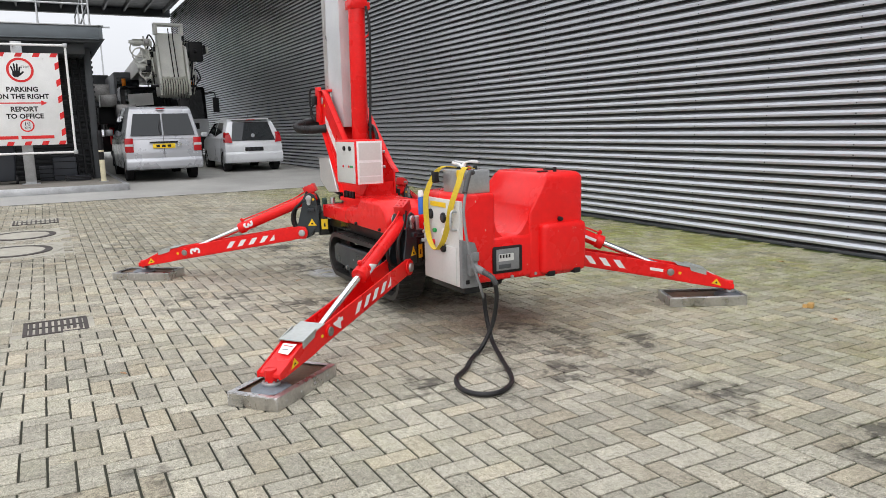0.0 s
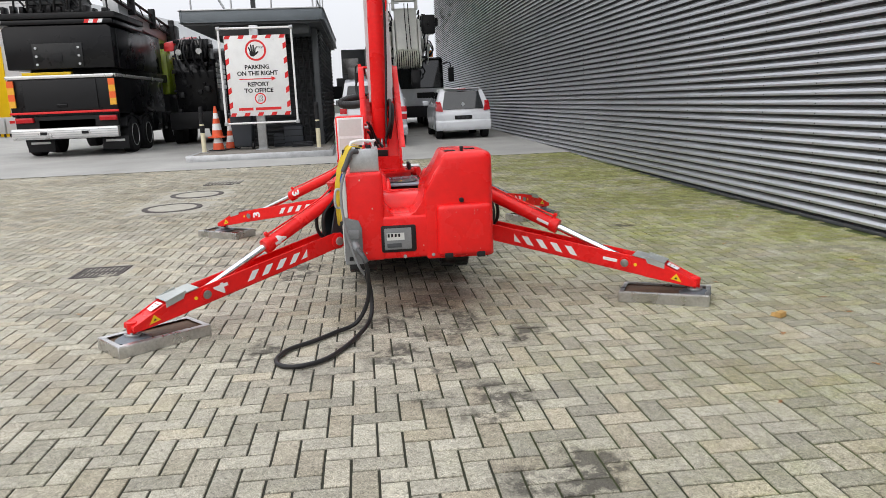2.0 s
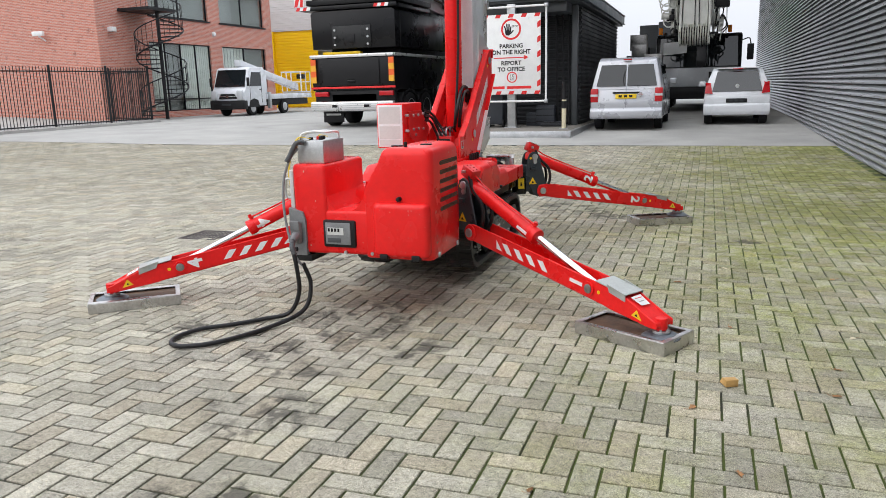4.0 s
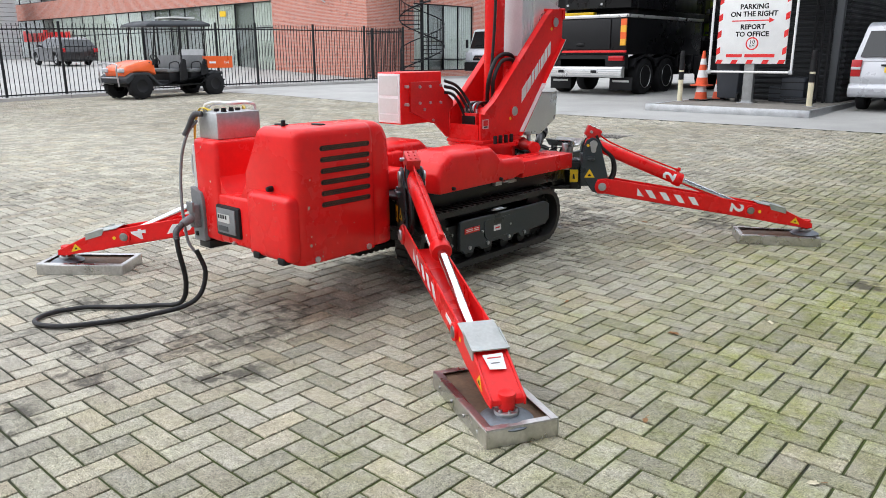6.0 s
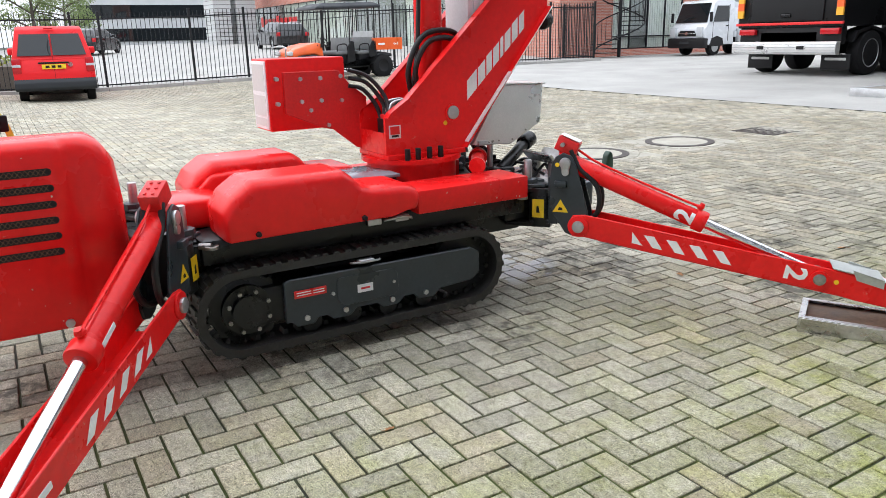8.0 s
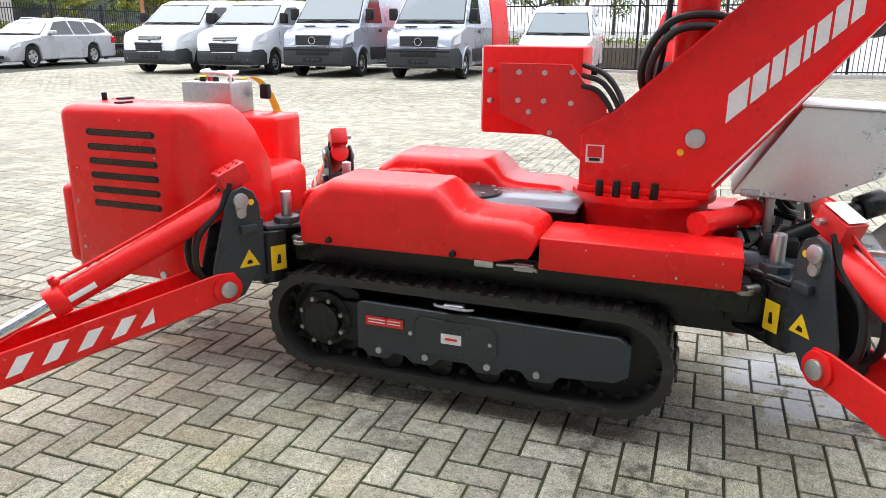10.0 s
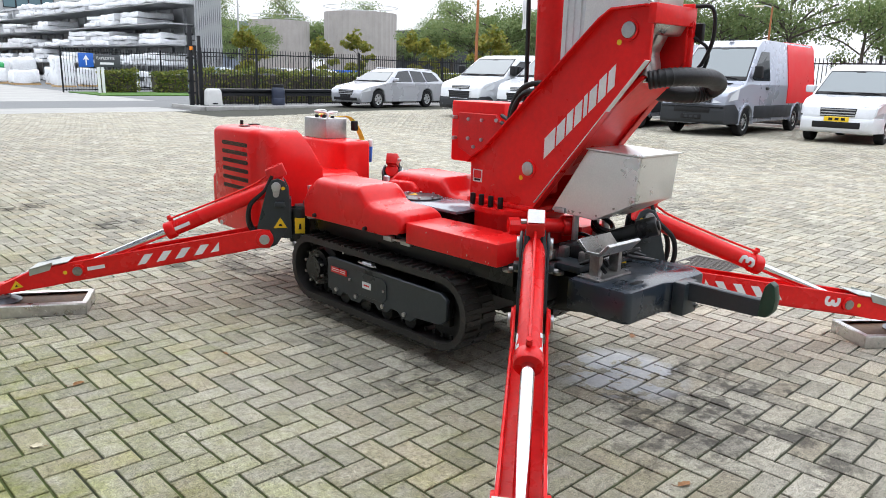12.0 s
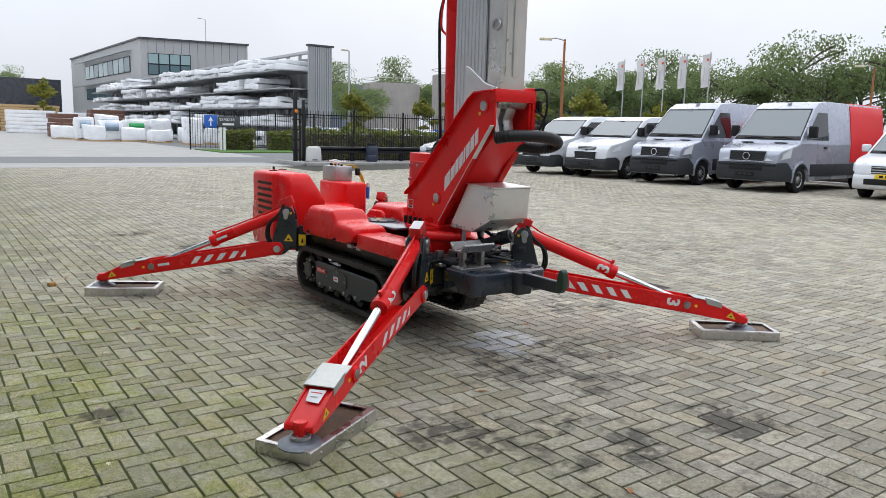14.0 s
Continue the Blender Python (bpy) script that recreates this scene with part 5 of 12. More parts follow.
bm = prism([(0.0, 0.49), (0.0, 0.572), (0.33, 0.568), (0.35, 0.52), (0.32, 0.495)], "y", -0.018, 0.018, 0.004, 1)
part("tow_bar", moved(bm, bar_m), M_GREY_STEEL, tow, "dark flat steel bar")
bm = prism([(0.32, 0.498), (0.325, 0.575), (0.335, 0.625), (0.355, 0.65), (0.375, 0.635), (0.386, 0.58), (0.38, 0.53), (0.355, 0.5)], "y", -0.024, 0.024, 0.008, 2)
part("green_hook", moved(bm, bar_m), M_DKGREEN, tow, "dark green coated hook end")
bm = cyl((2.76, 6.64, 0.64), (2.635, 6.9, 0.752), 0.032, seg=16, bevel=0.004)
cyl((2.64, 6.885, 0.746), (2.605, 6.965, 0.775), 0.045, seg=20, bm=bm, bevel=0.008)
cyl((2.607, 6.96, 0.773), (2.601, 6.974, 0.778), 0.024, seg=16, bm=bm, bevel=0.003)
box(2.70, 2.82, 6.58, 6.7, 0.59, 0.66, 0.01, bm=bm)
part("support_post", bm, M_BLACK_STEEL, lift, "black support arm with rubber cap")
for xx, yy in ((2.72, 6.6), (2.58, 6.62)):
    part("lock_rod", cyl((xx, yy, 0.56), (xx, yy, 0.78), 0.016, seg=12), M_ZINC, lift)
bm = box(2.5, 2.95, 6.5, 6.8, 0.57, 0.60, 0.004)
part("rear_deck", bm, M_GREY_STEEL, lift)
rnd = random.Random(5)
for k in range(9):
    xx, yy = rnd.uniform(2.52, 2.9), rnd.uniform(6.5, 6.8)
    bm = tube([(xx, yy, 0.6), (xx + rnd.uniform(-0.1, 0.1), yy + rnd.uniform(-0.03, 0.12), 0.66), (xx + rnd.uniform(-0.15, 0.15), yy + 0.1, 0.64), (xx + rnd.uniform(-0.1, 0.1), yy + 0.16, 0.6)], 0.009, 8, 5)
    part("deck_hose", bm, M_HOSE, lift, "black hydraulic hose in a tangle")
for k in range(6):
    xx, yy = rnd.uniform(2.55, 2.95), rnd.uniform(6.62, 6.78)
    part("fitting", box(xx - 0.025, xx + 0.025, yy - 0.02, yy + 0.02, 0.6, 0.65, 0.005), M_STEEL, lift)


# ---- outriggers ----
def outrigger(n, pin, tip, knee):
    """n: its painted number; pin: middle of the lower hinge pin; tip: the foot; knee: the chassis corner on which it turns."""
    P, T = Vector((pin[0], pin[1], 0)), Vector((tip[0], tip[1], 0))
    d = (T - P).normalized()
    L = (T - P).length
    ang = math.degrees(math.atan2(d.y, d.x))
    m = pose(P.x, P.y, 0, 0, 0, ang)

    def B(bm):
        return moved(bm, m)
    W0, K = 0.42, (0.42 - 0.235) / (L - 0.36)

    def w(u):
        return W0 - K * u
    hgt = 0.055
    E = L - 0.42
    # beam: two cheeks and a floor, then a closed nose
    cheek = [(-0.05, w(0) - 0.02), (-0.05, w(0) + 0.02), (-0.03, w(0) + hgt), (0.03, w(0) + hgt + 0.005), (E, w(E) + hgt), (L - 0.20, w(L - 0.2) + hgt - 0.01), (L - 0.02, 0.165),
             (L + 0.02, 0.15), (L + 0.02, 0.115), (L - 0.03, 0.115), (L - 0.30, w(L - 0.3) - hgt - 0.012), (E, w(E) - hgt), (0.03, w(0) - hgt), (-0.03, w(0) - hgt)]
    bm = prism(cheek, "y", -0.072, -0.062, 0.003, 1)
    prism(cheek, "y", 0.062, 0.072, 0.003, 1, bm)
    prism([(0.1, w(0.1) - hgt), (0.1, w(0.1) - hgt + 0.01), (L - 0.3, w(L - 0.3) - hgt), (L - 0.3, w(L - 0.3) - hgt - 0.01)], "y", -0.064, 0.064, bm=bm)
    nose = [(L - 0.23, w(L - 0.23) + hgt - 0.012), (L - 0.02, 0.16), (L + 0.018, 0.145), (L + 0.018, 0.12), (L - 0.03, 0.12), (L - 0.29, w(L - 0.3) - hgt - 0.005)]
    prism(nose, "y", -0.064, 0.064, 0.004, 1, bm)
    leg = part("outrigger", B(bm), M_RED, lift, "red outrigger beam marked %d with white hazard stripes" % n)
    part("nose_tip", B(cyl((L, 0, 0.095), (L, 0, 0.165), 0.03, 0.034, 18, bevel=0.006)), M_RED, leg)
    part("foot_flange", B(cyl((L, 0, 0.082), (L, 0, 0.098), 0.048, seg=22, bevel=0.003)), M_ZINC, leg, "bolted steel foot flange")
    for i in range(6):
        a = math.pi * i / 3
        part("flange_bolt", B(cyl((L + 0.036 * math.cos(a), 0.036 * math.sin(a), 0.096), (L + 0.036 * math.cos(a), 0.036 * math.sin(a), 0.106), 0.007, seg=6)), M_ZINC, leg)
    part("foot_disc", B(lathe([(0.0, 0.055), (0.1, 0.055), (0.103, 0.062), (0.08, 0.075), (0.05, 0.083), (0.0, 0.083)], (L, 0, 0), "z", 32)), M_PAD, leg, "round grey foot plate")
    zc = [(L - 0.395, w(L - 0.395) + hgt + 0.004), (L - 0.185, w(L - 0.185) + hgt - 0.004)]
    bm = prism([zc[0], zc[1], (zc[1][0], zc[1][1] + 0.005), (zc[0][0], zc[0][1] + 0.005)], "y", -0.078, 0.078)
    for s in (-1, 1):
        prism([(zc[0][0] + 0.08, zc[0][1] + 0.002), (zc[1][0], zc[1][1] + 0.004), (zc[1][0], zc[1][1] - 0.035), (zc[0][0] + 0.1, zc[0][1] - 0.045)], "y", min(s * 0.073, s * 0.078), max(s * 0.073, s * 0.078), bm=bm)
    part("cover_sheet", B(bm), M_SHEET, leg, "folded galvanised cover sheet")
    sl = (0.165 - (w(L - 0.2) + hgt - 0.01)) / 0.18
    za = w(L - 0.2) + hgt - 0.011
    part("inspection_label", B(plate([(L - 0.175, -0.04, za + sl * 0.025 + 0.004), (L - 0.178, 0.043, za + sl * 0.022 + 0.004), (L - 0.105, 0.036, za + sl * 0.095 + 0.004), (L - 0.11, -0.03, za + sl * 0.09 + 0.004)], 0.002)), M_WHITE_STICK, leg, "scratched white label")
    for k in range(2):
        ub = L - 0.16 + 0.024 * k
        part("writing_bar", B(plate([(ub, -0.026 + 0.008 * k, za + sl * (ub - L + 0.2) + 0.0065), (ub, 0.03 - 0.012 * k, za + sl * (ub - L + 0.2) + 0.0065), (ub + 0.004, 0.03 - 0.012 * k, za + sl * (ub + 0.004 - L + 0.2) + 0.0065), (ub + 0.004, -0.026 + 0.008 * k, za + sl * (ub + 0.004 - L + 0.2) + 0.0065)], 0.0012)), M_CABLE if k else M_REDP, leg)
    # hinge pins
    for s in (-1, 1):
        part("pin_boss", B(cyl((0, s * 0.068, w(0)), (0, s * 0.082, w(0)), 0.054, seg=26, bevel=0.004)), M_RED, leg)
        part("hinge_pin", B(cyl((0, s * 0.08, w(0)), (0, s * 0.095, w(0)), 0.03, seg=22, bevel=0.003)), M_ZINC, leg, "steel hinge pin")
        ur = L - 0.445
        part("rod_pin", B(cyl((ur, s * 0.06, w(ur) - 0.002), (ur, s * 0.088, w(ur) - 0.002), 0.027, seg=20, bevel=0.003)), M_STEEL, leg, "steel rod pin")
        part("pin_ring", B(lathe([(0.028, -0.006), (0.04, -0.006), (0.04, 0.006), (0.028, 0.006)], (ur, s * 0.078, w(ur) - 0.002), "y", 20)), M_RED, leg)
        part("grease_sticker", B(cyl((ur + 0.07, s * 0.071, w(ur + 0.07)), (ur + 0.07, s * 0.0735, w(ur + 0.07)), 0.011, seg=14)), M_YELLOW, leg)
        # stripes: bars with slanted ends, a triangle at each end
        y0, y1 = (0.0715, 0.0732) if s > 0 else (-0.0732, -0.0715)
        h2 = 0.03
        for k in range(5):
            ua = 0.235 + 0.106 * k
            if k == 0:
                pts = [(ua + 0.03, w(ua) - h2), (ua + 0.08, w(ua + 0.06) - h2), (ua + 0.03, w(ua + 0.03) + h2)]
            else:
                pts = [(ua - 0.02, w(ua) + h2), (ua + 0.028, w(ua + 0.03) + h2), (ua + 0.07, w(ua + 0.06) - h2), (ua + 0.022, w(ua) - h2)]
            part("white_stripe", B(prism(pts, "y", y0, y1)), M_WHITE_STICK, leg, "reflective white stripe", 0)
        uw = L - 0.11
        part("warning_triangle", B(prism([(uw - 0.035, 0.158), (uw + 0.035, 0.14), (uw + 0.002, 0.195)], "y", y0, y1)), M_YELLOW, leg, "yellow warning triangle", 0)
        part("triangle_mark", B(prism([(uw - 0.01, 0.162), (uw + 0.009, 0.157), (uw + 0.0, 0.173)], "y", min(y0, y0 + s * 0.0022), max(y1, y1 + s * 0.0012))), M_BLACK, leg, "", 0)
        rot = pose(0, s * 0.0735, 0, 90, 0, 0) if s < 0 else pose(0, s * 0.0735, 0, 90, 0, 180)
        ux = L - 0.55
        mm = m @ Matrix.Translation((ux, 0, w(ux))) @ rot @ pose(0, 0, 0, 0, 0, -math.degrees(math.atan(K)) * (1 if s < 0 else -1) + (90 if s > 0 else -90))
        lettering(str(n), 0.13, mm, M_WHITE_STICK, leg, "number", "white stencilled number", 0.004)
    # cylinder
    a0, a1 = Vector((-0.075, 0, 0.735)), Vector((L - 0.445, 0, w(L - 0.445)))
    ax = (a1 - a0).normalized()
    barrel = (a1 - a0).length * 0.56
    b1 = a0 + ax * barrel
    bm = cyl(a0 - ax * 0.05, b1, 0.045, seg=28, bevel=0.006)
    cyl(b1 - ax * 0.045, b1 + ax * 0.012, 0.052, seg=28, bm=bm, bevel=0.006)
    cy = part("support_cylinder", B(bm), M_RED, lift, "red outrigger cylinder")
    part("piston_rod", B(cyl(b1, a1, 0.024, seg=24)), M_CHROME, cy, "bright chromed piston rod")
    up = Vector((-ax.z, 0, ax.x))
    # valve block on the barrel's top end, with pipe
    c = a0 + up * 0.075 - ax * 0.03
    bm = box(-0.055, 0.055, -0.038, 0.038, -0.038, 0.035, 0.004)
    cyl((0.0, 0.0, -0.05), (0, 0, 0.0), 0.03, seg=14, bm=bm)
    for k in range(6):
        cyl((-0.035 + 0.035 * (k % 3), -0.015 + 0.03 * (k // 3), 0.033), (-0.035 + 0.035 * (k % 3), -0.015 + 0.03 * (k // 3), 0.04), 0.006, seg=8, bm=bm)
    tilt = math.degrees(math.atan2(ax.z, ax.x))
    blk = moved(bm, Matrix.Translation(c) @ pose(0, 0, 0, 0, -tilt, 0))
    part("lock_valve", B(blk), M_RED_DULL, cy, "red lock valve block")
    if n == 2:
        part("valve_label", B(moved(box(-0.05, 0.05, -0.034, 0.034, 0.0405, 0.042), Matrix.Translation(c) @ pose(0, 0, 0, 0, -tilt, 0))), M_WHITE_STICK, cy, "white label", 0)
    bolt = moved(cyl((-0.02, -0.038, 0.0), (-0.02, -0.062, 0.0), 0.011, seg=8), Matrix.Translation(c) @ pose(0, 0, 0, 0, -tilt, 0))
    part("valve_plug", B(bolt), M_ZINC, cy)
    q0, q1 = c + ax * 0.05, b1 + up * 0.062 - ax * 0.04
    bm = tube([q0, q0 + ax * 0.05 - up * 0.01, a0 + ax * 0.15 + up * 0.055, a0 + ax * (barrel * 0.6) + up * 0.055, q1], 0.006, 8, 5)
    cyl(q1 - up * 0.02, q1 + up * 0.02, 0.012, seg=10, bm=bm)
    box(q1.x - 0.02, q1.x + 0.015, -0.012, 0.012, q1.z - 0.005, q1.z + 0.012, 0.003, 1, bm)
    part("oil_pipe", B(bm), M_RED, cy)
    rm = m @ Matrix.Translation(a0 + ax * (barrel - 0.09)) @ Matrix.Rotation(math.radians(-tilt), 4, "Y")
    for s in (-1, 1):
        mm = rm @ Matrix.Translation((0, s * 0.0465, 0.0)) @ (pose(0, 0, 0, 90, 0, 0) if s < 0 else pose(0, 0, 0, 90, 0, 180)) @ pose(0, 0, 0, 0, 0, 90 if s < 0 else -90)
        lettering(str(n), 0.125, mm, M_WHITE_STICK, cy, "number", "white stencilled number", 0.004, 0.0012, 0.0465)
    # hinge bracket: two grey plates
    out = [(-0.155, 0.60), (-0.145, 0.72), (-0.125, 0.765), (-0.085, 0.785), (-0.045, 0.77), (-0.02, 0.72), (0.04, 0.50), (0.05, 0.42), (0.03, 0.375), (-0.02, 0.362), (-0.07, 0.38), (-0.15, 0.50)]
    bm = prism(out, "y", -0.062, -0.05, 0.003, 1)
    prism(out, "y", 0.05, 0.062, 0.003, 1, bm)
    box(-0.16, -0.11, -0.056, 0.056, 0.42, 0.66, 0.004, bm=bm)
    br = part("hinge_bracket", B(bm), M_GREY_STEEL, lift, "anthracite hinge bracket with warning stickers")
    for s in (-1, 1):
        bm = cyl((-0.075, s * 0.06, 0.735), (-0.075, s * 0.076, 0.735), 0.028, seg=20, bevel=0.003)
        cyl((-0.073, s * 0.06, 0.69), (-0.073, s * 0.074, 0.69), 0.018, seg=16, bm=bm)
        prism([(-0.1, 0.735), (-0.05, 0.735), (-0.056, 0.69), (-0.092, 0.69)], "y", min(s * 0.06, s * 0.07), max(s * 0.06, s * 0.07), 0.003, 1, bm)
        part("upper_pin", B(bm), M_ZINC, br, "steel pin with keeper plate")
        y0, y1 = (0.0615, 0.0635) if s > 0 else (-0.0635, -0.0615)
        part("warning_triangle", B(prism([(-0.135, 0.485), (-0.055, 0.485), (-0.095, 0.55)], "y", y0, y1)), M_YELLOW, br, "yellow crush warning triangle", 0)
        part("triangle_mark", B(prism([(-0.108, 0.496), (-0.084, 0.496), (-0.086, 0.508), (-0.1, 0.512)], "y", min(y0, y0 + s * 0.002), max(y1, y1 + s * 0.0012))), M_BLACK, br, "", 0)
        part("lug", B(box(-0.125, -0.065, min(s * 0.06, s * 0.085), max(s * 0.06, s * 0.085), 0.615, 0.645, 0.004)), M_GREY_STEEL, br)
        part("grease_sticker", B(cyl((-0.115, s * 0.0605, 0.725), (-0.115, s * 0.0635, 0.725), 0.011, seg=14)), M_YELLOW, br)
    # knuckle on the chassis corner
    kn = Vector((knee[0], knee[1], 0)) - P
    kl = kn.length
    kd = kn.normalized()
    s_out = P - d * 0.13
    bm = cyl((s_out.x - d.x * 0.08, s_out.y - d.y * 0.08, 0.40), (s_out.x - d.x * 0.08, s_out.y - d.y * 0.08, 0.60), 0.06, seg=24, bevel=0.006)
    v0, v1 = s_out - d * 0.02, Vector((knee[0], knee[1], 0))
    sd = Vector((-d.y, d.x, 0)) * 0.09
    for z0, z1 in ((0.395, 0.42), (0.575, 0.60)):
        pts = [v0 + sd * 0.5, v0 - sd * 0.5, v1 - sd, v1 + sd]
        prism([(p.x, p.y) for p in pts], "z", z0, z1, 0.004, 1, bm)
    box(v1.x - 0.1, v1.x + 0.1, v1.y - 0.1, v1.y + 0.1, 0.42, 0.575, 0.02, bm=bm)
    kn_ob = part("knuckle", bm, M_BLACK_STEEL, lift, "black slewing knuckle")
    q = s_out - d * 0.15
    bm = cyl((q.x, q.y, 0.60), (q.x, q.y, 0.64), 0.05, seg=8, bevel=0.004)
    pts = [q + sd * 0.6 - d * 0.05, q - sd * 0.6 - d * 0.05, q - sd * 0.4 + d * 0.1, q + sd * 0.4 + d * 0.1]
    prism([(p.x, p.y) for p in pts], "z", 0.60, 0.617, 0.004, 1, bm)
    part("lock_plate", bm, M_GREY_STEEL, kn_ob)
    part("lock_pin", cyl((q.x, q.y, 0.62), (q.x, q.y, 0.735), 0.021, seg=18, bevel=0.004), M_ZINC, kn_ob, "steel locking pin")
    r = s_out - d * 0.08
    for s in (-1, 1):
        nrm = Vector((-d.y, d.x, 0)) * s
        c0 = r + nrm * 0.0605
        e = d * 0.03
        part("hook_sticker", plate([c0 - e + Vector((0, 0, 0.45)), c0 + e + Vector((0, 0, 0.45)), c0 + e + Vector((0, 0, 0.545)), c0 - e + Vector((0, 0, 0.545))], 0.002), M_YELLOW, kn_ob, "yellow lifting-point sticker", 0)
        e2 = d * 0.009
        part("sticker_mark", plate([c0 + nrm * 0.001 - e2 + Vector((0, 0, 0.475)), c0 + nrm * 0.001 + e2 + Vector((0, 0, 0.475)), c0 + nrm * 0.001 + e2 * 0.3 + Vector((0, 0, 0.51)), c0 + nrm * 0.001 - e2 * 0.8 + Vector((0, 0, 0.51))], 0.0022), M_BLACK, kn_ob, "", 0)
        bm = cyl(c0 + Vector((0, 0, 0.565)) - d * 0.07, c0 + Vector((0, 0, 0.565)) - d * 0.07 + nrm * 0.05, 0.014, seg=12)
        bm = join(bm, lathe([(0.014, -0.006), (0.028, -0.006), (0.028, 0.006), (0.014, 0.006)], c0 + nrm * 0.05 + Vector((0, 0, 0.56)) - d * 0.07, "z", 14))
        part("shackle", bm, M_STEEL, kn_ob)
    # hoses from the valve into the knuckle
    for k, s in enumerate((-0.03, 0.03)):
        bm = tube([(c.x + 0.02, s, c.z - 0.02), (c.x + 0.06, s * 1.2, c.z - 0.1), (0.08, s * 1.3, 0.62), (0.09, s * 1.3, 0.50), (0.02, s, 0.43), (-0.12, s, 0.43), (-0.25, s * 1.5, 0.42)], 0.013, 10, 6)
        part("leg_hose", B(bm), M_HOSE, lift, "black ribbed hydraulic hose")


outrigger(1, (3.29, 4.73), (4.545, 3.905), (2.93, 4.87))
outrigger(2, (3.26, 6.79), (4.475, 7.755), (2.93, 6.58))
outrigger(3, (2.18, 6.72), (0.865, 7.595), (2.52, 6.58))
outrigger(4, (2.178, 4.635), (1.028, 3.738), (2.52, 4.87))


def pad_tray(cx, cy, turn, flip):
    """A steel tray with a board in it that spreads the foot's load."""
    t = thing("outrigger_pad", "worn steel load tray with a rusty board under the outrigger foot", "outrigger pad", (cx, cy, 0), turn, group="outrigger pads")
    a, b, h = 0.285, 0.148, 0.068
    rim = bmesh.new()
    for x0, x1, y0, y1 in ((-a, a, -b, -b + 0.008), (-a, a, b - 0.008, b), (-a, -a + 0.008, -b + 0.008, b - 0.008), (a - 0.008, a, -b + 0.008, b - 0.008)):
        box(x0, x1, y0, y1, 0.0, h, 0.002, 1, rim)
    for x0, x1, y0, y1 in ((-a, a, -b, -b + 0.035), (-a, a, b - 0.035, b), (-a, -a + 0.03, -b, b), (a - 0.03, a, -b, b)):
        box(x0 + 0.001, x1 - 0.001, y0 + 0.001, y1 - 0.001, h, h + 0.004, 0.001, 1, rim)
    lip = rim.verts[:]
    for v in lip:
        if v.co.z > h - 0.01:
            v.co.z += 0.006 * math.sin(9 * v.co.x + 3 * flip) + 0.004 * math.sin(23 * v.co.y + flip)
    part("rim", rim, M_TRAY, t, "dented bare steel rim")
    part("board", box(-a + 0.009, a - 0.009, -b + 0.009, b - 0.009, 0.004, 0.052, 0.003), M_RUST, t, "rust-stained board")
    for k in range(4):
        for s in (-1, 1):
            part("rivet", cyl((-0.2 + 0.133 * k, s * b, 0.03), (-0.2 + 0.133 * k, s * (b + 0.005), 0.03), 0.008, seg=8), M_TRAY, t)
    return t


pad_tray(4.388, 4.016, -28, 0)
pad_tray(4.315, 7.61, 30, 1)
pad_tray(0.895, 7.56, -37, 2)
pad_tray(1.125, 3.842, 40, 3)

# ---- vehicles ----
def paint(name, col, metal=0.0, rough=0.28):
    return pmat(name, col, rough, metal, 0.04, 1.2, 40, 0.02, (0.3, 0.28, 0.25), 0.0, 3, coat=0.5, rvar=0.05)


M_SILVER = paint("silver_car_paint", (0.36, 0.385, 0.45), 0.4, 0.28)
M_SILVER_LT = paint("pale_silver_car_paint", (0.44, 0.45, 0.48), 0.3, 0.28)
M_CARWHITE = paint("white_car_paint", (0.68, 0.7, 0.73))
M_CARRED = pmat("red_car_paint", (0.75, 0.015, 0.02), 0.35, 0, 0.04, 1.2, 40, 0.02, spec=0.3)
M_CARBLACK = paint("black_car_paint", (0.012, 0.012, 0.014))
M_CARGREY = paint("dark_grey_car_paint", (0.05, 0.055, 0.065), 0.3)
M_CARBLUE = paint("pale_blue_car_paint", (0.25, 0.33, 0.4), 0.4)
M_LIME = paint("lime_green_paint", (0.42, 0.55, 0.03))
M_TRIM = pmat("grey_bumper_plastic", (0.03, 0.033, 0.037), 0.6, 0, 0.1, 3, 90, 0.12, spec=0.3)
M_PLATE_Y = pmat("yellow_number_plate", (0.85, 0.58, 0.02), 0.4, 0, 0.05, 20, 90, 0.02)
M_TRUCK = pmat("black_truck_paint", (0.008, 0.008, 0.009), 0.3, 0, 0.05, 1.2, 40, 0.03, (0.03, 0.03, 0.03), 0.05, 3, spec=0.25)
M_CRANEGREY = pmat("pale_grey_crane_paint", (0.68, 0.68, 0.63), 0.45, 0, 0.12, 2, 60, 0.08, (0.22, 0.2, 0.18), 0.12, 4)
M_HAZARD_Y = pmat("yellow_red_marker", (0.8, 0.4, 0.03), 0.4, 0, 0.06, 10, 60, 0.02)


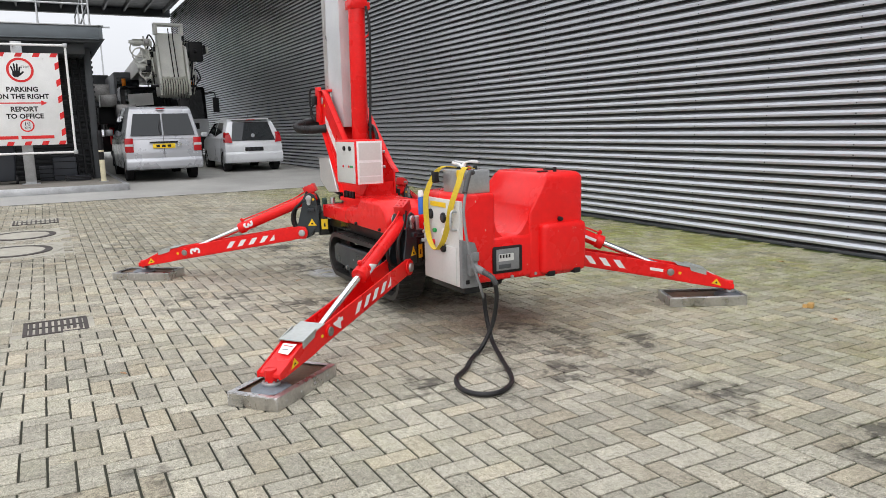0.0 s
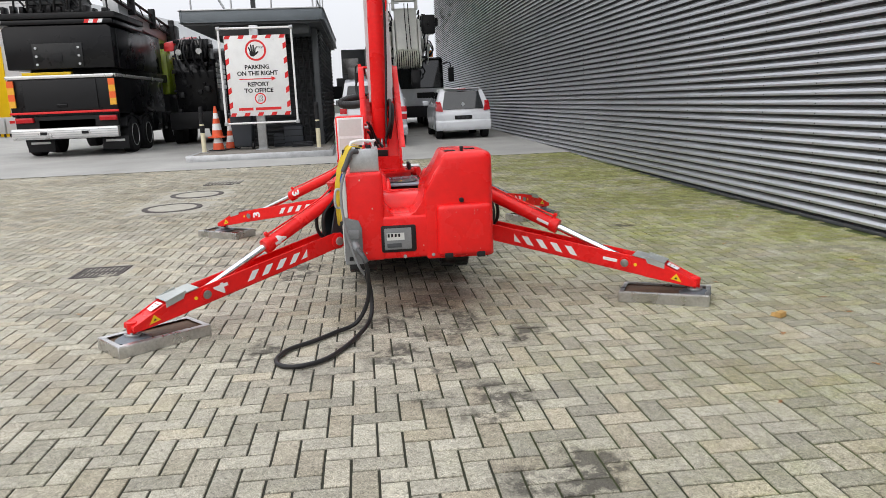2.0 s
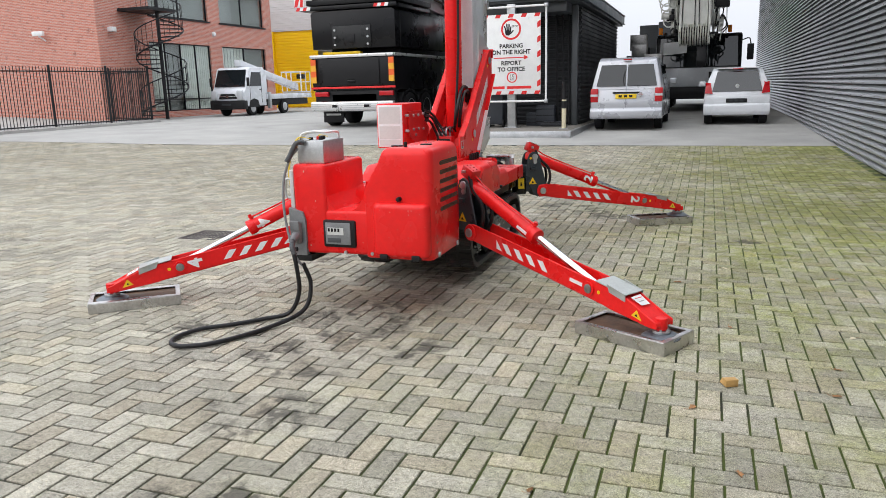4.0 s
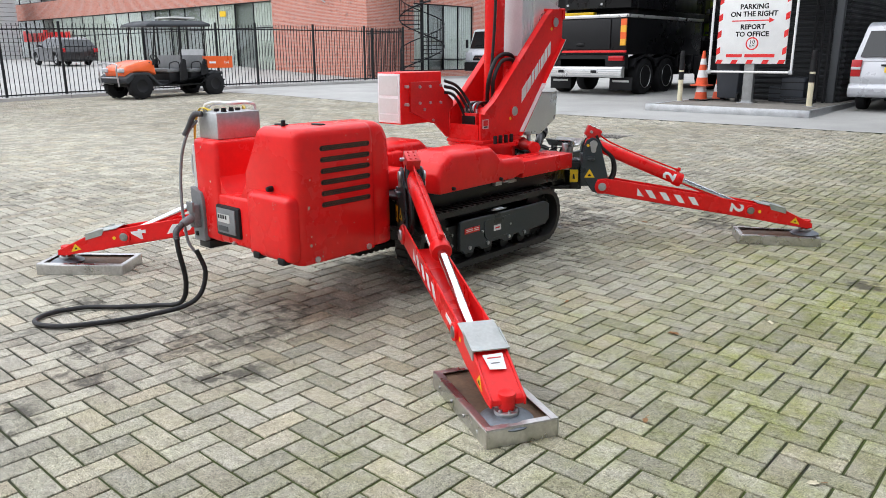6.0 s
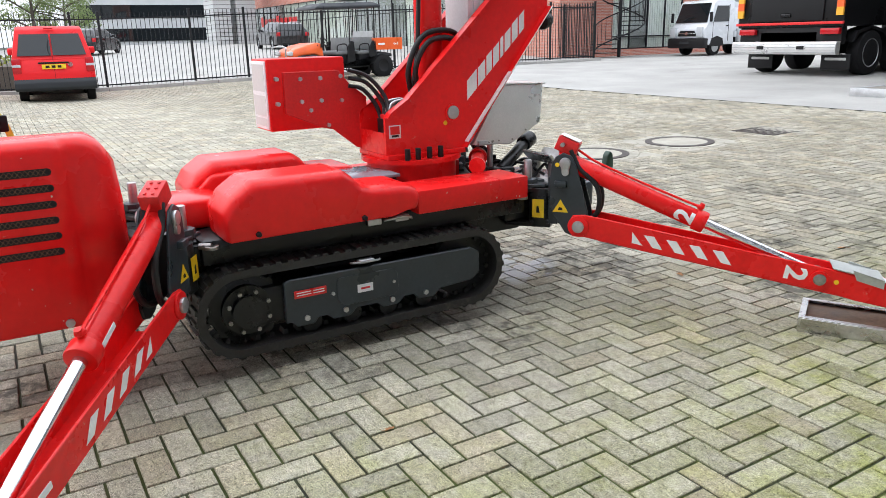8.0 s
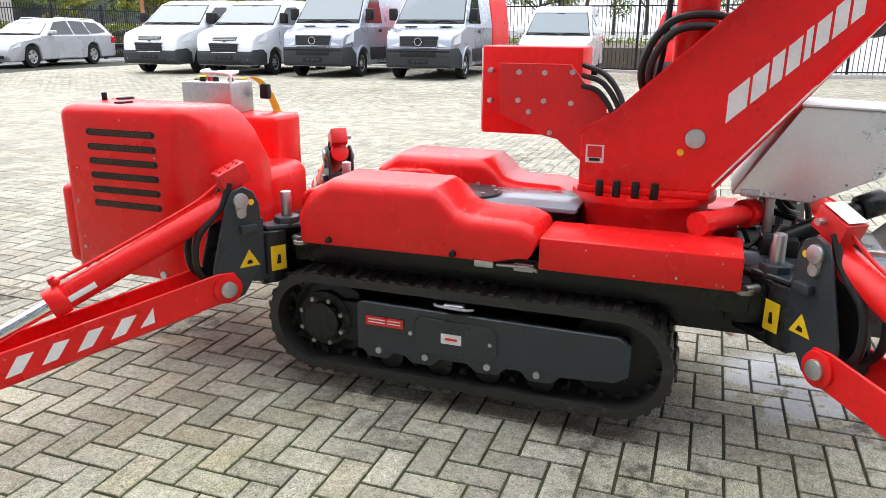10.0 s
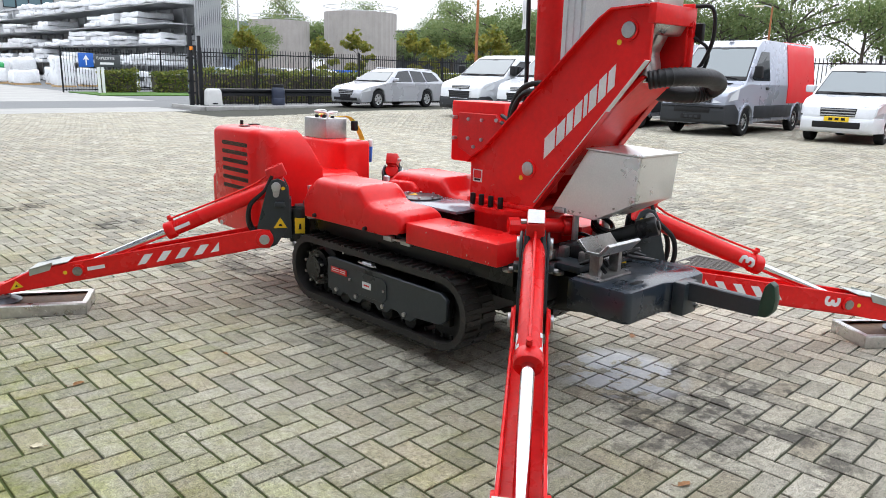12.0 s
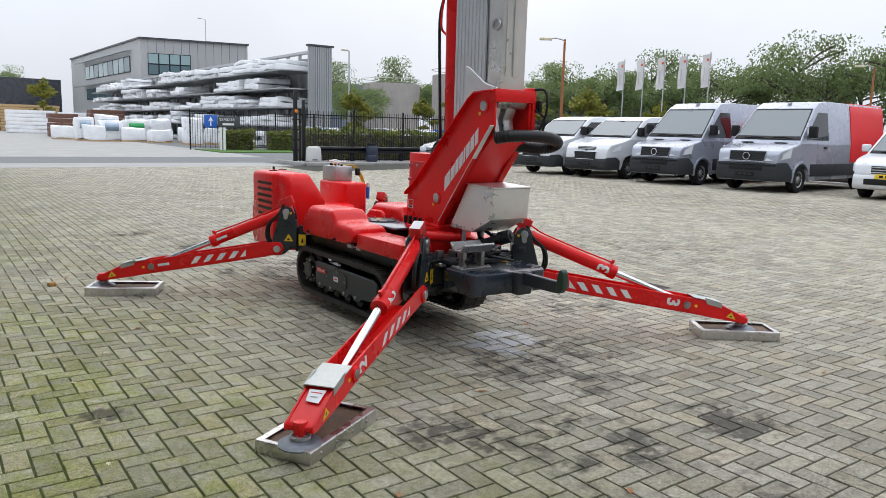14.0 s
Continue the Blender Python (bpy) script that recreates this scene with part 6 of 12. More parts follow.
def wheel(parent, x, y, r, width, face, dark=False, spokes=8):
    """A wheel across y at (x, y, r); face +1: its outer side looks to +y."""
    prof = [(r * 0.62, -width / 2), (r * 0.93, -width / 2), (r, -width * 0.38), (r, width * 0.38), (r * 0.93, width / 2), (r * 0.62, width / 2)]
    tyre = part("wheel", lathe(prof, (x, y, r), "y", 26), M_TYRE, parent, "black rubber tyre")
    o = y + face * width * 0.42
    rim = lathe([(0.0, 0.0), (r * 0.58, 0.0), (r * 0.64, face * width * 0.08), (r * 0.66, face * width * 0.06), (r * 0.66, -face * width * 0.2), (0.0, -face * width * 0.2)], (x, o - face * 0.015, r), "y", 26)
    rm = part("rim", rim, M_BLACK if dark else M_ZINC, tyre, "" if dark else "silver rim")
    bm = bmesh.new()
    for k in range(spokes):
        a = 2 * math.pi * (k + 0.5) / spokes
        u = Vector((math.cos(a), 0, math.sin(a)))
        t = Vector((-u.z, 0, u.x))
        c0 = Vector((x, o - face * 0.012, r))
        plate([c0 + u * r * 0.30 - t * r * 0.05, c0 + u * r * 0.30 + t * r * 0.05, c0 + u * r * 0.50 + t * r * 0.075, c0 + u * r * 0.50 - t * r * 0.075], 0.012, bm)
    part("rim_hole", bm, M_BLACK, tyre)
    part("hub_cap", cyl((x, o - face * 0.03, r), (x, o + face * 0.012, r), r * 0.2, r * 0.16, 16), M_BLACK if dark else M_ZINC, tyre)
    return tyre


def arch_line(x0, x1, zb, wheels, ra):
    """The sill from x0 forwards to x1, with half-round cuts for the wheels."""
    pts = [(x0, zb)]
    for xw, rw in wheels:
        R = rw + ra
        dz = rw - zb
        a0 = math.acos(max(-1, min(1, (zb - rw) / R))) if abs(zb - rw) < R else math.pi / 2
        h = math.sqrt(max(0.0, R * R - dz * dz))
        pts.append((xw - h, zb))
        for k in range(1, 8):
            x = xw - h + 2 * h * k / 8
            pts.append((x, rw + math.sqrt(max(0.0, R * R - (x - xw) ** 2))))
        pts.append((xw + h, zb))
    pts.append((x1, zb))
    return pts


def motor(name, label, category, at, turn, body, hull, roof, W, Wt, wheels, zb, panes, shields, group="", dark_rims=False, spokes=8, ra=0.06, round_=0.035, crown=None):
    """A car or van. x runs backwards from the front bumper (0) to the tail (negative). hull: outline of the lower body from the front's foot over the bonnet and belt to the
    tail's foot; roof: outline of the glasshouse; W and Wt: half widths at the belt and the roof. Returns the thing, its body, and the side's y at a height."""
    v = thing(name, label, category, at, turn, group=group)
    sill = arch_line(hull[-1][0], hull[0][0], zb, sorted(wheels), ra)
    zbelt = min(z for x, z in roof)
    ztop = max(z for x, z in roof)

    def side(z):
        if z <= zbelt:
            return W - 0.05 * max(0.0, (0.55 - z)) - 0.015 * max(0.0, z - 0.7)
        return W - 0.015 * max(0, zbelt - 0.7) - (W - Wt) * ((z - zbelt) / (ztop - zbelt)) ** 1.15
    def nose(x):
        return 1.0 - 0.17 * max(0.0, min(1.0, (x + 0.75) / 0.75)) ** 2.2

    def finer(pts):
        out = []
        for (xa, za), (xb, zb_) in zip(pts, pts[1:]):
            n = 4 if max(xa, xb) > -1.0 and abs(xa - xb) > 0.3 else 1
            out += [(xa + (xb - xa) * k / n, za + (zb_ - za) * k / n) for k in range(n)]
        return out + [pts[-1]]
    bm = bmesh.new()
    low = finer(hull) + sill[1:-1]
    prism(low, "y", lambda x, z: -side(z) * nose(x), lambda x, z: side(z) * nose(x), round_, 2, bm)
    prism(roof, "y", lambda x, z: -side(z), lambda x, z: side(z), round_, 2, bm)
    bod = part("body", bm, body, v, "", 22)
    for xw, rw in wheels:
        for s in (-1, 1):
            wheel(v, xw, s * (W - 0.13), rw, 0.2, s, dark_rims, spokes)
    floor_ = box(hull[-1][0] + 0.1, hull[0][0] - 0.1, -W + 0.22, W - 0.22, zb - 0.02, zb + 0.12)
    part("underbody", floor_, M_BLACK, v)
    for pts in panes:
        for s in (-1, 1):
            c = [(x, s * (side(z) + 0.004), z) for x, z in pts]
            part("side_window", plate(c, 0.006), M_GLASS_CAR, v, "dark side window", 0)
    for nm, (xa, za), (xb, zb2), ins in shields:
        if nm == "windscreen":
            (rxa, rza), (rxb, rzb) = roof[0], roof[1]
            xa, za, xb, zb2 = rxa + (rxb - rxa) * 0.14, rza + (rzb - rza) * 0.14, rxa + (rxb - rxa) * 0.965, rza + (rzb - rza) * 0.965
        d = Vector((xb - xa, 0, zb2 - za)).normalized()
        nrm = Vector((d.z, 0, -d.x))
        if nrm.dot(Vector((1, 0, 0.3))) < 0 and nm == "windscreen":
            nrm = -nrm
        if nm != "windscreen" and nrm.x > 0:
            nrm = -nrm
        o = nrm * 0.009
        c = [(xa + o.x, -side(za) + ins, za + o.z), (xa + o.x, side(za) - ins, za + o.z), (xb + o.x, side(zb2) - ins * 1.1, zb2 + o.z), (xb + o.x, -side(zb2) + ins * 1.1, zb2 + o.z)]
        if nm == "windscreen":
            k = 1.035
            mid = sum((Vector(q) for q in c), Vector()) / 4
            part("windscreen_seal", plate([mid + (Vector(q) - mid) * k - nrm * 0.006 for q in c], 0.006, bevel=0.002), M_BLACK, v, "", 0)
            lo, hi = Vector((c[0][0], 0, c[0][2])), Vector((c[3][0], 0, c[3][2]))
            q = [Vector(p) + nrm * 0.0055 for p in c]
            part("screen_frit", plate([q[0], q[1], q[1].lerp(q[2], 0.1), q[0].lerp(q[3], 0.1)], 0.002), M_BLACK, v, "black printed band at the foot of the screen", 0)
            part("screen_frit", plate([q[0].lerp(q[3], 0.965), q[1].lerp(q[2], 0.965), q[2], q[3]], 0.002), M_BLACK, v, "", 0)
            mm = q[3].lerp(q[2], 0.5).lerp(q[0].lerp(q[1], 0.5), 0.1)
            part("inner_mirror", plate([mm + Vector((0, -0.1, -0.03)), mm + Vector((0, 0.1, -0.03)), mm + Vector((-0.03, 0.1, 0.03)), mm + Vector((-0.03, -0.1, 0.03))], 0.004), M_BLACK, v, "", 0)
            for y0, y1, f in ((-W * 0.62, -W * 0.02, 0.05), (W * 0.1, W * 0.7, 0.06)):
                q0, q1 = lo + (hi - lo) * 0.02 + nrm * 0.015, lo + (hi - lo) * f + nrm * 0.02
                part("wiper", tube([(q0.x, y0, q0.z), (q1.x, (y0 + y1) / 2, q1.z), (q0.x, y1, q0.z)], 0.011, 6, 3), M_BLACK, v)
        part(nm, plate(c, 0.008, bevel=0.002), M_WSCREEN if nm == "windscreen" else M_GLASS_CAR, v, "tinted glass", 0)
    return v, bod, side


def both(name, x0, x1, y0, y1, z0, z1, material, v, label="", bevel=0.01):
    for s in (-1, 1):
        part(name, box(x0, x1, min(s * y0, s * y1), max(s * y0, s * y1), z0, z1, bevel), material, v, label)


def bars_plate(v, x, z, face, yellow, w=0.26, y=0.0):
    """A number plate whose writing is plain bars."""
    m = M_PLATE_Y if yellow else M_BLACK
    pl = part("number_plate", box(min(x, x + face * 0.012), max(x, x + face * 0.012), y - w, y + w, z - 0.055, z + 0.055, 0.004), m, v, "yellow number plate with plain bars" if yellow else "dark empty plate holder")
    xf = x + face * 0.0125
    for k in range(3):
        a = y - w * 0.62 + k * w * 0.5
        part("plate_bar", box(min(xf, xf + face * 0.002), max(xf, xf + face * 0.002), a, a + w * 0.32, z - 0.028, z + 0.03), M_BLACK if yellow else M_TRIM, pl)


def mirrors(v, x, y, z, h=0.26, material=None):
    for s in (-1, 1):
        bm = box(x - 0.09, x + 0.07, min(s * y, s * (y + 0.2)), max(s * y, s * (y + 0.2)), z, z + h, 0.035, 3)
        part("door_mirror", bm, material or M_BLACK, v, "", 50)


def door_line(v, side, x, z0, z1):
    for s in (-1, 1):
        ya, yb = side(z0) + 0.001, side(z1) + 0.001
        part("door_gap", plate([(x - 0.005, s * ya, z0), (x + 0.005, s * ya, z0), (x + 0.005, s * yb, z1), (x - 0.005, s * yb, z1)], 0.003), M_BLACK, v, "", 0)


def grille(v, x0, x1, w, z0, z1, n, frame=None):
    """Slatted grille whose face leans between x at the foot and x at the head."""
    part("grille", plate([(x0, -w, z0), (x0, w, z0), (x1, w * 1.06, z1), (x1, -w * 1.06, z1)], 0.02), M_BLACK, v, "black slatted grille")
    for k in range(n):
        f = (k + 0.5) / n
        z, x = z0 + (z1 - z0) * f, x0 + (x1 - x0) * f + 0.008
        part("grille_slat", box(x - 0.006, x + 0.012, -w, w, z - 0.012, z + 0.012, 0.004), frame or M_ZINC, v)


def head_lamp(v, front, back, s, bowls):
    """A lamp between two four-cornered outlines, with bright bowls."""
    f = [Vector((x, s * y, z)) for x, y, z in front]
    b = [Vector((x, s * y, z)) for x, y, z in back]
    hl = part("headlamp", loft([f, b]), M_LENS, v, "clear headlamp with chrome bowls")
    # bowls lie on the outer sheet of the lamp, between its four edges
    for u, w, r in bowls:
        lo, hi = f[0].lerp(b[1], u), f[3].lerp(b[2], u)
        c = lo.lerp(hi, w)
        n = (b[1] - f[0]).cross(f[3] - f[0]).normalized()
        if n.x < 0:
            n = -n
        m = Matrix.Translation(c + n * 0.012) @ n.to_track_quat("X", "Z").to_matrix().to_4x4()
        part("lamp_bowl", moved(lathe([(0.0, -0.012), (r * 0.55, -0.01), (r, 0.006), (r * 1.12, 0.006), (r * 1.12, -0.02)], (0, 0, 0), "x", 18), m), M_CHROME, hl, "chrome bowl")
    return hl


def sprinter(at, turn, label, red_tail=False):
    hull = [(-0.05, 0.28), (0.0, 0.4), (0.0, 0.68), (-0.04, 0.98), (-0.12, 1.07), (-0.95, 1.3), (-5.9, 1.3), (-5.9, 0.3)]
    roof = [(-0.78, 1.22), (-1.72, 2.2), (-1.98, 2.35), (-2.4, 2.39), (-5.75, 2.38), (-5.9, 2.25), (-5.9, 1.22)]
    v, bod, side = motor("panel_van", label, "van", at, turn, M_SILVER, hull, roof, 0.97, 0.80, [(-0.98, 0.345), (-4.63, 0.345)], 0.32,
                         [[(-1.32, 1.36), (-1.18, 1.42), (-1.86, 2.08), (-2.38, 2.08), (-2.40, 1.36)]], [("windscreen", (-0.88, 1.31), (-1.70, 2.17), 0.07), ("rear_window", (-5.9, 1.45), (-5.9, 2.1), 0.2)], "silver vans", False, 12)
    part("front_bumper", prism([(-0.55, 0.3), (-0.02, 0.3), (0.03, 0.36), (0.04, 0.62), (0.0, 0.76), (-0.3, 0.78), (-0.5, 0.6)], "y", lambda x, z: -0.985 + 0.15 * max(0, 1 + x / 0.5) ** 2, lambda x, z: 0.985 - 0.15 * max(0, 1 + x / 0.5) ** 2, 0.03, 2), M_TRIM, v, "grey plastic bumper", 22)
    for xw in (-0.98, -4.63):
        for s in (-1, 1):
            ring = [(xw + q * math.cos(math.radians(a)), 0.345 + q * math.sin(math.radians(a))) for q, seq in ((0.475, range(-8, 189, 14)), (0.405, range(188, -9, -14))) for a in seq]
            part("arch_flare", prism(ring, "y", min(s * 0.93, s * 0.992), max(s * 0.93, s * 0.992), 0.012, 2), M_SILVER, v, "", 40)
    for s in (-1, 1):
        part("door_paper", plate([(-1.75, s * (side(1.5) + 0.009), 1.45), (-1.66, s * (side(1.5) + 0.009), 1.45), (-1.66, s * (side(1.58) + 0.009), 1.58), (-1.75, s * (side(1.58) + 0.009), 1.58)], 0.003), M_WHITE_STICK, v, "white paper in the door window", 0)
        part("door_handle", box(-2.32, -2.12, min(s * 0.955, s * 0.985), max(s * 0.955, s * 0.985), 1.13, 1.18, 0.01), M_BLACK, v)
    both("side_skirt", -4.15, -1.45, 0.962, 0.985, 0.42, 0.74, M_TRIM, v)
    both("side_skirt", -5.9, -5.1, 0.962, 0.985, 0.42, 0.74, M_TRIM, v)
    grille(v, 0.012, -0.058, 0.46, 0.80, 1.04, 4, M_TRIM)
    part("grille_frame", tube([(0.02, -0.47, 0.79), (0.02, 0.47, 0.79), (-0.05, 0.5, 1.05), (-0.05, -0.5, 1.05), (0.02, -0.47, 0.79)], 0.014, 6, 1, curved=False), M_SILVER, v)
    part("lower_intake", box(0.0, 0.046, -0.46, 0.46, 0.56, 0.68, 0.01), M_BLACK, v)
    part("bumper_line", box(0.0, 0.05, -0.8, 0.8, 0.7, 0.712, 0.003), M_BLACK, v)
    part("badge", lathe([(0.078, -0.008), (0.098, -0.008), (0.098, 0.012), (0.078, 0.012)], (0.025, 0, 0.92), "x", 24), M_CHROME, v, "plain chrome ring badge")
    part("badge_back", cyl((-0.03, 0, 0.92), (0.012, 0, 0.92), 0.085, seg=20), M_BLACK, v)
    for s in (-1, 1):
        head_lamp(v, [(0.015, 0.50, 0.80), (-0.03, 0.80, 0.82), (-0.10, 0.82, 1.0), (-0.09, 0.52, 1.02)], [(-0.22, 0.5, 0.84), (-0.38, 0.965, 0.9), (-0.47, 0.955, 1.17), (-0.28, 0.56, 1.1)], s, ((0.3, 0.45, 0.07), (0.62, 0.5, 0.06)))
        part("air_slot", box(-0.86, -0.76, min(s * 0.3, s * 0.62), max(s * 0.3, s * 0.62), 1.27, 1.285, 0.004), M_BLACK, v)
    bars_plate(v, 0.04, 0.46, 1, False)
    mirrors(v, -1.2, 0.98, 1.42, 0.3)
    door_line(v, side, -1.22, 0.5, 1.4)
    door_line(v, side, -2.44, 0.5, 2.2)
    door_line(v, side, -3.7, 0.5, 2.2)
    both("door_handle", -2.30, -2.12, 0.955, 0.985, 1.16, 1.2, M_BLACK, v)
    both("tail_lamp", -5.91, -5.86, 0.82, 0.97, 0.95, 1.45, M_REDLENS, v)
    part("roof_lip", box(-2.0, -1.9, -0.06, 0.06, 2.36, 2.4, 0.01), M_BLACK, v)
    for s in (-1, 1):
        part("wiper", tube([(-0.92, s * 0.15, 1.345), (-1.0, s * 0.4, 1.44), (-1.05, s * 0.65, 1.46)], 0.01, 6, 3), M_BLACK, v)
    if red_tail:
        zs = (0.78, 1.0, 1.22, 1.5, 1.8, 2.1, 2.3)
        sec = [(-side(z) - 0.014, z) for z in zs] + [(-side(2.39) + 0.03, 2.4), (side(2.39) - 0.03, 2.4)] + [(side(z) + 0.014, z) for z in reversed(zs)]
        bm = prism(sec, "x", -5.915, -3.75)
        part("red_wrap", bm, M_CARRED, v, "red rear half of the load box", 40)
    return v


def transit(at, turn):
    hull = [(-0.08, 0.25), (0.0, 0.4), (0.0, 0.72), (-0.05, 0.92), (-0.2, 1.06), (-1.05, 1.27), (-4.97, 1.27), (-4.97, 0.3)]
    roof = [(-0.92, 1.2), (-1.82, 1.84), (-2.15, 1.94), (-2.6, 1.97), (-4.85, 1.95), (-4.95, 1.8), (-4.97, 1.2)]
    v, bod, side = motor("panel_van", "white panel van with grey plastic bumper", "van", at, turn, M_CARWHITE, hull, roof, 0.98, 0.80, [(-0.98, 0.33), (-3.92, 0.33)], 0.3,
                         [[(-1.42, 1.32), (-1.28, 1.36), (-1.92, 1.76), (-2.5, 1.78), (-2.55, 1.30)]], [("windscreen", (-1.0, 1.28), (-1.82, 1.83), 0.08), ("rear_window", (-4.96, 1.4), (-4.95, 1.75), 0.2)], "white vans", False, 10)
    part("front_bumper", prism([(-0.5, 0.28), (-0.03, 0.27), (0.03, 0.36), (0.035, 0.56), (-0.02, 0.66), (-0.35, 0.68), (-0.5, 0.58)], "y", lambda x, z: -0.985 + 0.15 * max(0, 1 + x / 0.5) ** 2, lambda x, z: 0.985 - 0.15 * max(0, 1 + x / 0.5) ** 2, 0.03, 2), M_TRIM, v, "grey plastic bumper", 22)
    grille(v, 0.032, 0.012, 0.40, 0.6, 0.82, 4, M_TRIM)
    part("grille_trim", tube([(0.03, -0.36, 0.595), (0.03, 0.36, 0.595), (0.02, 0.45, 0.83), (0.02, -0.45, 0.83), (0.03, -0.36, 0.595)], 0.012, 6, 1, curved=False), M_CHROME, v)
    grille(v, -0.03, -0.08, 0.34, 0.89, 0.98, 2)
    part("lower_grille", box(0.0, 0.045, -0.5, 0.5, 0.32, 0.4, 0.01), M_BLACK, v)
    part("badge", cyl((-0.06, 0, 0.90), (-0.03, 0, 0.90), 0.05, seg=18), M_GREY_STEEL, v, "plain oval badge")
    for s in (-1, 1):
        head_lamp(v, [(-0.01, 0.42, 0.80), (-0.04, 0.80, 0.78), (-0.1, 0.82, 0.94), (-0.1, 0.46, 0.92)], [(-0.3, 0.5, 0.88), (-0.5, 0.975, 0.9), (-0.58, 0.96, 1.1), (-0.36, 0.6, 1.06)], s, ((0.32, 0.5, 0.055), (0.62, 0.55, 0.05)))
        part("fog_lamp", cyl((-0.02, s * 0.68, 0.42), (0.012, s * 0.66, 0.42), 0.045, seg=16), M_CHROME, v)
    bars_plate(v, 0.03, 0.47, 1, False)
    mirrors(v, -1.3, 0.98, 1.34, 0.27)
    door_line(v, side, -1.25, 0.5, 1.35)
    door_line(v, side, -2.6, 0.5, 1.85)
    both("side_skirt", -3.5, -1.4, 0.968, 0.99, 0.42, 0.6, M_TRIM, v)
    both("tail_lamp", -4.98, -4.93, 0.85, 0.965, 0.9, 1.5, M_REDLENS, v)
    return v


def small_van(name, label, at, turn, body, facing_rear=False, plate_yellow=True, roof_h=1.82, rear_bumper=None):
    hull = [(-0.06, 0.24), (0.0, 0.38), (0.0, 0.62), (-0.05, 0.82), (-0.2, 0.92), (-0.95, 1.08), (-4.36, 1.08), (-4.42, 0.7), (-4.42, 0.32)]
    roof = [(-0.85, 1.0), (-1.62, 1.66), (-1.95, roof_h - 0.04), (-2.4, roof_h), (-4.05, roof_h - 0.02), (-4.2, roof_h - 0.1), (-4.38, 1.0)]
    v, bod, side = motor(name, label, "van", at, turn, body, hull, roof, 0.89, 0.70, [(-0.87, 0.315), (-3.57, 0.315)], 0.3,
                         [[(-1.22, 1.12), (-1.1, 1.15), (-1.72, 1.6), (-2.3, 1.62), (-2.32, 1.12)], [(-2.42, 1.12), (-2.42, 1.62), (-3.3, 1.62), (-3.32, 1.12)]],
                         [("windscreen", (-0.92, 1.07), (-1.60, 1.65), 0.09)], "", False, 8)
    za, zb2 = 1.12, roof_h - 0.2
    xa, xb = -4.375, -4.25
    for s in (-1, 1):
        ya, yb = side(za) - 0.12, side(zb2) - 0.11
        c = [(xa - 0.012, s * 0.02, za), (xa - 0.012, s * ya, za), (xb - 0.012, s * yb, zb2), (xb - 0.012, s * 0.02, zb2)]
        part("rear_window", plate(c, 0.008, bevel=0.002), M_GLASS_CAR, v, "dark rear door window", 0)
    both("tail_lamp", -4.435, -4.30, 0.70, 0.888, 0.72, 1.06, M_REDLENS, v, "red tail lamp", 0.015)
    both("tail_lamp_band", -4.438, -4.30, 0.705, 0.89, 0.86, 0.92, M_LENS, v, "", 0.008)
    part("rear_bumper", prism([(-4.0, 0.30), (-4.44, 0.30), (-4.49, 0.36), (-4.49, 0.50), (-4.43, 0.58), (-4.0, 0.58)], "y", -0.895, 0.895, 0.025, 2), rear_bumper or body, v, "", 40)
    bars_plate(v, -4.43, 0.86, -1, plate_yellow)
    part("plate_strip", box(-4.452, -4.42, -0.33, 0.33, 0.93, 0.97, 0.006), M_BLACK, v)
    part("badge", cyl((-4.42, -0.36, 0.90), (-4.45, -0.36, 0.90), 0.055, seg=20), M_CHROME, v, "plain round badge")
    part("rear_door_gap", box(-4.432, -4.415, -0.004, 0.004, 0.58, 1.1), M_BLACK, v)
    part("brake_lamp", box(-4.28, -4.2, -0.1, 0.1, roof_h - 0.09, roof_h - 0.06, 0.004), M_REDLENS, v)
    part("rear_wiper", tube([(-4.40, 0.05, 1.12), (-4.36, 0.08, 1.3), (-4.33, 0.04, 1.48)], 0.01, 6, 3), M_BLACK, v)
    part("front_bumper", prism([(-0.5, 0.26), (-0.02, 0.26), (0.03, 0.34), (0.035, 0.5), (0.0, 0.6), (-0.4, 0.6)], "y", lambda x, z: -0.9 + 0.14 * max(0, 1 + x / 0.5) ** 2, lambda x, z: 0.9 - 0.14 * max(0, 1 + x / 0.5) ** 2, 0.03, 2), M_TRIM if facing_rear else body, v, "", 40)
    part("front_intake", box(0.0, 0.042, -0.5, 0.5, 0.36, 0.5, 0.01), M_BLACK, v)
    grille(v, 0.0, -0.05, 0.36, 0.62, 0.80, 3)
    for s in (-1, 1):
        head_lamp(v, [(-0.01, 0.45, 0.66), (-0.02, 0.78, 0.66), (-0.08, 0.80, 0.83), (-0.08, 0.5, 0.85)], [(-0.25, 0.5, 0.72), (-0.45, 0.88, 0.75), (-0.52, 0.87, 0.97), (-0.3, 0.58, 0.95)], s, ((0.32, 0.5, 0.06), (0.62, 0.55, 0.05)))
    bars_plate(v, 0.035, 0.56, 1, plate_yellow)
    mirrors(v, -1.2, 0.88, 1.12, 0.18, body)
    door_line(v, side, -1.15, 0.45, 1.1)
    door_line(v, side, -2.36, 0.45, 1.7)
    door_line(v, side, -3.36, 0.45, 1.7)
    both("door_handle", -2.28, -2.12, 0.875, 0.90, 0.92, 0.95, M_BLACK, v)
    return v


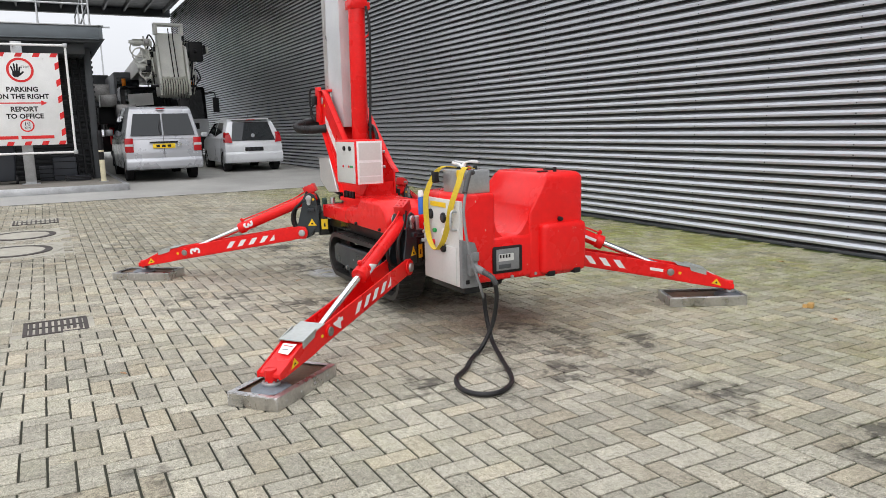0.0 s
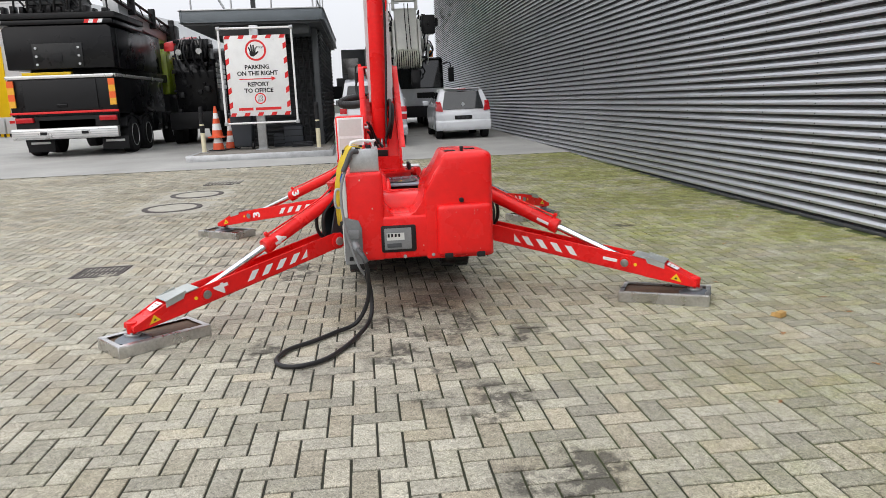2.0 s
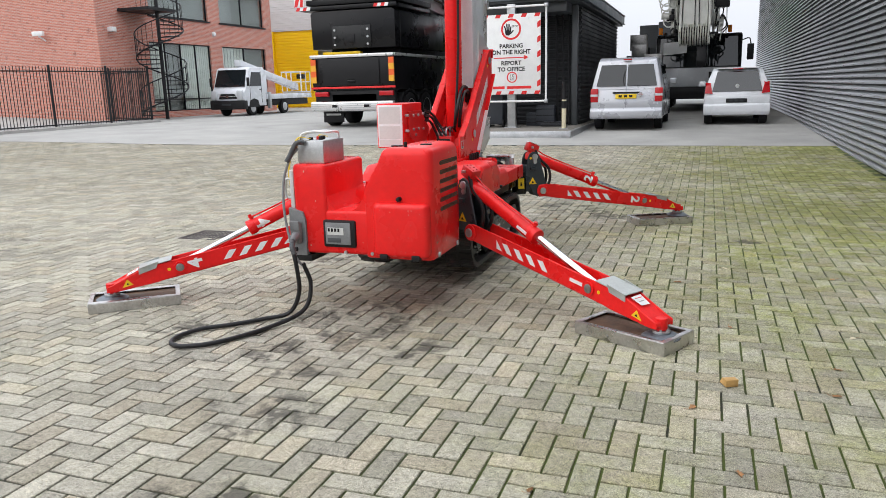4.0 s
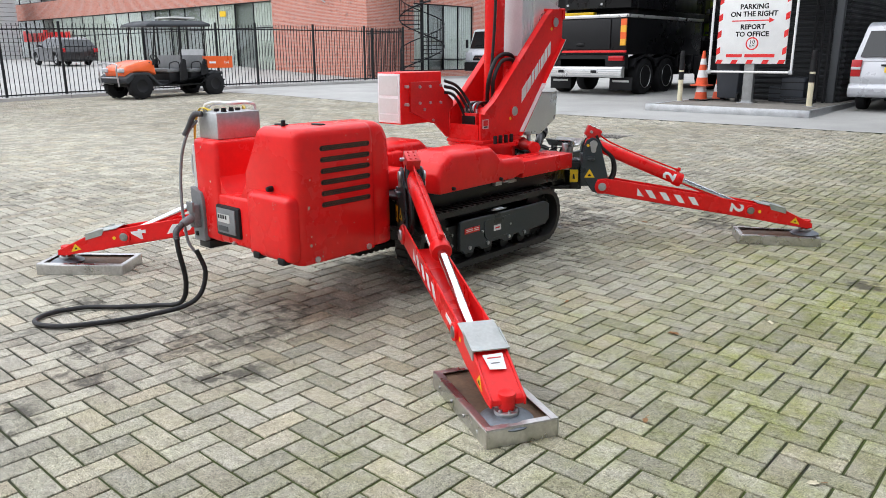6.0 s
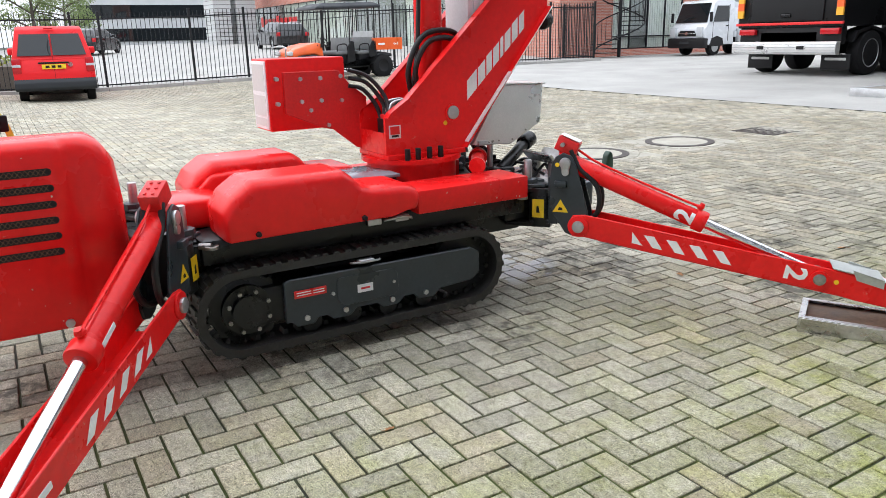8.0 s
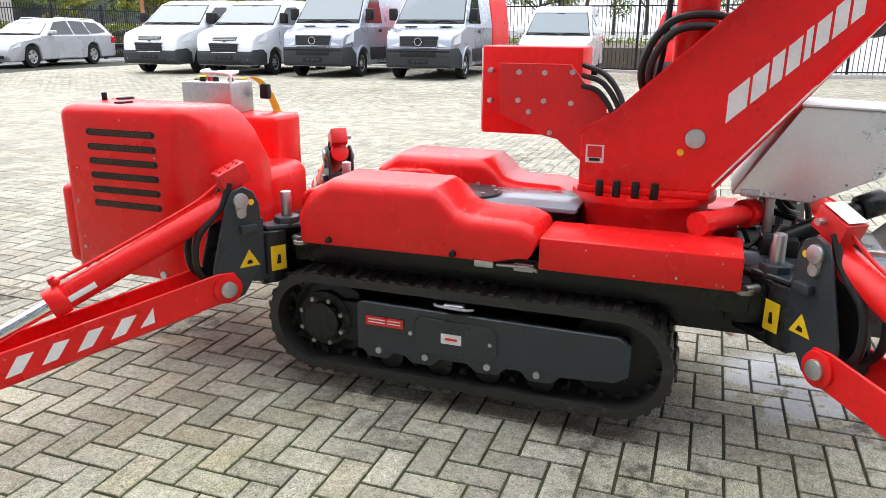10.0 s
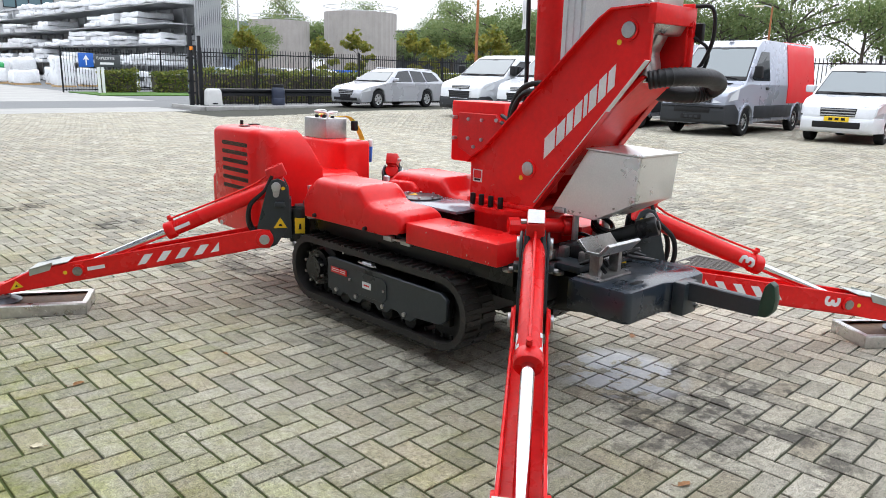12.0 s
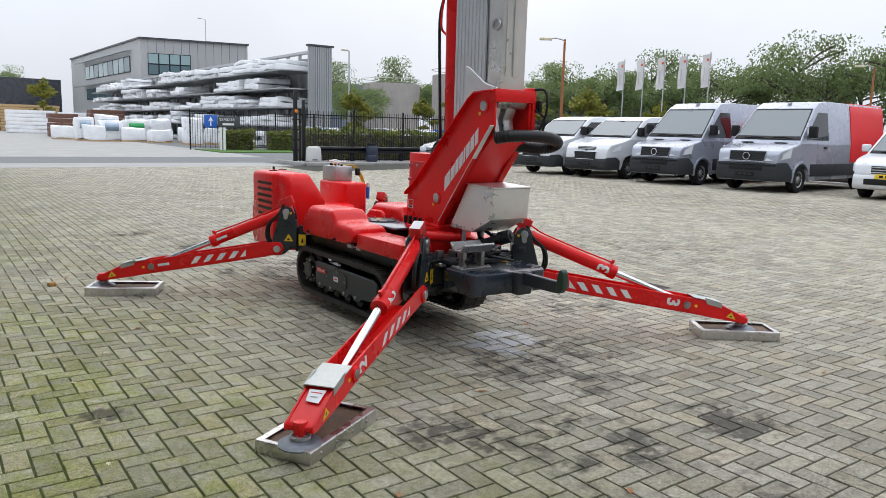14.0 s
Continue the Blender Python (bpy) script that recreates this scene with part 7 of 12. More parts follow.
def hatchback(at, turn):
    hull = [(-0.05, 0.22), (0.0, 0.36), (0.0, 0.6), (-0.1, 0.78), (-0.75, 0.95), (-3.46, 0.98), (-3.54, 0.7), (-3.54, 0.32), (-3.46, 0.24)]
    roof = [(-0.7, 0.9), (-1.35, 1.36), (-1.7, 1.46), (-2.2, 1.49), (-3.0, 1.46), (-3.2, 1.40), (-3.46, 0.9)]
    v, bod, side = motor("hatchback_car", "small white hatchback parked against the corrugated wall", "car", at, turn, M_CARWHITE, hull, roof, 0.82, 0.60, [(-0.62, 0.29), (-3.04, 0.29)], 0.25,
                         [[(-1.0, 1.0), (-1.5, 1.36), (-2.05, 1.38), (-2.1, 0.98)], [(-2.2, 0.98), (-2.15, 1.38), (-2.8, 1.36), (-3.0, 1.1)]], [("windscreen", (-0.75, 0.95), (-1.33, 1.34), 0.07)])
    c = [(-3.49, -0.62, 0.86), (-3.49, 0.62, 0.86), (-3.22, 0.5, 1.38), (-3.22, -0.5, 1.38)]
    part("tailgate_glass", plate([(x - 0.02, y, z) for x, y, z in c], 0.01, bevel=0.002), M_GLASS_CAR, v, "black glass tailgate", 0)
    for s in (-1, 1):
        part("tail_lamp", loft([[(-3.56, s * 0.60, 0.80), (-3.54, s * 0.80, 0.82), (-3.50, s * 0.78, 1.02), (-3.52, s * 0.66, 1.04)], [(-3.4, s * 0.62, 0.8), (-3.36, s * 0.815, 0.82), (-3.3, s * 0.79, 1.1), (-3.35, s * 0.66, 1.1)]]), M_REDLENS, v, "red tail lamp")
    bars_plate(v, -3.545, 0.62, -1, False, 0.26)
    part("rear_spoiler", box(-3.3, -3.0, -0.52, 0.52, 1.445, 1.475, 0.012), M_CARWHITE, v)
    part("brake_lamp", box(-3.31, -3.28, -0.12, 0.12, 1.43, 1.45, 0.003), M_REDLENS, v)
    part("badge", cyl((-3.44, 0, 1.0), (-3.475, 0, 1.0), 0.055, seg=20), M_CHROME, v, "plain round badge")
    part("rear_bumper", prism([(-3.2, 0.24), (-3.54, 0.24), (-3.58, 0.32), (-3.58, 0.50), (-3.53, 0.56), (-3.2, 0.56)], "y", -0.825, 0.825, 0.03, 2), M_CARWHITE, v, "", 40)
    part("aerial", cyl((-2.9, 0, 1.47), (-3.05, 0, 1.62), 0.006, seg=6), M_BLACK, v)
    mirrors(v, -1.05, 0.8, 0.98, 0.15, M_CARWHITE)
    door_line(v, side, -2.14, 0.4, 1.4)
    return v


def estate(name, label, at, turn, body, group="", rims=5):
    hull = [(-0.06, 0.2), (0.0, 0.34), (0.0, 0.52), (-0.06, 0.66), (-0.35, 0.78), (-1.3, 0.94), (-4.82, 0.97), (-4.9, 0.7), (-4.9, 0.32), (-4.8, 0.24)]
    roof = [(-1.2, 0.9), (-1.95, 1.34), (-2.3, 1.44), (-2.9, 1.47), (-4.2, 1.43), (-4.5, 1.34), (-4.84, 0.9)]
    v, bod, side = motor(name, label, "car", at, turn, body, hull, roof, 0.92, 0.64, [(-0.85, 0.33), (-3.72, 0.33)], 0.22,
                         [[(-1.62, 0.98), (-2.15, 1.36), (-2.75, 1.4), (-2.78, 0.98)], [(-2.86, 0.98), (-2.84, 1.4), (-3.5, 1.38), (-3.62, 0.98)], [(-3.7, 1.0), (-3.6, 1.37), (-4.2, 1.34), (-4.5, 1.04)]],
                         [("windscreen", (-1.26, 0.94), (-1.95, 1.35), 0.08), ("rear_window", (-4.82, 0.98), (-4.52, 1.33), 0.1)], group, False, rims)
    grille(v, 0.01, -0.03, 0.34, 0.48, 0.66, 3)
    part("badge", lathe([(0.05, -0.008), (0.065, -0.008), (0.065, 0.01), (0.05, 0.01)], (0.005, 0, 0.57), "x", 20), M_CHROME, v)
    part("lower_intake", box(0.0, 0.02, -0.6, 0.6, 0.28, 0.38, 0.01), M_BLACK, v)
    bars_plate(v, 0.012, 0.43, 1, False)
    for s in (-1, 1):
        part("headlamp", loft([[(0.0, s * 0.42, 0.56), (-0.02, s * 0.78, 0.56), (-0.1, s * 0.82, 0.68), (-0.08, s * 0.46, 0.69)], [(-0.3, s * 0.45, 0.62), (-0.4, s * 0.9, 0.64), (-0.42, s * 0.88, 0.76), (-0.3, s * 0.5, 0.78)]]), M_LENS, v, "clear headlamp")
        part("roof_rail", tube([(-2.3, s * 0.60, 1.45), (-2.5, s * 0.61, 1.49), (-4.1, s * 0.61, 1.46), (-4.3, s * 0.60, 1.41)], 0.014, 6, 4), M_CHROME, v)
        part("tail_lamp", box(-4.91, -4.7, min(s * 0.72, s * 0.925), max(s * 0.72, s * 0.925), 0.68, 0.9, 0.02), M_REDLENS, v)
    mirrors(v, -1.72, 0.88, 0.98, 0.13, body)
    door_line(v, side, -1.6, 0.35, 0.98)
    door_line(v, side, -2.82, 0.35, 1.4)
    door_line(v, side, -3.68, 0.5, 1.3)
    both("door_handle", -2.72, -2.55, 0.905, 0.93, 0.82, 0.84, body, v)
    return v


# vehicles parked across the yard, noses towards the lift
sprinter((-11.77, -0.45, 0.11), 3, "silver panel van with a red rear half", True)
sprinter((-11.57, -3.24, 0.11), 3, "silver panel van with grey bumpers")
transit((-11.37, -5.75, 0.11), 3)
transit((-11.07, -7.9, 0.11), 3)
estate("estate_car", "silver estate car with alloy wheels beside the gate", (-11.25, -14.05, hz(-12.5, -14.05)), 8, M_SILVER_LT)
small_van("delivery_van", "silver-white delivery van with a yellow number plate", (-12.6, 2.65, 0.107), 4, M_CARWHITE, False, True)
small_van("delivery_van", "red delivery van seen from its rear doors", (-18.9, 6.0, 0), 176, M_CARRED, True, True, rear_bumper=M_TRIM)
# under the canopy
small_van("delivery_van", "silver delivery van with twin rear doors and yellow plate", (2.75, 19.45 + 4.44, hz(2.75, 19.5) + 0.005), 90, M_SILVER_LT, True, True, 1.84, M_SILVER_LT)
hatchback((5.42, 21.3 + 3.56, hz(5.5, 22) + 0.005), 90)

# ---- the hut with its sign, north of the lift ----
PZ = hz(0, 18)
slab = thing("kerb_platform", "raised concrete island with a grey steel edge", "kerb", kind="structure")
M_CONC_DIRTY = pmat("dirty_concrete", (0.2, 0.185, 0.16), 0.9, 0, 0.25, 1.2, 45, 0.4, (0.07, 0.055, 0.045), 0.35, 1.6)
part("platform_top", box(-1.68, 1.6, 17.62, 30, PZ - 0.1, PZ + 0.13), M_CONC_DIRTY, slab)
for x0, x1, y0, y1 in ((-1.78, 1.7, 17.52, 17.62), (-1.78, -1.68, 17.62, 30), (1.6, 1.7, 17.62, 30)):
    part("kerb_stone", box(x0, x1, y0, y1, PZ - 0.1, PZ + 0.14, 0.012), M_ZINC, slab, "grey steel kerb edge")
PT = PZ + 0.13

M_FASCIA = pmat("grey_steel_channel", (0.13, 0.15, 0.165), 0.45, 0.2, 0.12, 2, 50, 0.08, (0.25, 0.26, 0.26), 0.1, 4)
hut = thing("hut", "dark corrugated hut under a flat steel roof", "hut", (0.3, 24, PT), base=(0.3, 24, PT))
bm = bmesh.new()
z = PT
prof = []
while z < 3.35:
    prof += [(0, z), (0, z + 0.045), (1, z + 0.06), (1, z + 0.105)]
    z += 0.12
outline = lambda d: [(-0.95 - 0.03 * d, 20.8 - 0.03 * d), (1.38 + 0.03 * d, 20.8 - 0.03 * d), (1.38 + 0.03 * d, 29 + 0.03 * d), (-0.95 - 0.03 * d, 29 + 0.03 * d)]
rings = [[bm.verts.new((x, y, zz)) for x, y in outline(d)] for d, zz in prof]
for a, b in zip(rings, rings[1:]):
    for i in range(4):
        bm.faces.new((a[i], a[(i + 1) % 4], b[(i + 1) % 4], b[i]))
part("wall", bm, M_CLAD_DK_SHADE, hut, "anthracite corrugated cladding", 20)
bm = box(-1.9, 1.53, 19.3, 29.6, 3.44, 3.5, 0.01)
roof = part("roof", bm, M_DARK, hut, "flat dark roof slab")
for x0, x1, y0, y1 in ((-1.9, 1.53, 19.24, 19.3), (-1.96, -1.9, 19.24, 29.6), (1.53, 1.59, 19.24, 29.6)):
    part("fascia", box(x0, x1, y0, y1, 3.52, 3.79, 0.01), M_FASCIA, roof, "grey steel channel fascia")
    part("fascia_lip", box(x0 - 0.03, x1 + 0.03, y0 - 0.03, y1 + 0.02, 3.50, 3.52, 0.004), M_FASCIA, roof)
    part("fascia_lip", box(x0 - 0.03, x1 + 0.03, y0 - 0.03, y1 + 0.02, 3.79, 3.82, 0.004), M_ZINC, roof)
part("soffit_box", box(-1.2, 1.2, 19.6, 21.5, 3.2, 3.44, 0.01), M_DARK, roof)
for xx in (-1.7, -0.7, 0.3, 1.35):
    part("rail_post", cyl((xx, 19.45, 3.8), (xx, 19.45, 4.85), 0.022, seg=10), M_ZINC, hut, "galvanised rail post")
for yy in (21.5, 23.5, 25.5):
    part("rail_post", cyl((1.35, yy, 3.8), (1.35, yy, 4.85), 0.022, seg=10), M_ZINC, hut, "galvanised rail post")
for zz in (4.3, 4.83):
    part("hand_rail", tube([(-1.7, 19.45, zz), (1.35, 19.45, zz), (1.35, 25.5, zz)], 0.022, 8, 1, curved=False), M_ZINC, hut)
part("stair_string", tube([(-1.5, 19.6, 5.0), (-0.9, 19.7, 3.85)], 0.03, 8, 1, curved=False), M_ZINC, hut)
part("roof_column", box(-0.29, -0.07, 19.28, 19.42, PT, 3.42, 0.01), M_ZINC, hut, "grey steel column")
part("column_foot", box(-0.36, 0.0, 19.2, 19.5, PT, PT + 0.02), M_ZINC, hut)
part("roof_column", box(1.2, 1.36, 20.4, 20.56, PT, 3.42, 0.01), M_DARK, hut)
for k in range(3):
    part("ladder_rail", tube([(0.85 + 0.16 * k, 20.3, PT), (0.75 + 0.16 * k, 20.6, 3.4)], 0.03, 8, 1, curved=False), M_BLACK, hut)

sign = thing("notice_board", "white notice board with red and white striped border", "sign", (-0.15, 19.18, 1.15), base=(-0.15, 19.18, 1.15))
SX0, SX1, SZ0, SZ1, SY = -0.92, 0.62, 1.15, 3.16, 19.17
part("board", box(SX0, SX1, SY, SY + 0.03, SZ0, SZ1, 0.004), M_WHITE, sign, "white sheet board")
rw = 0.085
k = 0
for i in range(9):
    for zz in (SZ0, SZ1 - rw):
        a = SX0 + (SX1 - SX0) * i / 9
        if i % 2 == 0:
            part("border_stripe", plate([(a, SY - 0.002, zz), (a + 0.13, SY - 0.002, zz), (a + 0.17, SY - 0.002, zz + rw), (a + 0.04, SY - 0.002, zz + rw)], 0.003), M_REDP, sign, "", 0)
for i in range(11):
    for xx in (SX0, SX1 - rw):
        a = SZ0 + (SZ1 - SZ0) * i / 11
        if i % 2 == 1:
            part("border_stripe", plate([(xx, SY - 0.002, a), (xx + rw, SY - 0.002, a + 0.05), (xx + rw, SY - 0.002, a + 0.19), (xx, SY - 0.002, a + 0.14)], 0.003), M_REDP, sign, "", 0)
face = pose(0, 0, 0, 90, 0, 0)


def on_sign(x, z, off=0.002):
    return Matrix.Translation((x, SY - off, z)) @ face


def flat_ring(x, z, r0, r1, name, material):
    part(name, lathe([(r0, -0.001), (r1, -0.001), (r1, 0.002), (r0, 0.002)], (x, SY - 0.003, z), "y", 40), material, sign, "", 0)


flat_ring(-0.15, 2.79, 0.215, 0.265, "red_ring", M_REDP)
bm = prism([(-0.285, 2.645), (-0.205, 2.635), (-0.16, 2.675), (-0.15, 2.755), (-0.295, 2.775), (-0.31, 2.705)], "y", SY - 0.006, SY - 0.001)
for xa, za, xb, zb_, r_ in ((-0.285, 2.755, -0.32, 2.865, 0.016), (-0.25, 2.755, -0.26, 2.92, 0.017), (-0.21, 2.755, -0.2, 2.915, 0.017), (-0.172, 2.75, -0.152, 2.85, 0.016), (-0.175, 2.675, -0.095, 2.75, 0.018)):
    dx, dz_ = xb - xa, zb_ - za
    ln = math.hypot(dx, dz_)
    nx, nz = -dz_ / ln * r_, dx / ln * r_
    prism([(xa + nx, za + nz), (xb + nx, zb_ + nz), (xb + dx / ln * r_, zb_ + dz_ / ln * r_), (xb - nx, zb_ - nz), (xa - nx, za - nz)], "y", SY - 0.0065, SY - 0.001, bm=bm)
part("pictogram", bm, M_BLACK, sign, "plain black stop pictogram", 0)
lettering("STOP", 0.072, on_sign(-0.048, 2.855), M_BLACK, sign, "lettering", "black capital letters", 0.001)
for txt, z, sz in (("PARKING", 2.37, 0.148), ("ON THE RIGHT", 2.215, 0.148), ("REPORT", 1.94, 0.148), ("TO OFFICE", 1.785, 0.148)):
    lettering(txt, sz, on_sign(-0.15, z), M_BLACK, sign, "lettering", "black capital letters", 0.0045)
part("arrow", plate([(-0.62, SY - 0.003, 2.065), (0.19, SY - 0.003, 2.065), (0.19, SY - 0.003, 2.02), (0.31, SY - 0.003, 2.078), (0.19, SY - 0.003, 2.136), (0.19, SY - 0.003, 2.09), (-0.62, SY - 0.003, 2.09)], 0.003), M_REDP, sign, "red arrow", 0)
flat_ring(-0.13, 1.585, 0.112, 0.14, "red_ring", M_REDP)
lettering("10", 0.13, on_sign(-0.13, 1.62), M_BLACK, sign)
lettering("KM", 0.085, on_sign(-0.13, 1.53), M_BLACK, sign)
for i, (a, b) in enumerate(((-0.69, -0.33), (-0.27, 0.38))):
    part("name_bar", box(a, b, SY - 0.004, SY - 0.001, 1.29, 1.36), M_REDP, sign, "plain red bar in place of a name")
bm = tube([(-1.03, 19.1, 0.97), (-1.03, 19.1, 3.33)], 0.028, 10, 1, curved=False)
frame_t = part("pipe_frame", bm, M_WHITE, sign, "white scaffold pipe frame")
for p, q in (((0.78, 19.1, 0.97), (0.78, 19.1, 3.33)), ((-1.03, 19.1, 0.97), (0.78, 19.1, 0.97)), ((-1.03, 19.1, 3.33), (0.78, 19.1, 3.33)), ((-0.25, 19.1, 3.33), (-0.25, 19.3, 3.33)), ((-0.15, 19.1, 0.97), (-0.15, 19.3, 0.97))):
    part("pipe", tube([p, q], 0.026, 10, 1, curved=False), M_WHITE, frame_t)
for xx, zz in ((-1.03, 0.97), (0.78, 0.97), (-1.03, 3.33), (0.78, 3.33)):
    part("clamp", box(xx - 0.045, xx + 0.045, 19.06, 19.14, zz - 0.045, zz + 0.045, 0.008), M_ZINC, frame_t)

M_CREAM = pmat("cream_paint", (0.66, 0.6, 0.42), 0.55, 0, 0.12, 4, 60, 0.1, (0.3, 0.25, 0.15), 0.1, 5)
for xx, yy in ((-1.62, 18.95), (1.29, 18.87)):
    b = thing("bollard", "cream and black banded steel bollard on the island", "bollard", (xx, yy, PT), base=(xx, yy, PT), group="bollards")
    part("post", cyl((xx, yy, PT), (xx, yy, PT + 0.72), 0.057, seg=20), M_CREAM, b, "cream lower post")
    part("band", cyl((xx, yy, PT + 0.5), (xx, yy, PT + 0.68), 0.0585, seg=20), M_BLACK, b, "black band")
    part("band", cyl((xx, yy, PT + 0.72), (xx, yy, PT + 1.0), 0.0575, seg=20), M_BLACK, b, "black band")
    part("cap", cyl((xx, yy, PT + 1.0), (xx, yy, PT + 1.16), 0.057, 0.05, 20, bevel=0.01), M_BLACK, b)
    part("foot_plate", box(xx - 0.1, xx + 0.1, yy - 0.1, yy + 0.1, PT, PT + 0.012), M_ZINC, b)

M_CONE = pmat("orange_cone_plastic", (0.75, 0.1, 0.03), 0.5, 0, 0.15, 5, 60, 0.1, (0.3, 0.1, 0.05), 0.15, 6)
for xx, yy, zz in ((-1.38, 19.6, PT), (-1.12, 20.05, PT), (-1.38, 19.6, PT + 0.34)):
    c = thing("traffic_cone", "orange and white striped traffic cone" if zz == PT else "second traffic cone stacked on the first", "traffic cone", (xx, yy, zz), base=(xx, yy, zz), group="traffic cones")
    part("base", box(xx - 0.21, xx + 0.21, yy - 0.21, yy + 0.21, zz, zz + 0.035, 0.012), M_BLACK if zz == PT else M_CONE, c)
    H, r0, r1 = 0.82, 0.155, 0.03
    for i, (a, b, m_) in enumerate(((0.035, 0.2, M_CONE), (0.2, 0.37, M_WHITE), (0.37, 0.5, M_CONE), (0.5, 0.64, M_WHITE), (0.64, 0.82, M_CONE))):
        part("cone_band", cyl((xx, yy, zz + a), (xx, yy, zz + b), r0 + (r1 - r0) * a / H, r0 + (r1 - r0) * b / H, 20), m_, c, "white band" if m_ is M_WHITE else "orange band")

wb = thing("wheelie_bin", "dark grey plastic wheelie bin beside the column", "bin", (-0.72, 19.75, PT), base=(-0.72, 19.75, PT))
bm = loft([[(-0.95, 19.5, PT + 0.08), (-0.49, 19.5, PT + 0.08), (-0.49, 19.98, PT + 0.08), (-0.95, 19.98, PT + 0.08)], [(-1.01, 19.45, PT + 0.9), (-0.44, 19.45, PT + 0.9), (-0.44, 20.05, PT + 0.9), (-1.01, 20.05, PT + 0.9)]], None, 0.03)
M_BIN = pmat("dark_bin_plastic", (0.035, 0.04, 0.05), 0.5, 0, 0.1, 4, 80, 0.1)
part("bin_body", bm, M_BIN, wb)
part("bin_lid", box(-1.04, -0.41, 19.4, 20.08, PT + 0.9, PT + 0.97, 0.025, 3), M_BIN, wb)
for xx in (-0.99, -0.46):
    part("bin_wheel", cyl((xx - 0.025, 19.95 if xx < -0.7 else 19.5, PT + 0.1), (xx + 0.025, 19.95 if xx < -0.7 else 19.5, PT + 0.1), 0.1, seg=18), M_BLACK, wb)
for k, (xx, yy, w, h) in enumerate(((0.55, 20.3, 0.5, 0.55), (0.15, 20.4, 0.3, 0.35), (0.8, 19.9, 0.55, 0.12))):
    cr = thing("crate", "dark plastic crate beside the hut wall", "crate", (xx, yy, PT), base=(xx, yy, PT), group="crates")
    part("crate_body", box(xx - w / 2, xx + w / 2, yy - 0.2, yy + 0.2, PT, PT + h, 0.02), M_BIN, cr)
    for i in range(3):
        part("crate_rib", box(xx - w / 2 - 0.006, xx + w / 2 + 0.006, yy - 0.206, yy + 0.206, PT + h * (0.2 + 0.3 * i), PT + h * (0.2 + 0.3 * i) + 0.02), M_BLACK, cr)

fl = thing("street_lamp", "tall galvanised twin-arm street lamp far beyond the yard", "street lamp", (6.0, 80, 0), base=(0, 0, 0))
part("pole", cyl((0, 0, -1.0), (0, 0, 11.5), 0.1, 0.06, 12), M_ZINC, fl)
for q in (-1, 1):
    part("lamp_head", box(min(q * 0.1, q * 0.95), max(q * 0.1, q * 0.95), -0.12, 0.12, 11.4, 11.58, 0.04), M_ZINC, fl)

# canopy that spans from the hut to the hall
can = thing("canopy", "dark steel canopy roof between hut and hall", "canopy", kind="structure")
part("canopy_beam", box(-3.6, 7.0, 44.2, 44.6, 7.62, 8.2, 0.02), M_DARK, can)
part("canopy_deck", box(-3.6, 7.0, 22.3, 44.2, 8.0, 8.2), M_DARK, can)
part("canopy_beam", box(-3.6, 7.0, 22.0, 22.3, 7.75, 8.2, 0.02), M_DARK, can)
for k in range(11):
    part("canopy_joist", box(-3.4 + 1.0 * k, -3.3 + 1.0 * k, 22.3, 44.2, 7.8, 8.0), M_DARK, can)
part("canopy_column", box(-3.5, -3.25, 44.25, 44.5, hz(0, 44), 7.62), M_DARK, can)

# drains and manholes in the paving
def drain(x, y, w, h, z, bars):
    d = thing("drain_grate", "rusty cast iron drain grate set in the paving", "drain", (x, y, z), base=(x, y, z), group="drain grates")
    fr = bmesh.new()
    for x0, x1, y0, y1 in ((-w, w, -h, -h + 0.03), (-w, w, h - 0.03, h), (-w, -w + 0.03, -h + 0.03, h - 0.03), (w - 0.03, w, -h + 0.03, h - 0.03)):
        box(x + x0, x + x1, y + y0, y + y1, z - 0.03, z + 0.002, 0.003, 1, fr)
    part("frame", fr, M_IRON, d)
    part("pit", box(x - w + 0.02, x + w - 0.02, y - h + 0.02, y + h - 0.02, z - 0.05, z - 0.028), M_BLACK, d)
    for k in range(bars):
        a = x - w + 0.03 + (2 * w - 0.06) * (k + 0.5) / bars
        part("bar", box(a - 0.012, a + 0.012, y - h + 0.03, y + h - 0.03, z - 0.028, z, 0.003, 1), M_IRON, d)
    part("cross_bar", box(x - w + 0.03, x + w - 0.03, y - 0.015, y + 0.015, z - 0.028, z + 0.001), M_IRON, d)


SLOPE = math.atan(0.0165)


def collar(name, x0, x1, y0, y1):
    """Old mortar bed that closes the paving round a cover."""
    z = hz((x0 + x1) / 2, (y0 + y1) / 2)
    solo(name, box(x0 - 0.11, x1 + 0.11, y0 - 0.11, y1 + 0.11, z - 0.05, z - 0.004), M_COLLAR, "worn mortar bed round the iron cover", kind="structure").rotation_euler.x = SLOPE if y0 > 9 else 0.0


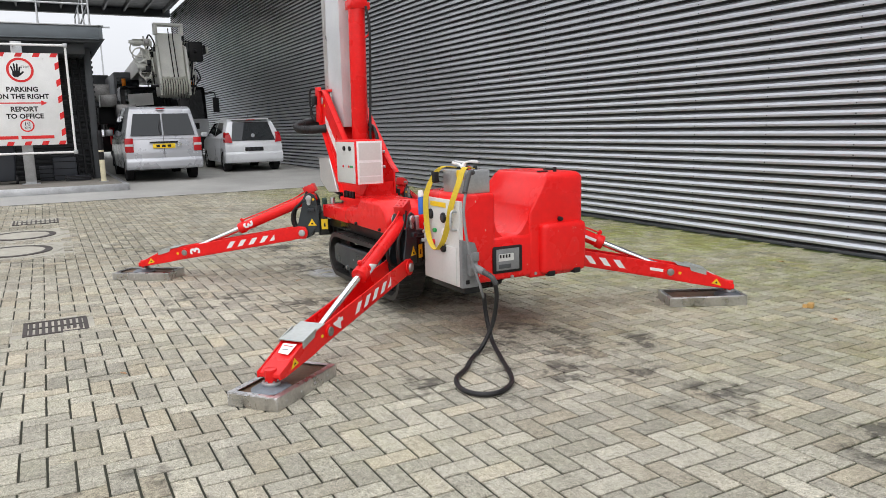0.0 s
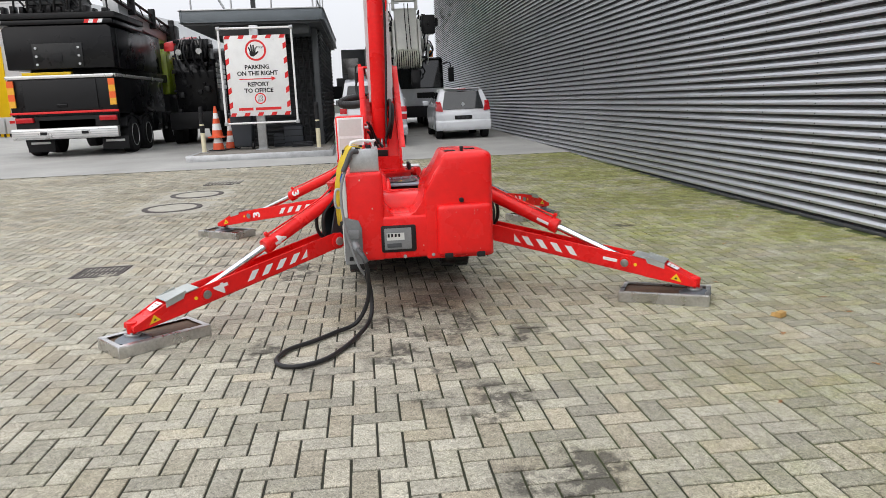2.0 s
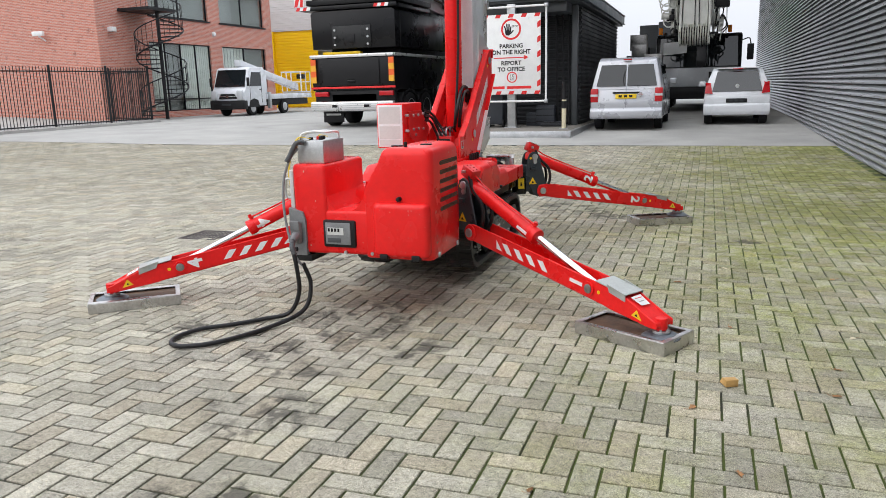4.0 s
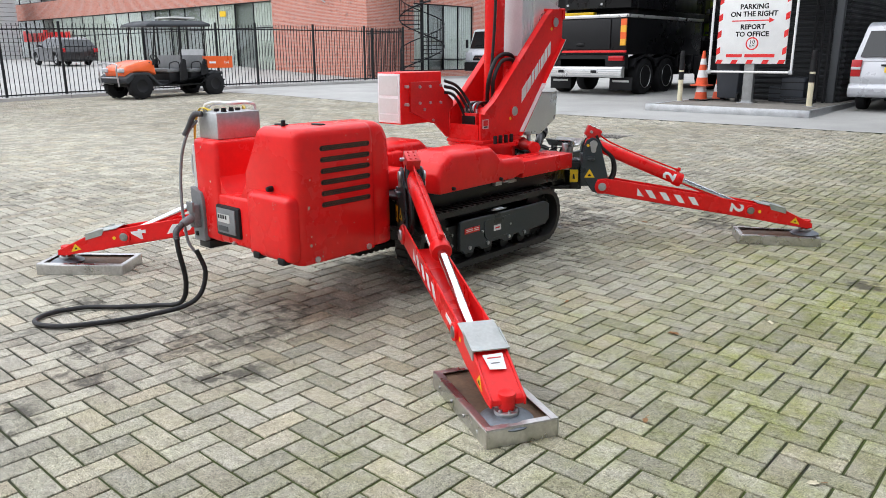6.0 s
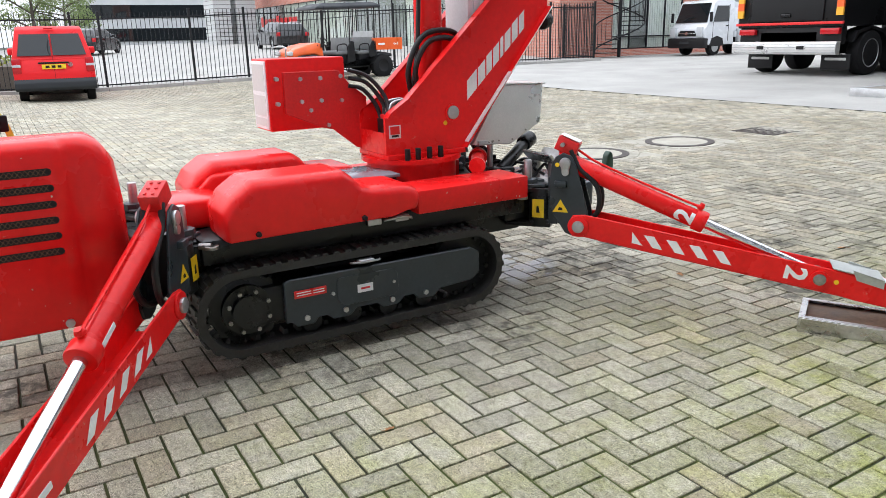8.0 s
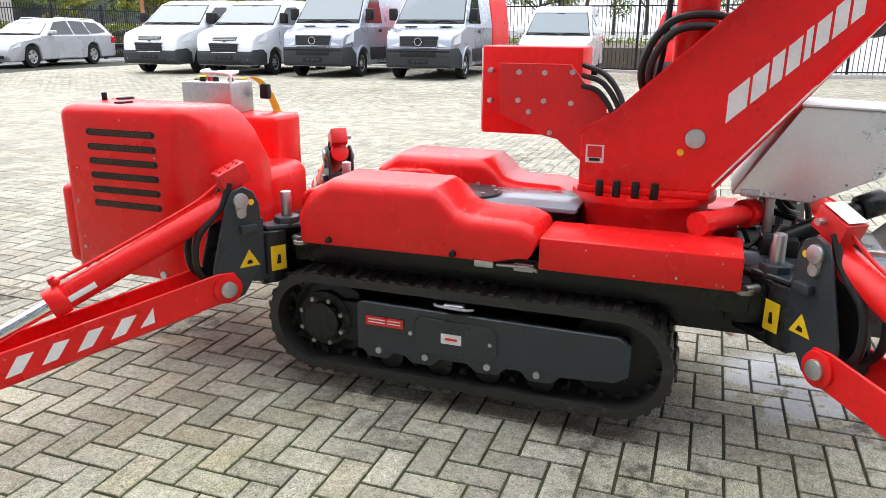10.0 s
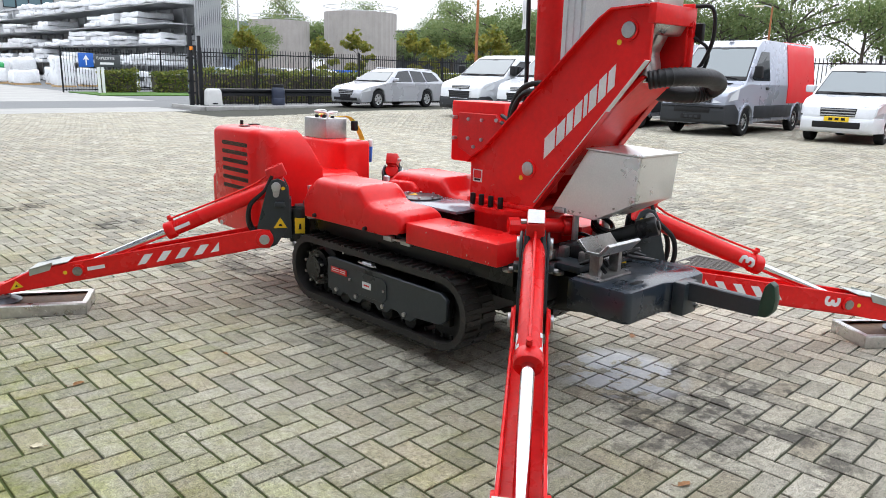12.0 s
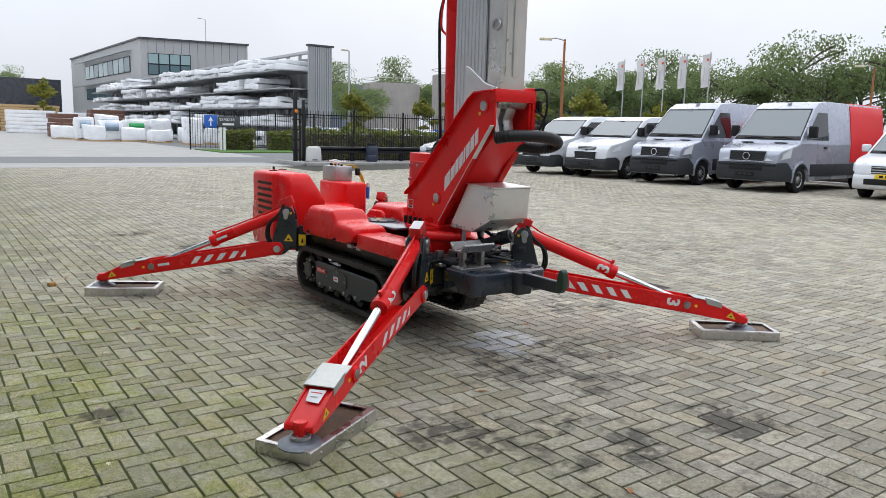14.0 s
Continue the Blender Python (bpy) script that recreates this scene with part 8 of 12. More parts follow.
M_COLLAR = pmat("old_mortar", (0.36, 0.34, 0.285), 0.88, 0, 0.2, 4, 90, 0.5, (0.14, 0.13, 0.11), 0.2, 5)
for hx0, hx1, hy0, hy1 in ((-0.13, 0.29, 5.82, 6.24), (-0.39, 0.23, 12.61, 13.29), (-0.82, 0.22, 9.58, 10.62), (-0.76, 0.28, 10.93, 11.97)):
    collar("cover_bed", hx0, hx1, hy0, hy1)
drain(0.08, 6.03, 0.21, 0.21, 0.0, 9)
drain(-0.08, 12.95, 0.31, 0.34, hz(0, 12.95), 9)
for x, y in ((-0.3, 10.1), (-0.24, 11.45)):
    z = hz(x, y)
    mh = thing("manhole_cover", "round iron-rimmed manhole cover with concrete infill", "manhole cover", (x, y, z), base=(x, y, z), group="manhole covers")
    part("rim", lathe([(0.33, -0.02), (0.41, -0.02), (0.41, 0.004), (0.33, 0.004)], (x, y, z), "z", 40), M_IRON, mh, "rusty iron rim")
    part("infill", lathe([(0.0, -0.02), (0.33, -0.02), (0.33, 0.002), (0.0, 0.002)], (x, y, z), "z", 40), M_COLLAR, mh, "concrete infill")
    bm = bmesh.new()
    for k in range(26):
        a = 2 * math.pi * k / 26
        c, s = math.cos(a), math.sin(a)
        q = [(0.43, -0.045), (0.43, 0.045), (0.52, 0.052), (0.52, -0.052)]
        prism([(x + u * c - v * s, y + u * s + v * c) for u, v in q], "z", z - 0.02, z + 0.002, 0.003, 1, bm)
    part("paver_ring", bm, M_COLLAR, mh, "ring of cut paving stones")
    mh.rotation_euler.x = SLOPE

# ---- mobile crane under the canopy ----
GZ = hz(0, 27)
cr = thing("mobile_crane", "pale grey mobile crane with its boom lowered over the cab", "crane", (4.13, 32.67, GZ), base=(4.4, 31, GZ))
part("carrier_body", box(3.12, 5.72, 28.1, 38, GZ + 0.55, GZ + 1.35, 0.05), M_DARK, cr)
bm = prism([(27.9, GZ + 0.5), (27.85, GZ + 1.6), (28.05, GZ + 2.72), (28.3, GZ + 2.8), (30.0, GZ + 2.8), (30.0, GZ + 0.5)], "x", 3.05, 6.05, 0.06, 2)
part("cab", bm, M_TRUCK, cr, "black carrier cab")
part("cab_windscreen", plate([(3.17, 27.82, GZ + 1.62), (5.93, 27.82, GZ + 1.62), (5.89, 27.99, GZ + 2.66), (3.21, 27.99, GZ + 2.66)], 0.02), M_GLASS_CAR, cr, "dark split windscreen")
part("front_panel", box(3.05, 6.05, 27.76, 27.85, GZ + 0.9, GZ + 1.58, 0.03), M_CARWHITE, cr, "white front panel")
part("paper_sheet", plate([(3.3, 27.80, GZ + 2.05), (4.15, 27.80, GZ + 2.12), (4.15, 27.94, GZ + 2.55), (3.3, 27.94, GZ + 2.5)], 0.006), M_WHITE, cr, "white sheet behind the windscreen")
part("bumper", box(3.02, 6.08, 27.62, 27.9, GZ + 0.45, GZ + 0.9, 0.04), M_BLACK, cr)
part("name_bar", box(4.95, 5.7, 27.735, 27.76, GZ + 1.2, GZ + 1.42), M_BLACK, cr, "plain dark bar in place of a name")
for x in (3.2, 5.55):
    part("wheel", cyl((x, 28.8, GZ + 0.55), (x + 0.3, 28.8, GZ + 0.55), 0.55, seg=24, bevel=0.04), M_TYRE, cr)
    for yy in (30.6, 32.4, 34.5, 36.3):
        part("wheel", cyl((x, yy, GZ + 0.55), (x + 0.3, yy, GZ + 0.55), 0.55, seg=24, bevel=0.04), M_TYRE, cr)
for x in (3.2, 5.6):
    part("beacon", cyl((x, 27.95, GZ + 2.8), (x, 27.95, GZ + 3.05), 0.07, seg=14), M_AMBER, cr, "amber beacon")
part("mirror", box(6.2, 6.42, 27.4, 27.52, GZ + 1.8, GZ + 2.35, 0.02), M_BLACK, cr)
part("mirror_arm", tube([(6.0, 28.0, GZ + 2.5), (6.25, 27.5, GZ + 2.55), (6.31, 27.46, GZ + 2.35)], 0.02, 6, 4), M_BLACK, cr)
part("mirror", box(2.65, 2.87, 27.4, 27.52, GZ + 1.8, GZ + 2.35, 0.02), M_BLACK, cr)
bm = prism([(25.3, GZ + 3.05), (25.3, GZ + 3.75), (33.5, GZ + 4.1), (33.5, GZ + 3.15)], "x", 4.05, 4.85, 0.05, 2)
part("boom", bm, M_CRANEGREY, cr, "pale grey telescopic boom")
bm = prism([(24.62, GZ + 2.45), (24.7, GZ + 2.95), (25.0, GZ + 4.1), (25.1, GZ + 4.35), (25.5, GZ + 4.35), (25.6, GZ + 3.0), (25.3, GZ + 2.4)], "x", 4.06, 4.84, 0.03, 2)
part("boom_head", bm, M_CRANEGREY, cr, "grey boom head with sheaves")
for x0, x1 in ((3.96, 4.04), (4.86, 4.94)):
    part("cheek_plate", prism([(24.5, GZ + 2.3), (24.5, GZ + 2.75), (24.85, GZ + 3.9), (25.3, GZ + 4.0), (25.6, GZ + 3.1), (25.4, GZ + 2.3)], "x", x0, x1, 0.01, 1), M_CRANEGREY, cr, "grey cheek plate")
for x0, x1, z0, z1 in ((3.98, 4.08, 4.3, 4.62), (4.80, 4.90, 4.3, 4.62), (3.98, 4.90, 4.58, 4.66)):
    part("head_bracket", box(x0, x1, 24.95, 25.35, GZ + z0, GZ + z1, 0.015), M_CRANEGREY, cr)
part("rope_drum", cyl((3.98, 24.75, GZ + 2.58), (4.92, 24.75, GZ + 2.58), 0.27, seg=24), M_BLACK, cr, "dark drum between the rope falls")
for k in range(12):
    part("sheave", lathe([(0.0, -0.022), (0.36, -0.022), (0.31, 0.0), (0.36, 0.022), (0.0, 0.022)], (4.02 + 0.078 * k, 24.75, GZ + 2.58), "x", 26), M_CRANEGREY, cr, "grey rope sheave")
part("sheave_pin", cyl((3.72, 24.75, GZ + 2.62), (5.16, 24.75, GZ + 2.62), 0.035, seg=12), M_BLACK, cr)
part("hook_block", prism([(24.55, GZ + 1.55), (24.5, GZ + 1.75), (24.6, GZ + 2.2), (24.9, GZ + 2.2), (24.95, GZ + 1.7)], "x", 4.55, 4.85, 0.03, 2), M_BLACK, cr, "black hook block")
for k in range(4):
    part("rope", tube([(4.5 + 0.1 * k, 24.5, GZ + 2.4), (4.56 + 0.07 * k, 24.6, GZ + 2.1)], 0.012, 6, 1, curved=False), M_BLACK, cr)
for x in (4.42, 4.55):
    part("rope", tube([(x, 25.0, GZ + 4.5), (x, 24.94, GZ + 4.1), (x + 0.03, 24.6, GZ + 2.9)], 0.016, 6, 2, curved=False), M_BLACK, cr)
part("side_jib_pin", cyl((3.2, 25.2, GZ + 4.05), (3.9, 25.2, GZ + 4.0), 0.05, 0.09, 14), M_CRANEGREY, cr, "grey pin housing at the boom head")
for k in range(5):
    part("pipe_loop", lathe([(0.15 + 0.02 * k, -0.02), (0.19 + 0.02 * k, -0.02), (0.19 + 0.02 * k, 0.02), (0.15 + 0.02 * k, 0.02)], (3.62 - 0.03 * k, 25.0 + 0.12 * k, GZ + 3.05 + 0.2 * k), "y", 22), M_CRANEGREY, cr, "grey hydraulic pipe loop")
part("work_lamp_bank", box(5.05, 5.5, 25.0, 25.5, GZ + 3.45, GZ + 4.1, 0.04), M_BLACK, cr, "black lamp and valve bank")
part("boom_side", prism([(25.6, GZ + 3.3), (25.6, GZ + 3.85), (33.4, GZ + 3.5), (33.4, GZ + 2.9)], "x", 3.6, 4.04, 0.03, 2), M_CRANEGREY, cr, "pale grey folded jib beside the boom")
rc = random.Random(11)
for k in range(16):
    x = rc.choice((3.55, 3.7, 3.8, 5.05, 5.15, 5.25)) + rc.uniform(-0.08, 0.08)
    zz = GZ + rc.uniform(2.9, 4.3)
    yy = rc.uniform(25.0, 27.0)
    if k % 3 == 0:
        part("winch_drum", cyl((x - 0.13, yy, zz), (x + 0.13, yy, zz), rc.uniform(0.08, 0.15), seg=16, bevel=0.02), M_CRANEGREY, cr)
    elif k % 3 == 1:
        part("bracket", box(x - 0.12, x + 0.12, yy - 0.15, yy + 0.15, zz - 0.14, zz + 0.14, 0.02), M_CRANEGREY, cr)
    else:
        part("hose", tube([(x, yy, zz), (x + 0.1, yy - 0.15, zz + 0.2), (x + 0.25, yy - 0.1, zz - 0.1), (x + 0.1, yy, zz - 0.3)], 0.025, 8, 5), M_HOSE, cr)
for k in range(64):
    sx = rc.choice((-1, 1))
    x = 4.45 + sx * rc.uniform(0.45, 0.85)
    zz, yy = GZ + rc.uniform(2.8, 4.2), rc.uniform(24.9, 26.2)
    w = rc.uniform(0.03, 0.09)
    if k % 4 == 0:
        part("valve", box(x - w, x + w, yy - w, yy + w, zz - w, zz + w * 1.4, 0.01), rc.choice((M_CRANEGREY, M_BLACK, M_STEEL)), cr)
    elif k % 4 == 1:
        part("hydraulic_ram", cyl((x, yy, zz - 0.35), (x + rc.uniform(-0.1, 0.1), yy + 0.2, zz + 0.3), w * 0.6, seg=12), rc.choice((M_CRANEGREY, M_STEEL)), cr)
    elif k % 4 == 2:
        part("pipe", tube([(x, yy, zz), (x + sx * 0.06, yy - 0.12, zz + 0.15), (x + sx * 0.03, yy - 0.1, zz - 0.2), (x, yy, zz - 0.45)], 0.022, 8, 4), rc.choice((M_HOSE, M_CRANEGREY)), cr)
    else:
        part("pulley", cyl((x - 0.05, yy - 0.2, zz), (x + 0.05, yy - 0.2, zz), w * 1.2, seg=16, bevel=0.008), rc.choice((M_CRANEGREY, M_BLACK)), cr)
for k in range(12):
    x, yy, zz = rc.uniform(1.6, 3.1), rc.uniform(26.5, 31), GZ + rc.uniform(0.6, 2.6)
    part("side_locker", box(x - rc.uniform(0.15, 0.4), x + 0.3, yy - 0.3, yy + 0.3, zz - rc.uniform(0.15, 0.4), zz + 0.25, 0.02), rc.choice((M_BLACK, M_DARK, M_BLACK, M_STEEL)), cr)
part("work_lamp", box(5.3, 5.62, 25.1, 25.5, GZ + 3.7, GZ + 4.0, 0.04), M_BLACK, cr)
part("lamp_glass", cyl((5.62, 25.3, GZ + 3.85), (5.72, 25.3, GZ + 3.85), 0.12, seg=16), M_PANEL, cr)
bm = box(3.0, 3.9, 29.5, 33.5, GZ + 1.6, GZ + 3.4, 0.06)
part("operator_cab", bm, M_DARK, cr)
part("operator_window", box(3.1, 3.8, 29.46, 29.5, GZ + 2.2, GZ + 3.2), M_GLASS_CAR, cr)
bm = box(1.9, 3.2, 34.0, 37.5, GZ + 1.3, GZ + 3.6, 0.05)
part("counterweight", bm, M_DARK, cr)
for yy in (29.0, 30.4, 32.0):
    part("outrigger_box", box(2.7, 3.15, yy, yy + 0.7, GZ + 0.7, GZ + 1.6, 0.03), M_BLACK if yy > 30 else M_CARRED, cr)

# ---- black crane truck with a lime green cab ----
TZ = hz(0, 22)
tk = thing("crane_truck", "black four-axle crane truck with a lime green cab", "truck", (-5.72, 25, TZ), base=(-5.5, 25, TZ))
part("body", box(-6.95, -4.1, 21.25, 26.3, 1.35, 2.36, 0.03), M_TRUCK, tk, "gloss black lower body")
part("top_rail", box(-6.98, -4.07, 21.2, 21.28, 2.36, 2.45, 0.008), M_ALU, tk, "aluminium top rail")
part("side_rail", box(-4.12, -4.06, 21.2, 26.3, 2.36, 2.45, 0.008), M_ALU, tk)
part("rear_panel", box(-6.55, -4.6, 21.2, 21.25, 1.5, 2.32, 0.02), M_BLACK, tk)
part("panel_latch", box(-5.7, -5.42, 21.17, 21.21, 1.58, 1.68, 0.03), M_TRUCK, tk)
part("red_line", box(-6.97, -4.08, 21.19, 21.24, 1.41, 1.47, 0.004), M_REDP, tk, "red reflective line")
for x in (-6.95, -4.28):
    for k in range(4):
        part("hazard_marker", box(x, x + 0.17, 21.19, 21.235, 1.6 + 0.18 * k, 1.78 + 0.18 * k), M_HAZARD_Y if k % 2 == 0 else M_ORANGE, tk, "yellow and orange hazard marker")
part("chassis", box(-6.3, -4.75, 21.3, 30, 0.7, 1.25, 0.02), M_BLACK, tk)
part("tail_frame", box(-6.9, -4.15, 21.3, 21.5, 0.95, 1.36, 0.02), M_BLACK, tk)
for x in (-6.85, -4.62):
    part("tail_lamp", box(x, x + 0.46, 21.18, 21.3, 1.18, 1.32, 0.015), M_REDLENS, tk, "red tail lamp")
part("rear_beam", prism([(21.1, 0.72), (21.06, 0.8), (21.06, 0.98), (21.1, 1.02), (21.25, 1.02), (21.25, 0.72)], "x", -6.95, -4.12, 0.01, 1), M_ALU, tk, "ribbed aluminium under-run beam")
for k in range(4):
    part("beam_groove", box(-6.94, -4.13, 21.05, 21.062, 0.76 + 0.062 * k, 0.772 + 0.062 * k), M_ZINC, tk)
for x in (-6.1, -5.0):
    part("reflector", box(x - 0.09, x + 0.09, 21.04, 21.06, 0.84, 0.92), M_BLACK, tk)
for x in (-6.75, -4.72):
    fl = part("mud_flap", box(x, x + 0.72, 21.5, 21.53, 0.36, 0.72, 0.004), M_BLACK, tk, "black mud flap")
    part("flap_word", box(x + 0.1, x + 0.62, 21.494, 21.5, 0.58, 0.64), M_PANEL, fl, "plain pale bar in place of a maker's word")
for yy in (22.35, 23.75, 27.0, 28.8):
    for x, f in ((-6.95, -1), (-4.35, 1)):
        t = part("wheel", cyl((x, yy, TZ + 0.52), (x + 0.32, yy, TZ + 0.52), 0.52, seg=26, bevel=0.05), M_TYRE, tk, "black truck tyre")
        xo = x + 0.32 if f > 0 else x
        part("rim", lathe([(0.0, -0.12 * f), (0.2, -0.12 * f), (0.3, -0.02 * f), (0.31, 0.01 * f), (0.33, 0.01 * f), (0.33, -0.1 * f)], (xo, yy, TZ + 0.52), "x", 26), M_ZINC, t, "grey steel rim")
    part("mud_guard", prism([(yy - 0.72, 1.0), (yy - 0.55, 1.25), (yy, 1.36), (yy + 0.55, 1.25), (yy + 0.72, 1.0), (yy + 0.66, 1.0), (yy + 0.5, 1.18), (yy, 1.3), (yy - 0.5, 1.18), (yy - 0.66, 1.0)], "x", -4.4, -4.05), M_BLACK, tk)
for yy, w in ((24.6, 1.0), (25.7, 0.6)):
    part("side_locker", box(-4.4, -4.08, yy, yy + w, 0.75, 1.35, 0.02), M_TRUCK, tk)
bm = prism([(-6.92, 2.62), (-6.95, 3.7), (-6.85, 3.78), (-4.2, 3.78), (-4.08, 3.7), (-4.08, 2.62)], "y", 21.35, 23.9, 0.03, 2)
part("counterweight", bm, M_TRUCK, tk, "gloss black counterweight")
part("side_panel", box(-4.09, -4.04, 21.7, 25.6, 2.62, 3.7, 0.015), M_TRUCK, tk, "black side panel")
rp = part("counterweight_plate", box(-6.2, -4.88, 21.31, 21.36, 2.64, 3.3, 0.012), M_BLACK_STEEL, tk, "bolted black plate")
part("counterweight_lug", box(-5.66, -5.42, 21.29, 21.315, 2.8, 3.05, 0.01), M_BLACK, rp)
for x in (-6.1, -4.98):
    for k in range(3):
        part("bolt", cyl((x, 21.315, 2.74 + 0.22 * k), (x, 21.285, 2.74 + 0.22 * k), 0.035, seg=10), M_ZINC, rp, "bright bolt")
part("deck_edge", box(-7.3, -4.0, 21.3, 24.2, 3.8, 3.92, 0.02), M_TRUCK, tk)
part("deck_edge", box(-7.1, -3.95, 21.4, 24.2, 3.96, 4.12, 0.02), M_BLACK, tk)
wbd = part("warning_board", box(-7.45, -7.1, 21.27, 21.3, 3.92, 4.24, 0.004), M_WHITE_STICK, tk, "red and white warning board")
for k in range(2):
    part("red_stripe", plate([(-7.44 + 0.2 * k, 21.264, 3.93), (-7.34 + 0.2 * k, 21.264, 3.93), (-7.22 + 0.1 * k, 21.264, 4.23), (-7.36 + 0.16 * k, 21.264, 4.23)], 0.004), M_REDP, wbd)
for x in (-7.4, -4.75):
    for k in range(4):
        part("warning_strip", plate([(x + 0.12 * k, 21.285, 3.81), (x + 0.12 * k + 0.12, 21.285, 3.81), (x + 0.12 * k + 0.16, 21.285, 3.91), (x + 0.12 * k + 0.04, 21.285, 3.91)], 0.01), M_REDP if k % 2 == 0 else M_WHITE_STICK, tk, "red and white warning strip")
part("winch_housing", prism([(21.6, 4.12), (21.7, 4.75), (23.2, 4.95), (23.5, 4.12)], "x", -6.35, -5.15, 0.05, 2), M_TRUCK, tk, "black winch housing")
part("winch_plate", box(-6.2, -5.3, 21.52, 21.64, 4.35, 4.62, 0.02), M_DARK, tk)
part("lamp_bar", tube([(-7.3, 21.35, 4.46), (-3.95, 21.35, 4.46)], 0.035, 8, 1, curved=False), M_BLACK, tk, "black lamp bar")
for x in (-7.25, -4.1):
    part("bar_lamp", cyl((x - 0.03, 21.3, 4.46), (x + 0.06, 21.3, 4.46), 0.06, seg=14), M_REDLENS, tk, "red lamp")
    part("lamp_stem", cyl((x, 21.35, 4.12), (x, 21.35, 4.85), 0.025, seg=8), M_BLACK, tk)
for k in range(12):
    x = -6.95 + 0.24 * k
    part("fitting", box(x, x + rc.uniform(0.06, 0.16), 21.5, 21.8, 4.12, 4.2 + rc.uniform(0, 0.22), 0.02), rc.choice((M_BLACK, M_TRUCK, M_BLACK_STEEL)), tk)
for k in range(6):
    part("hose", tube([(-6.6 + 0.35 * k, 21.5, 4.2), (-6.5 + 0.35 * k, 21.42, 4.55 + 0.06 * (k % 2)), (-6.3 + 0.35 * k, 21.5, 4.3)], 0.03, 8, 4), M_HOSE, tk)
bm = prism([(23.4, 4.15), (23.4, 4.75), (29.5, 4.3), (29.5, 3.8)], "x", -4.85, -4.4, 0.03, 2)
part("jib", bm, M_CLAD_LT, tk, "pale grey telescopic boom")
for p, q in (((-4.3, 22.5, 4.95), (-4.3, 29.6, 4.35)), ((-4.3, 22.5, 4.62), (-4.3, 29.4, 4.1)), ((-5.2, 22.5, 5.0), (-5.1, 29.6, 4.4))):
    part("jib_tube", tube([p, q], 0.045, 8, 1, curved=False), M_BLACK, tk, "black jib tube")
for k in range(6):
    part("jib_strut", tube([(-4.3, 23.0 + 1.1 * k, 4.91 - 0.093 * k), (-4.3, 23.5 + 1.1 * k, 4.54 - 0.083 * k)], 0.02, 6, 1, curved=False), M_BLACK, tk)
part("jib_head", box(-4.7, -4.1, 28.8, 29.6, 3.6, 4.5, 0.05), M_BLACK, tk)
for yy, zz in ((24.3, 4.9), (26.6, 4.7), (29.2, 4.6)):
    part("tube_clamp", box(-4.4, -4.2, yy, yy + 0.18, zz - 0.55, zz + 0.1, 0.02), M_BLACK, tk)
# dark filler block added so that the gap over the body stays dark
part("turntable", box(-6.6, -4.2, 22.0, 27.4, 2.36, 2.62, 0.02), M_BLACK, tk)
part("upper_frame", box(-6.5, -4.3, 23.9, 27.3, 2.62, 3.9, 0.05), M_TRUCK, tk, "black upper works")
part("yellow_bar", box(-6.6, -5.3, 21.4, 21.6, 2.46, 2.54, 0.01), M_YELLOW, tk)
part("cab_base", box(-6.75, -4.2, 27.5, 29.7, 1.0, 1.95, 0.04), M_BLACK, tk, "black lower cab")
bm = prism([(27.45, 1.95), (27.45, 3.4), (27.7, 3.55), (29.3, 3.5), (29.75, 2.6), (29.8, 1.95)], "x", -6.8, -4.15, 0.06, 2)
part("cab", bm, M_LIME, tk, "lime green cab")
part("cab_window", plate([(-4.14, 28.3, 2.35), (-4.14, 29.5, 2.35), (-4.14, 29.2, 3.25), (-4.14, 28.3, 3.25)], 0.02), M_GLASS_CAR, tk)
part("cab_mirror", box(-4.05, -3.75, 29.6, 29.75, 2.3, 3.0, 0.04), M_LIME, tk)
part("exhaust_pipe", cyl((-4.4, 26.8, 1.4), (-4.4, 26.8, 3.2), 0.13, seg=16), M_BLACK, tk)

# dark lorry with a folded loader crane behind the hut
lo = thing("loader_crane_lorry", "black lorry with a folded red loader crane", "truck", (-3.05, 27, TZ), base=(-2.9, 27, TZ))
part("chassis", box(-3.6, -2.0, 24.5, 33, 0.75, 1.3, 0.03), M_BLACK, lo)
for yy in (25.6, 27.0, 31.5):
    for x in (-3.7, -2.2):
        part("wheel", cyl((x, yy, TZ + 0.5), (x + 0.3, yy, TZ + 0.5), 0.5, seg=22, bevel=0.04), M_TYRE, lo)
part("equipment_body", prism([(25.1, 1.3), (25.0, 2.6), (25.3, 3.0), (26.9, 3.0), (26.9, 1.3)], "x", -3.45, -2.15, 0.04, 2), M_TRUCK, lo, "black equipment body")
for k in range(5):
    part("side_board", box(-2.16, -2.11, 25.3, 26.8, 2.05 + 0.17 * k, 2.19 + 0.17 * k, 0.01), M_ALU, lo, "aluminium side board")
for k in range(26):
    x, yy, zz = rc.uniform(-3.5, -2.15), rc.uniform(24.75, 25.2), rc.uniform(1.3, 3.6)
    w = rc.uniform(0.03, 0.09)
    part("fitting", box(x - w, x + w, yy, yy + 0.35, zz - w, zz + rc.uniform(0.5, 1.6) * w, 0.015), rc.choice((M_BLACK, M_TRUCK, M_BLACK_STEEL)), lo)
for x, zz in ((-3.2, 3.2), (-2.55, 3.22)):
    part("round_lamp", lathe([(0.0, -0.03), (0.08, -0.03), (0.1, 0.0), (0.08, 0.05), (0.0, 0.05)], (x, 24.8, zz), "y", 20), M_PANEL, lo, "round work lamp")
part("column", prism([(25.2, 3.0), (25.3, 3.65), (26.2, 3.7), (26.4, 3.0)], "x", -3.3, -2.35, 0.05, 2), M_TRUCK, lo, "black crane column")
